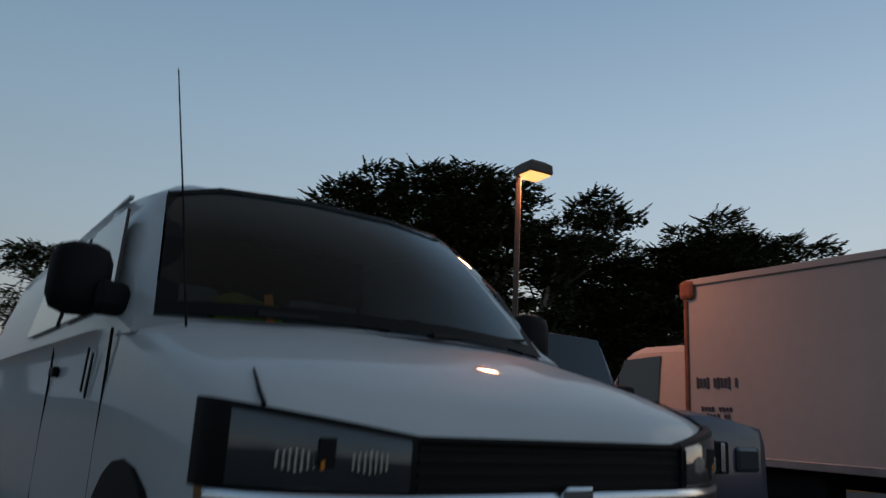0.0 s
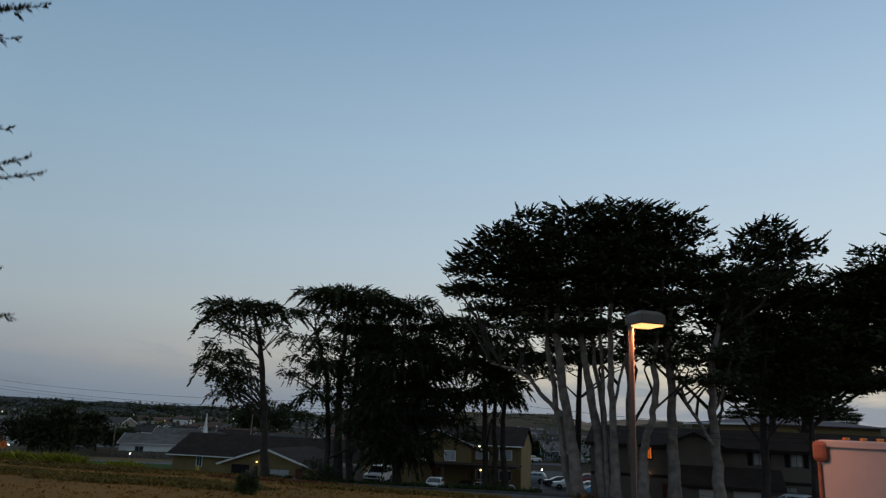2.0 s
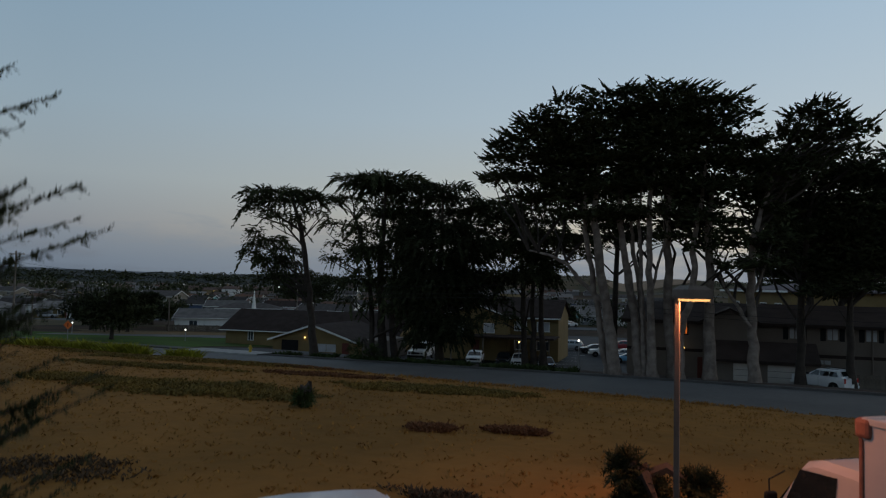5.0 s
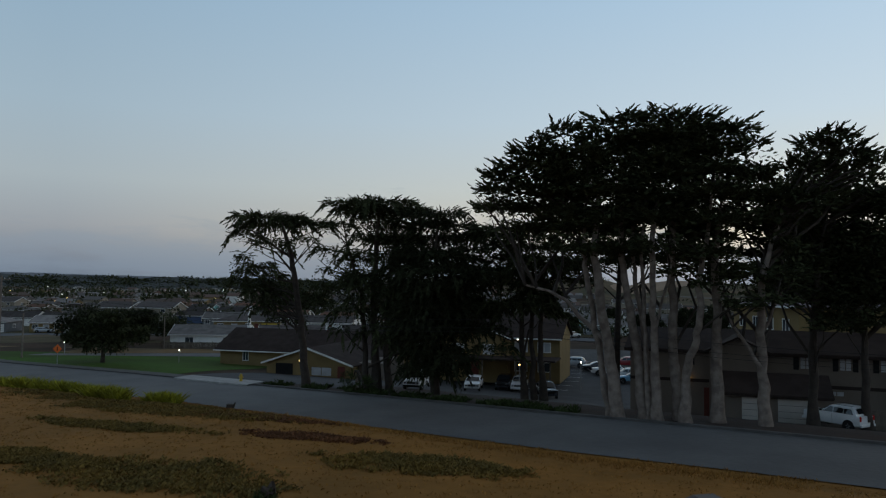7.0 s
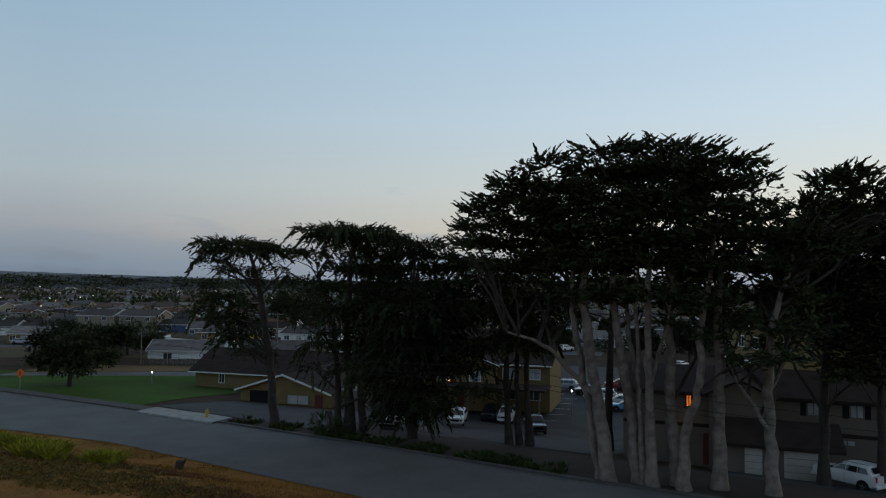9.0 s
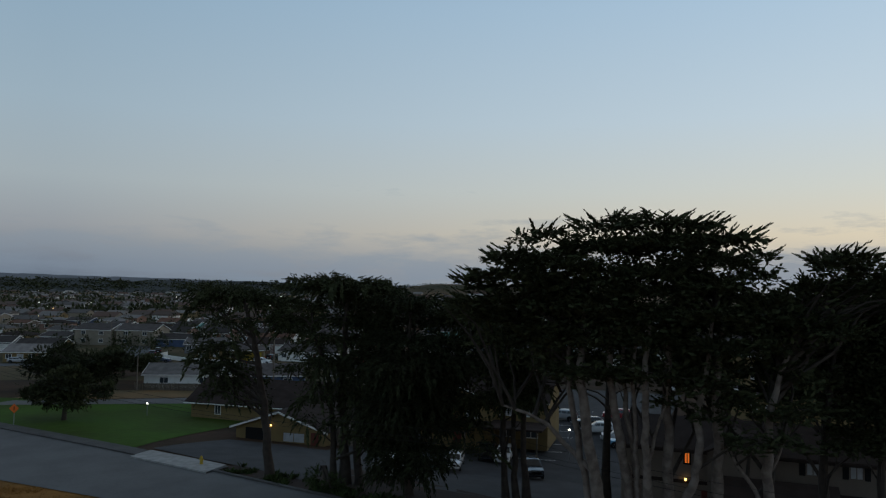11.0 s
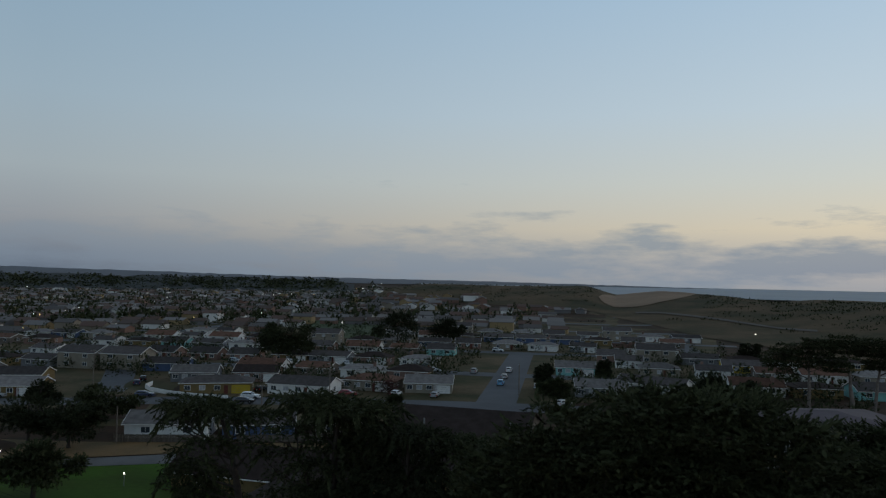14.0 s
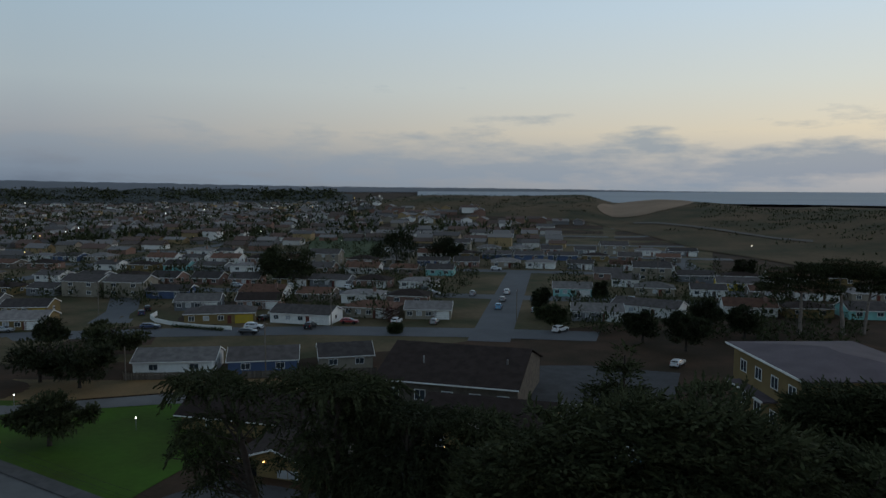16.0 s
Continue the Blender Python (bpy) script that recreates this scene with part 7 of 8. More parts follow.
def far_trees():
    """Dark woods between the far roofs: loose leaves in low humps."""
    rng = np.random.default_rng(9)
    out = []
    for _ in range(3900):
        deg, r = rng.uniform(-62, 12), 10 ** rng.uniform(2.25, 3.30)
        if deg > -22 and r > 560 or deg > -10 and r > 340:
            continue
        x, y = r * math.sin(radians(deg)), r * math.cos(radians(deg))
        if y < 185 or (abs(x + 42 + 0.123 * (y - 172)) < 14 and y < 310):
            continue
        z = float(land(x, y))
        big = rng.uniform(0.6, 1.0) * (1 if r < 500 else 1.9)
        n = 44 if r < 450 else 18
        d = rng.normal(0, 1, (n, 3))
        d /= np.linalg.norm(d, axis=1, keepdims=True)
        d[:, 2] = np.abs(d[:, 2])
        wide = rng.uniform(2.0, 4.0) * big * (1 if r < 700 else 2.2)
        pos = np.array([x, y, z]) + d * np.array([wide, wide, rng.uniform(3.0, 6.5) * big]) * rng.uniform(0.5, 1.0, (n, 1))
        out.append(spray_leaves(rng, pos, d + rng.normal(0, 0.5, (n, 3)), np.full(n, (1.0 if r < 450 else 1.9) * big), 5, 0.62))
    for _ in range(700):
        deg, r = rng.uniform(-66, -25), rng.uniform(1560, 1900)
        x, y = r * math.sin(radians(deg)), r * math.cos(radians(deg))
        z = -6.0 + (r - 1500) / 400 * 24.0
        d = rng.normal(0, 1, (20, 3))
        d /= np.linalg.norm(d, axis=1, keepdims=True)
        d[:, 2] = np.abs(d[:, 2])
        wide = rng.uniform(12, 30)
        pos = np.array([x, y, z - 2.0]) + d * np.array([wide, wide, rng.uniform(2, 9)]) * rng.uniform(0.5, 1.0, (20, 1))
        out.append(spray_leaves(rng, pos, d * np.array([1, 1, 0.3]) + rng.normal(0, 0.6, (20, 3)) * np.array([1, 1, 0.3]), np.full(20, 6.0), 5, 0.6))
    # low scrub on the dunes
    for _ in range(520):
        deg = rng.uniform(-22, 14)
        r = float(np.interp(deg, RIDGE_DEG, RIDGE_FAR)) * (1.0 - abs(rng.normal(0, 0.13)))
        if -5.5 < deg < 2.2 and r > 600:
            continue
        x, y = r * math.sin(radians(deg)), r * math.cos(radians(deg))
        d = rng.normal(0, 1, (10, 3))
        d /= np.linalg.norm(d, axis=1, keepdims=True)
        d[:, 2] = np.abs(d[:, 2])
        wide = rng.uniform(3, 9)
        pos = np.array([x, y, float(land(x, y))]) + d * np.array([wide * 1.6, wide, rng.uniform(0.6, 2.0)]) * rng.uniform(0.3, 1.0, (10, 1))
        out.append(spray_leaves(rng, pos, d + rng.normal(0, 0.6, (10, 3)), np.full(10, 1.5), 5, 0.6))
    ob = quads_mesh("far_woods", np.concatenate(out), M_LEAF)
    tagged(ob, "dark scattered trees between distant houses", "trees", kind="stuff")


far_trees()

# the single town trees that stand out
TOWN_TREES = [(-125, 236, 14.5, 14), (-111, 301, 17, 18), (-96, 319, 13, 13), (-76.5, 84.0, 7.2, 7.5), (-106, 111, 8.2, 11), (-96.5, 110, 7.8, 10), (-110, 133, 6.2, 12), (-127, 134, 7, 6), (-34, 208, 7, 4), (-27, 188, 6, 4), (8, 196, 9, 6.5), (16, 188, 8, 6), (-31.5, 199, 3.2, 3.4), (3, 172, 8, 7), (-6, 178, 7, 6), (-134, 239, 13, 11), (-20, 232, 6, 4), (26, 300, 8, 7), (-62, 170.5, 2.2, 2.6)]
for k, (x, y, h, w) in enumerate(TOWN_TREES):
    z, rt = float(land(x, y)), random.Random(900 + k)
    extra = [(x + rt.uniform(-0.6, 0.6) * w, y + rt.uniform(-0.4, 0.4) * w, z + h * rt.uniform(0.34, 0.92), w * rt.uniform(0.14, 0.26), w * rt.uniform(0.14, 0.26), h * rt.uniform(0.08, 0.15), 0.5) for _ in range(5)]
    tree("tree", "round dark evergreen tree in the town" if y > 110 else "dark evergreen tree beside the lawn", (x, y, z), [[(x, y, z, 0.28), (x + 0.1, y, z + h * 0.45, 0.18), (x, y, z + h * 0.8, 0.07)]],
         [(x, y, z + h * 0.66, w * 0.5, w * 0.5, h * 0.36), (x + w * 0.24, y, z + h * 0.45, w * 0.36, w * 0.36, h * 0.26), (x - w * 0.26, y - 0.4, z + h * 0.48, w * 0.36, w * 0.36, h * 0.28)] + extra, 200 + k, leaf=M_PINE if k % 3 else M_LEAF, bark=M_BARKD, spray_len=1.1 if h > 9 else 0.8, boughs=44, sprays=14, blades=6, width=0.45, fill=10.0, limbs=2, group="evergreens of the town", plan=False)
x, y = -68.5, 184.0
tree("bush", "round dark red bush beside a garage", (x, y, -5.4), [[(x, y, -5.4, 0.15), (x, y, -4.0, 0.1), (x, y, -2.7, 0.05)]], [(x, y, -3.3, 2.8, 2.6, 2.1)], 240, leaf=M_REDLEAF, spray_len=0.6, boughs=60, sprays=14, limbs=3, category="bush", plan=False)

g0 = float(land(34, 201))
tree("cypress_tree", "tall cypresses with bare pale trunks at the edge of the town", (30, 200, g0),
     [[(29, 199, g0, 0.5), (29.3, 199, g0 + 6, 0.36), (29.0, 199, g0 + 13, 0.15)], [(39, 202, g0, 0.55), (38.4, 202, g0 + 6, 0.4), (37.6, 202, g0 + 15, 0.15)], [(43.7, 204, g0, 0.45), (44.4, 204, g0 + 7, 0.32), (45.4, 204, g0 + 14, 0.12)]],
     [(22, 199, g0 + 11.5, 3.6, 3.5, 1.7), (24.5, 199, g0 + 14.0, 4.0, 3.5, 1.8), (28, 199, g0 + 12.0, 4.6, 3.5, 2.0), (31, 199, g0 + 15.0, 4.6, 3.5, 2.2), (37, 202, g0 + 15.5, 5.2, 4, 2.4), (43, 203, g0 + 15.0, 5.0, 4, 2.4), (49, 204, g0 + 14.0, 4.5, 4, 2.4), (35, 201, g0 + 11.0, 4.5, 4, 1.8), (45, 204, g0 + 11.5, 4.5, 4, 1.8), (24, 199, g0 + 8.5, 2.6, 2.5, 1.4, 0.6)], 260, blades=9, spray_len=1.8, plan=False, shelves=4.5, loose=3.0, rise=0.3)

# ---- sea, dunes and far hills ----
def wedge(name, deg0, deg1, rs, height, material, n=40):
    verts, faces = [], []
    degs = np.linspace(deg0, deg1, n + 1)
    for r in rs:
        for d in degs:
            x, y = r * math.sin(radians(d)), r * math.cos(radians(d))
            verts.append((x, y, height(d, r)))
    w = n + 1
    for j in range(len(rs) - 1):
        for k in range(n):
            faces.append((j * w + k, j * w + k + 1, (j + 1) * w + k + 1, (j + 1) * w + k))
    return raw(name, verts, faces, material, smooth=80)


M_SEA = mat("sea", (0.20, 0.235, 0.27), 0.55, vary=0.1, scale=0.003)
tagged(wedge("sea", -19, 75, [1400, 1700, 2400, 3400, 4900], lambda d, r: -1.0, M_SEA), "calm grey sea beyond the dunes", "sea", kind="structure")
HILL_DEG = [-75, -56, -48.5, -43, -37.8, -33, -29.7, -26, -23, -18, -10, 0, 8, 16, 40]
HILL_Z = [58, 54, 48, 41, 35, 28, 24, 21, 19, 16, 11, 2, -8, -8, -8]


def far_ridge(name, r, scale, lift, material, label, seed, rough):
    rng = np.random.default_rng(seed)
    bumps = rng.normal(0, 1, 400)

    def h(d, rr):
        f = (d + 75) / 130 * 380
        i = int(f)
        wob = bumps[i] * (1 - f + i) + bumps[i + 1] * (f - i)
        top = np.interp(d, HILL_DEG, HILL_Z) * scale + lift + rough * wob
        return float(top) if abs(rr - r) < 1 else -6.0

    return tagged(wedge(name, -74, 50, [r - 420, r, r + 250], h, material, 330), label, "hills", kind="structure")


# their haze is only the glow of the material
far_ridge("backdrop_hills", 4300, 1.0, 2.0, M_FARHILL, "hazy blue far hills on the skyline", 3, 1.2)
M_WOODRIDGE = mat("wooded_ridge", (0.028, 0.034, 0.034), 1.0, vary=0.2, scale=0.03)
r2 = wedge("backdrop_ridge", -74, -24, [1500, 1900, 2150], lambda d, r: (float(np.interp(d, [-74, -50, -40, -32, -26, -24], [22, 21, 19, 18, 15, 8])) + 2.0 * math.sin(d * 1.1) + 2.5 * noise.noise((d * 0.9, 3.0, 1.0))) if abs(r - 1900) < 1 else -6.0, M_WOODRIDGE, 420)
tagged(r2, "dark wooded ridge beyond the town", "hills", kind="structure")


def drape_polar(name, deg0, deg1, r0, r1, material, label, lift=0.3, n=30, m=6, taper=False):
    verts, faces = [], []
    for k in range(n + 1):
        d = deg0 + (deg1 - deg0) * k / n
        f = math.sin(math.pi * k / n) ** 0.5 if taper else 1.0
        a, b = r0(d), r1(d)
        mid = (a + b) / 2
        for j in range(m + 1):
            r = mid + (a - mid + (b - a) * j / m) * f
            x, y = r * math.sin(radians(d)), r * math.cos(radians(d))
            verts.append((x, y, float(land(x, y)) + lift))
    w = m + 1
    for k in range(n):
        for j in range(m):
            faces.append((k * w + j, (k + 1) * w + j, (k + 1) * w + j + 1, k * w + j + 1))
    return tagged(raw(name, verts, faces, material, smooth=80), label, "ground", kind="structure")


drape_polar("dune_scrub", -27, 40, lambda d: np.interp(d, [-27, -14, -6, 2, 10, 40], [800, 690, 640, 430, 350, 300]), lambda d: np.interp(d, [-27, 10, 40], [1080, 900, 800]), M_DUNE, "scrub-covered brown dunes", 0.35, 90, 30)
drape_polar("sand_slope", -5.2, 1.8, lambda d: 690 + 8 * d, lambda d: 850, M_SAND, "bare tan sand slope on a dune", 0.9, 30, 14, True)
M_FARROAD = mat("far_highway", (0.105, 0.090, 0.075), 0.9, vary=0.2, scale=0.05)
drape_polar("highway", -2.5, 9.5, lambda d: np.interp(d, [-9.5, 9.5], [700, 470]), lambda d: np.interp(d, [-9.5, 9.5], [712, 479]), M_FARROAD, "distant highway along the dunes", 0.8, 30, 2)
M_GREENFIELD = mat("far_green_field", (0.05, 0.075, 0.028), 0.95, vary=0.3, scale=0.03)
drape_polar("green_field", -27, -21.5, lambda d: 370, lambda d: 540, M_GREENFIELD, "green open field in the town", 0.3, 12, 6)
drape_polar("town_ground", -64, 3, lambda d: np.interp(d, [-64, -30, -18, 3], [190, 155, 165, 215]), lambda d: np.interp(d, [-64, -24, -8, 3], [2000, 1800, 700, 420]), M_TOWNGROUND, "dark ground between the houses", 0.03, 60, 40)

# ---- poles, wires, signs, fence ----
def utility_pole(x, y, h, label, arms=1, lean=0.0, lamp=False):
    z = float(land(x, y))
    p = thing("utility_pole", label, "pole", pose(x, y, z, 0, lean, TOWN_TURN), "wooden poles")
    part("shaft", cyl(bmesh.new(), (0, 0, -0.3), (0, 0, h), 0.15, 0.10, 10), M_POLEWOOD, p)
    for k in range(arms):
        arm = part("crossarm", boxm(0, 0.1, h - 0.4 - 0.9 * k, 2.2, 0.1, 0.12, 0.01), M_POLEWOOD, p)
        for dx in (-0.95, -0.35, 0.35, 0.95):
            part("insulator", cyl(bmesh.new(), (dx, 0.1, h - 0.34 - 0.9 * k), (dx, 0.1, h - 0.18 - 0.9 * k), 0.05, 0.03, 6), M_STEEL, arm)
    if lamp:
        part("lamp_arm", boxm(0, -0.8, h - 0.2, 0.06, 1.7, 0.06, 0.01), M_STEEL, p)
        part("lamp_head", boxm(0, -1.6, h - 0.22, 0.2, 0.5, 0.12, 0.03), M_STEEL, p)
    return p


for x, y, h, lab, arms, lamp in ((*site(-76.3, 70.2)[:2], 6.8, "short pale wooden pole beside the road", 0, False), (*site(-59.6, 53.2)[:2], 11.6, "tall wooden utility pole with crossarm", 1, False), (-92.6, 116.6, 6.2, "wooden pole beside the fence", 0, False),
                                 (-70.8, 127.2, 10.0, "wooden utility pole behind the bungalows", 1, False), (-147, 170, 9.4, "wooden utility pole in the town", 1, False), (-79.3, 172.0, 8.8, "wooden utility pole in the town", 0, True),
                                 (-38, 195.5, 8.2, "wooden utility pole at the street corner", 0, True), (-4, 268, 10, "wooden utility pole in the town", 1, False), (-186, 310, 11, "wooden utility pole in the town", 1, True), (-240, 372, 11, "wooden utility pole in the town", 1, True),
                                 (51, 38.5, 8.6, "wooden utility pole beside the road", 1, False), (-162, 236, 10, "wooden utility pole in the town", 1, False), (-74, 286, 10, "wooden utility pole in the town", 1, False)):
    utility_pole(x, y, h, lab, arms, lamp=lamp)


def wire(p0, p1, sag, r=0.012):
    pts = []
    for k in range(15):
        f = k / 14
        q = Vector(p0).lerp(Vector(p1), f)
        q.z -= sag * 4 * f * (1 - f)
        pts.append(q)
    bm = tube(bmesh.new(), pts, [r] * 15, 5)
    return tagged(part("overhead_wire", bm, M_WIRE), "thin black overhead wire beside the road", "wire", "overhead wires")


for dz in (0.0, -0.5, -0.75):
    wire(site(-59.6, 53.2, 7.2 + dz), site(-8.0, 43.6, 5.2 + dz), 1.1)
    wire(site(-8.0, 43.6, 5.2 + dz), (51, 38.5, 7.6 + dz), 2.4)


def diamond_sign():
    sx, sy = -78.6, 78.2
    z = float(land(sx, sy)) + 0.15
    s = thing("road_sign", "orange diamond warning sign on a post", "road sign", pose(sx, sy, z, 0, 0, 20) @ Matrix.Scale(1.15, 4))
    part("post", boxm(0, 0, 0.9, 0.07, 0.05, 1.9, 0.005), M_STEEL, s)
    plate = part("sign_plate", boxm(0, -0.05, 1.75, 0.75, 0.02, 0.75, 0.005, Matrix.Translation((0, 0, 1.75)) @ Matrix.Rotation(radians(45), 4, "Y") @ Matrix.Translation((0, 0, -1.75))), M_ORANGE, s)
    part("sign_mark", boxm(0, -0.066, 1.75, 0.09, 0.008, 0.42), M_BLACK, plate)


diamond_sign()


def hydrant():
    hx = -42.0
    hy = float(far_edge(hx)) + 0.9
    z = float(land(hx, hy)) + 0.17
    h = thing("fire_hydrant", "yellow fire hydrant on the kerb", "hydrant", pose(hx, hy, z))
    part("barrel", cyl(bmesh.new(), (0, 0, 0), (0, 0, 0.62), 0.15, 0.13, 12), M_HYDRANT, h)
    part("bonnet", cyl(bmesh.new(), (0, 0, 0.62), (0, 0, 0.80), 0.16, 0.05, 12), M_HYDRANT, h)
    for s in (1, -1):
        part("nozzle", cyl(bmesh.new(), (s * 0.12, 0, 0.45), (s * 0.26, 0, 0.45), 0.06, seg=8), M_HYDRANT, h)
    part("flange", cyl(bmesh.new(), (0, 0, 0.0), (0, 0, 0.06), 0.2, seg=12), M_HYDRANT, h)


hydrant()


def post_lamp(x, y, h, material, label):
    z = float(land(x, y))
    p = thing("post_lamp", label, "lamp", pose(x, y, z), "small lamps in the town")
    part("post", cyl(bmesh.new(), (0, 0, -0.1), (0, 0, h), 0.05, seg=8), M_STEEL, p)
    part("lamp_head", cyl(bmesh.new(), (0, 0, h), (0, 0, h + 0.2), 0.11, 0.07, 8), material, p)


for x, y, h, m in ((-71.5, 94, 1.7, M_BULB), (-97, 97.5, 1.8, M_BULB), (-30.5, 77, 2.8, M_BULB), (-17.6, 87, 3.2, M_WARM), (-11, 92, 3.4, M_BULB)):
    post_lamp(x, y, h, m, "lit lamp on a thin post beside the lawn" if x < -40 else "lit lamp on a thin post by the car park")


def fence_run(x0, y0, x1, y1, h=1.35, label="weathered board fence behind the lawn"):
    ln = math.hypot(x1 - x0, y1 - y0)
    turn = math.degrees(math.atan2(y1 - y0, x1 - x0))
    z = float(land((x0 + x1) / 2, (y0 + y1) / 2))
    f = thing("fence", label, "fence", pose(x0, y0, z, 0, 0, turn))
    bm = boxm(0.1, 0, h / 2 - 0.1, 0.21, 0.03, h)
    first_board = part("board", bm, M_WOOD, f)
    n = int(ln / 0.23)
    for k in range(1, n):
        b = new("board", first_board.data)
        b.parent = f
        b.location = (0.23 * k, 0.008 * (k % 2), 0.02 * ((k * 7) % 5))
    for k in range(int(ln / 2.4) + 1):
        part("fence_post", boxm(2.4 * k, 0.07, h / 2, 0.1, 0.1, h + 0.15), M_WOOD, f)
    for zz in (0.35, h - 0.35):
        part("rail", boxm(ln / 2, 0.05, zz, ln, 0.05, 0.1), M_WOOD, f)


fence_run(-93.5, 117.0, -74.5, 124.4)
fence_run(-74.0, 124.6, -52.0, 134.6)
fence_run(13.0, 60.4, 27.5, 58.6, 1.8, "wooden yard fence beside the garages")


def low_wall():
    w = thing("garden_wall", "curved white garden wall with a clipped hedge", "wall", pose(0, 0, -5.4))
    pts = [(-131.5, 174.0), (-129.6, 169.0), (-125, 165.2), (-118, 162.6), (-109, 161.4), (-100.6, 161.8)]
    for (x0, y0), (x1, y1) in zip(pts, pts[1:]):
        ln = math.hypot(x1 - x0, y1 - y0)
        m = pose((x0 + x1) / 2, (y0 + y1) / 2, 0.45, 0, 0, math.degrees(math.atan2(y1 - y0, x1 - x0)))
        part("wall_length", boxm(0, 0, 0, ln + 0.05, 0.2, 1.1, 0.02, m), M_WHITE, w)


low_wall()
rng_h = np.random.default_rng(77)
hp = np.stack([rng_h.uniform(-117, -102, 700), np.zeros(700), rng_h.uniform(-5.3, -4.85, 700)], 1)
hp[:, 1] = np.interp(hp[:, 0], [-117, -102], [161.0, 160.4]) + rng_h.uniform(-0.5, 0.5, 700)
tagged(quads_mesh("hedge", spray_leaves(rng_h, hp, rng_h.normal(0, 1, (700, 3)), np.full(700, 0.5), 6, 0.25), M_SHRUB), "clipped dark hedge before a white wall", "hedge", kind="stuff")

# ---- parked cars ----
PAINTS = [mat("white_car_paint", (0.62, 0.63, 0.64), 0.3, vary=0.05, coat=0.5), mat("silver_car_paint", (0.34, 0.36, 0.38), 0.3, metal=0.3, vary=0.05, coat=0.5), mat("black_car_paint", (0.015, 0.015, 0.018), 0.25, vary=0.1, coat=0.6),
          mat("red_car_paint", (0.26, 0.02, 0.025), 0.3, vary=0.1, coat=0.5), mat("pale_blue_car_paint", (0.15, 0.36, 0.55), 0.3, vary=0.1, coat=0.5), mat("dark_blue_car_paint", (0.03, 0.045, 0.10), 0.3, vary=0.1, coat=0.5)]
PNAMES = ["white", "silver", "black", "red", "pale blue", "dark blue"]
CAR_KIND = {}


def car(x, y, heading, paint, tall, where, lift=0.07):
    z = float(land(x, y)) + lift
    m = pose(x, y, z, 0, 0, heading)
    lab = "%s %s %s" % (PNAMES[paint], "estate car" if tall else "saloon car", where)
    if (paint, tall) in CAR_KIND:
        ob = copy_thing(CAR_KIND[(paint, tall)], m)
        ob["label"] = lab
    else:
        ob = suv("car", lab, m, PAINTS[paint], 4.5, 0.88, 1.66 if tall else 1.42, False, False, "parked cars", False, hood=1.03 if tall else None)
        CAR_KIND[(paint, tall)] = ob
    return ob


suv("suv", "white estate car parked at the garages", pose(9.85, 61.38, float(land(10.8, 59.4)) + 0.05, 0, 0, 137), PAINTS[0], 4.3, 0.90, 1.68, False, False, "parked cars", True, hood=1.06)
suv("suv", "white estate car facing the road", pose(-23.7, 66.6, float(land(-23.7, 68)) + 0.07, 0, 0, -86), PAINTS[0], 4.4, 0.90, 1.72, True, True, "parked cars", True)
for x, y, hd, p, tall in ((-18.0, 117.5, 178, 1, True), (-13.6, 113.0, 200, 2, False), (-11.6, 108.6, 192, 0, True), (-8.6, 104.2, 188, 0, True), (-7.6, 101.0, 190, 4, False), (-10.0, 121.0, 185, 3, True), (-20.6, 76.8, -80, 0, False), (-17.6, 86.0, -84, 0, True), (-12.6, 79.6, -70, 2, True), (-19.6, 86.5, -84, 2, True)):
    car(x, y, hd, p, tall, "in the church car park")
for x, y, hd, p, tall in ((-138, 176, 128, 5, False), (-141, 182, 128, 2, True), (-94, 165, 14, 0, True), (-92, 159.5, 14, 2, False), (-84, 172, 95, 2, True), (-75, 178.5, 8, 3, False), (-66, 184, 92, 0, True), (-57, 187, 95, 1, False), (-46.6, 214, 96, 4, True), (-48.6, 228, 96, 1, False), (-50.4, 243, 96, 0, True),
                          (-36, 212, 96, 0, False), (-38, 230, 96, 2, True), (-24, 186, 60, 0, True), (-118, 158, 24, 5, False), (-150, 146, 24, 1, False), (-100, 178, 90, 2, False), (14, 224, 10, 0, True), (-8, 236, 0, 4, True), (-120, 232, 6, 0, False), (-140, 229, 6, 1, True), (-100, 234, 6, 0, True), (-80, 236, 186, 2, True), (-175, 228, 6, 0, True),
                          (-200, 222, 6, 1, True), (2, 160, 70, 0, False), (-230, 220, 6, 2, False), (-104, 300, 6, 0, True), (-150, 296, 6, 1, False), (-170, 294, 186, 0, True), (-66, 304, 6, 0, True), (-70, 232, 6, 0, False), (-60, 236, 96, 1, True)):
    car(x, y, hd, p, tall, "parked in the town", 0.12)


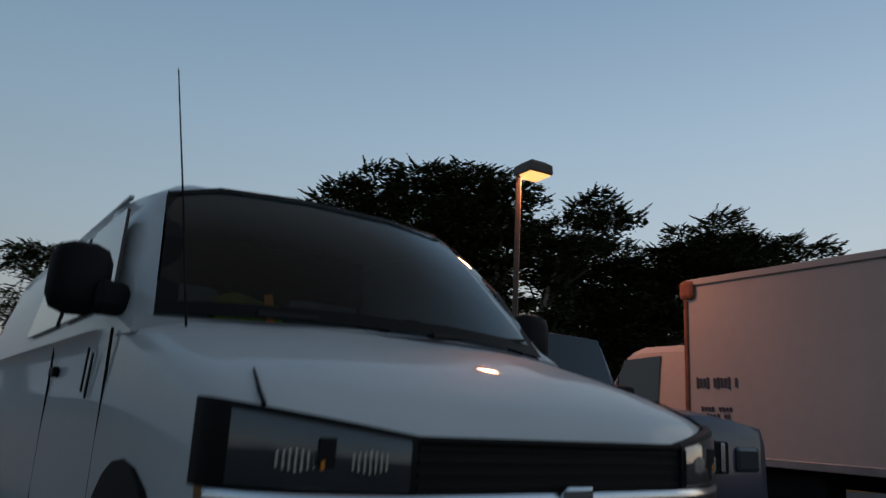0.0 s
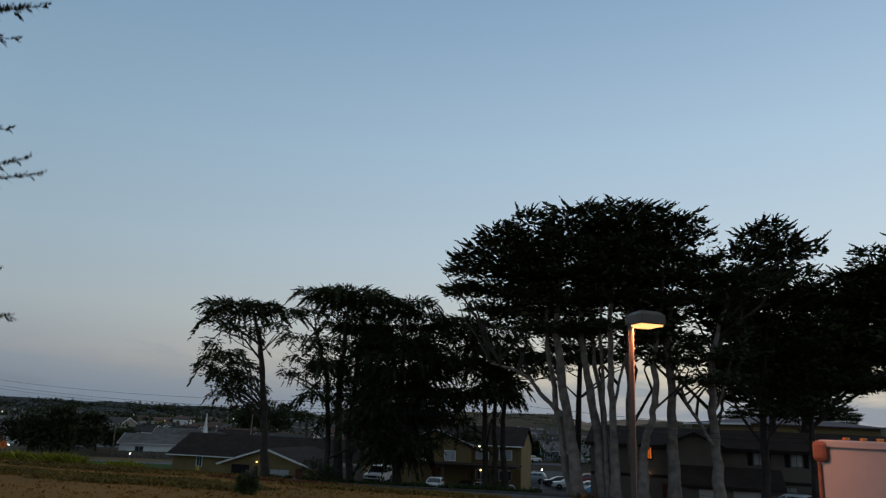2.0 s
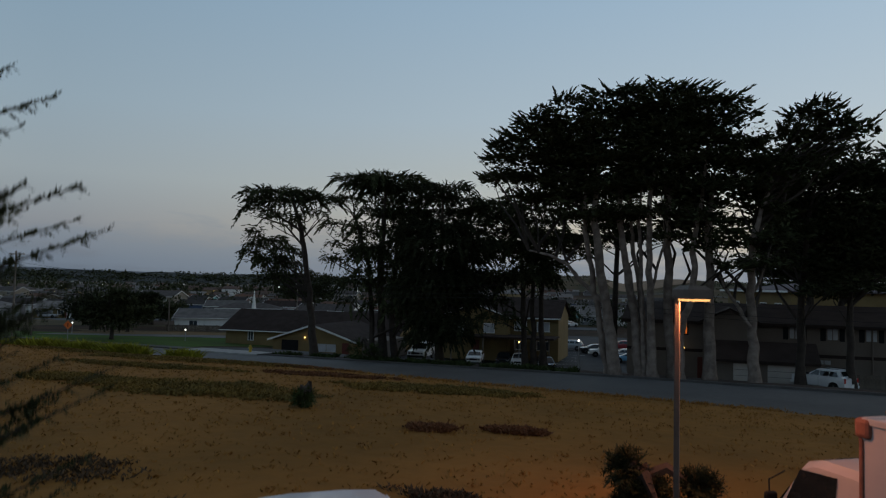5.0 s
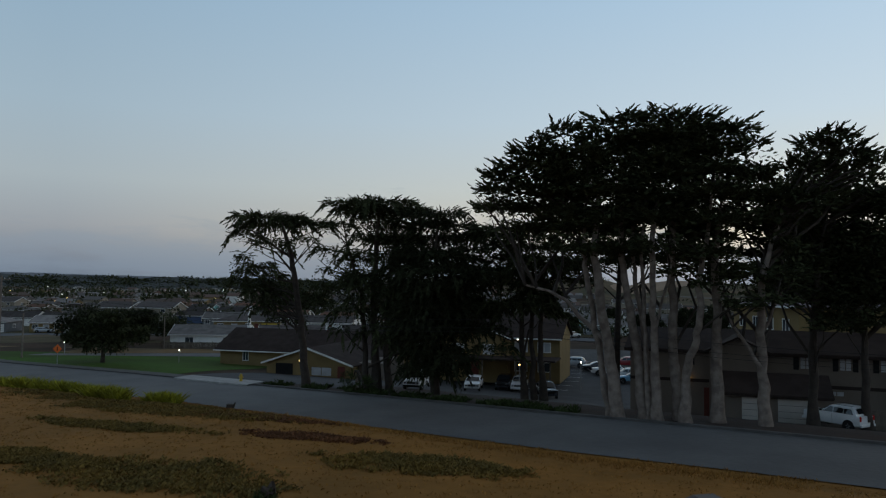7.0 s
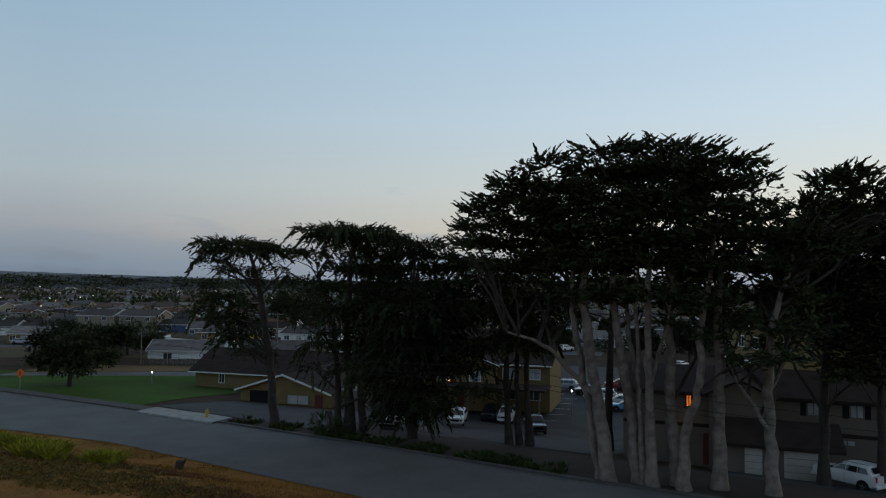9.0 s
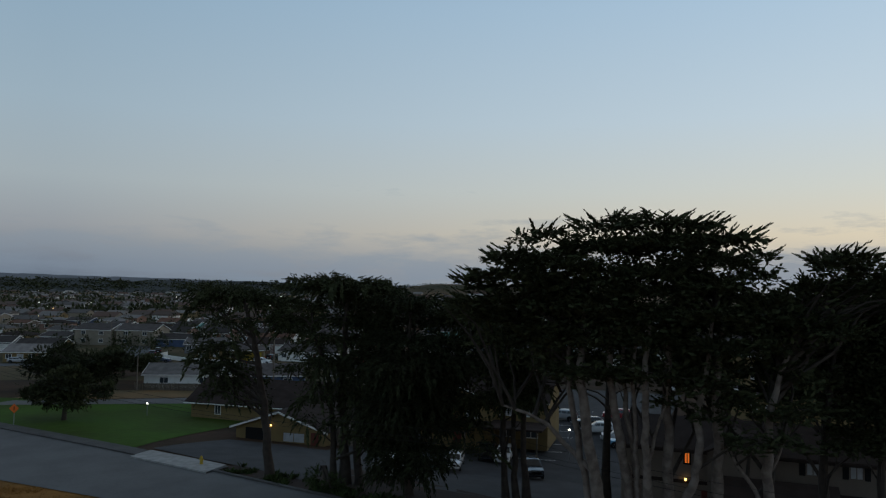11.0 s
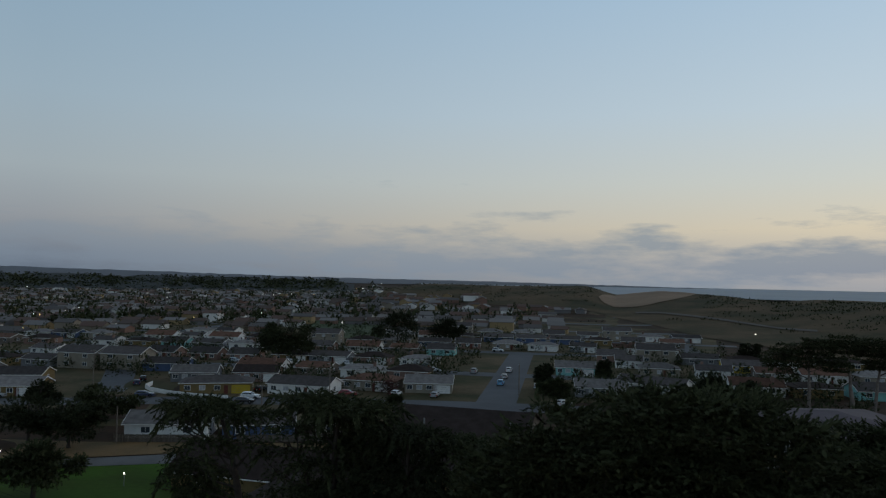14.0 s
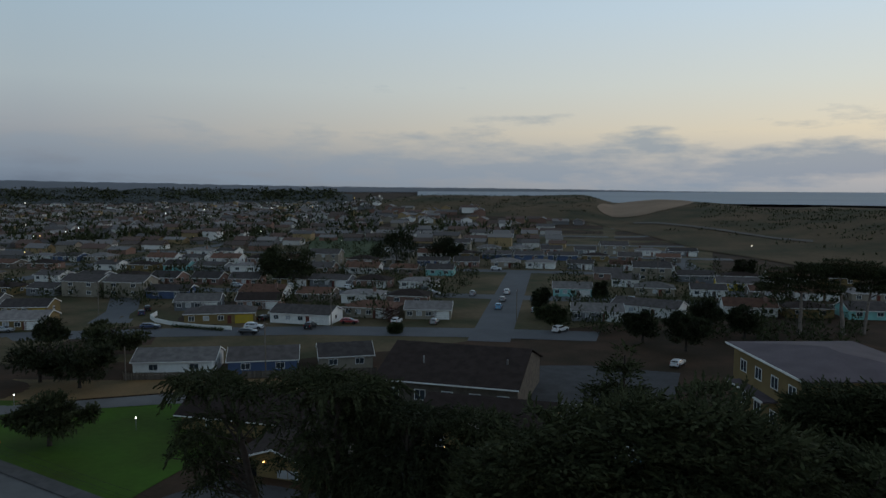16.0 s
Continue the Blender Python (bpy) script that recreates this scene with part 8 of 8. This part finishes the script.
# ---- lamps of the far town ----
def far_lamps():
    rng = np.random.default_rng(12)
    for nm, material, n, lab in (("far_white_lamps", M_BULB, 22, "tiny white street lamps of the distant town"), ("far_warm_lamps", M_WARM, 14, "tiny warm street lamps of the distant town")):
        bm = bmesh.new()
        for _ in range(n):
            deg, r = rng.uniform(-52, -20), 10 ** rng.uniform(2.6, 3.3)
            x, y = r * math.sin(radians(deg)), r * math.cos(radians(deg))
            s = 0.00035 * r + 0.05
            bmesh.ops.create_icosphere(bm, subdivisions=1, radius=s, matrix=Matrix.Translation((x, y, float(land(x, y)) + rng.uniform(4.5, 8.0))))
        for deg, r in ((-27.6, 1250), (-27.3, 1252), (-27.0, 1256), (-28.2, 1240), (5.6, 442)):
            x, y = r * math.sin(radians(deg)), r * math.cos(radians(deg))
            bmesh.ops.create_icosphere(bm, subdivisions=1, radius=0.0006 * r, matrix=Matrix.Translation((x, y, float(land(x, y)) + 2.0)))
        tagged(part(nm, bm, material), lab, "lamps", kind="stuff")


far_lamps()


# ---- the dry field ----
def tufts(name, label, spots, height, material, blades=5, seed=1, lean=0.45, wide=0.05):
    rng = np.random.default_rng(seed)
    spots = np.asarray(spots, float)
    n = len(spots)
    base = np.stack([spots[:, 0], spots[:, 1], land(spots[:, 0], spots[:, 1])], 1)
    base = np.repeat(base, blades, 0) + rng.normal(0, 0.10, (n * blades, 3)) * np.array([1, 1, 0])
    h = np.repeat(height * rng.uniform(0.5, 1.25, n), blades) * rng.uniform(0.6, 1.1, n * blades)
    way = rng.normal(0, lean, (n * blades, 3))
    way[:, 2] = 1
    ang = rng.uniform(0, math.pi, n * blades)
    side = np.stack([np.cos(ang), np.sin(ang), 0 * ang], 1) * (wide * (0.6 + h / height * 0.4))[:, None]
    mid, tip = base + way * (h * 0.5)[:, None], base + way * h[:, None]
    q = np.stack([base - side * 0.5, mid - side, tip, mid + side], 1)
    return tagged(quads_mesh(name, q, material), label, "grass", kind="stuff")


def scatter(seed, n, x0, x1, y0, y1, keep=lambda x, y: True):
    rng = np.random.default_rng(seed)
    out = []
    while len(out) < n:
        x, y = rng.uniform(x0, x1), rng.uniform(y0, y1)
        if float(lot_edge(x)) + 0.3 < y < float(near_edge(x)) - 0.1 and keep(x, y):
            out.append((x, y))
    return out


def blob(cx, cy, rx, ry):
    def inside(x, y):
        d = ((x - cx) / rx) ** 2 + ((y - cy) / ry) ** 2
        return d < 0.30 + 0.9 * (noise.noise((x * 0.5, y * 0.5, cx)) + 0.5) + 1.1 * noise.noise((x * 4.3, y * 4.3, cy))

    return inside


tufts("dry_grass", "short dry brown grass over the field", scatter(61, 20000, -66, 26, -4, 57), 0.08, M_DRY, 4, 61, 0.8, 0.03)
tufts("tall_dry_grass", "taller straw-coloured grass along the road edge", scatter(62, 5000, -66, 26, 30, 57, lambda x, y: float(near_edge(x)) - y < 8 and noise.noise((x * 0.2, y * 0.2, 2)) > -0.1), 0.17, M_DRY, 5, 62, 0.6, 0.022)
tufts("green_weeds", "dull green weeds in loose patches", [p for s, b in enumerate(((-15.8, 21.8, 4.0, 1.9), (-8.6, 27.2, 3.8, 1.5), (-27, 36.5, 7.0, 2.0), (-35, 40.5, 8, 2.8), (-22, 22, 2.5, 1.0), (-25, 30, 4, 1.0))) for p in scatter(70 + s, 1700, b[0] - 9, b[0] + 9, b[1] - 6, b[1] + 6, blob(b[0], b[1], b[2] * 1.2, b[3] * 1.2))], 0.13, M_GREENGRASS, 5, 63, 0.8)
tufts("rusty_weeds", "rust-brown weeds in low patches", [p for s, b in enumerate(((-5.3, 17.4, 0.8, 0.35), (-3.1, 18.0, 0.7, 0.3), (-21.0, 36.5, 4.0, 1.5), (-15.2, 31.5, 3.4, 1.1), (-25.5, 41.5, 3.0, 1.2))) for p in scatter(80 + s, 800, b[0] - 6, b[0] + 6, b[1] - 4, b[1] + 4, blob(*b))], 0.11, M_RUST, 5, 64, 0.8)
M_DEADWEED = mat("dead_brown_weed", (0.085, 0.056, 0.033), 0.95, vary=0.4, scale=1.0, random_hue=0.4, island=True)
tufts("dead_weeds", "dark dead weeds on the bank beside the lot", [p for s, b in enumerate(((-8.6, 7.4, 1.6, 1.0), (-6.6, 8.6, 1.2, 0.7), (-10.8, 10.4, 2.0, 0.8), (-3.4, 11.4, 1.0, 0.5))) for p in scatter(120 + s, 220, b[0] - 4, b[0] + 4, b[1] - 3, b[1] + 3, blob(*b))], 0.11, M_DEADWEED, 5, 67, 0.8, 0.03)
tufts("mustard_weeds", "yellow flowering weeds along the road edge", [p for s, b in enumerate(((-44.5, 43.6, 2.6, 1.1), (-38.5, 43.9, 1.3, 0.9), (-32.3, 42.4, 1.2, 0.8), (-50, 45.2, 2.6, 1.1), (-41.5, 43.4, 1.8, 0.8), (-36, 41.0, 1.5, 0.6))) for p in scatter(90 + s, 330, b[0] - 3, b[0] + 3, b[1] - 2, b[1] + 2, blob(*b))], 0.72, M_MUSTARD, 6, 65, 0.6, 0.06)
rng_v = np.random.default_rng(131)
vsx = rng_v.uniform(-38, -6, 900)
vsy = far_edge(vsx) + 0.7 + 2.6 * rng_v.random(900) ** 1.5
keep = [noise.noise((x * 0.45, y * 0.45, 3.0)) > -0.12 for x, y in zip(vsx, vsy)]
tufts("verge_shrubs", "low dark shrubs along the far verge", np.stack([vsx, vsy], 1)[keep], 0.42, M_SHRUB, 9, 132, 0.7, 0.07)
bz = float(land(-10.2, 19.2))
tree("bush", "small dark green bush in the dry field", (-10.2, 19.2, bz), [[(-10.2, 19.2, bz - 0.1, 0.06), (-10.2, 19.2, bz + 0.2, 0.03), (-10.1, 19.2, bz + 0.5, 0.02)]], [(-10.2, 19.2, bz + 0.28, 0.36, 0.34, 0.32)], 66, leaf=M_SHRUB, spray_len=0.22, boughs=46, sprays=7, limbs=2, category="bush", plan=False)
st = thing("tree_stump", "dark weathered stump in the grass", "stump", pose(-29.3, 45.4, float(land(-29.3, 45.4))))
part("stump_wood", cyl(bmesh.new(), (0, 0, -0.1), (0.04, 0, 0.62), 0.30, 0.22, 11), M_BARKD, st)
part("broken_stub", cyl(bmesh.new(), (0.2, 0.05, 0.3), (0.42, 0.1, 0.75), 0.1, 0.05, 7), M_BARKD, st)
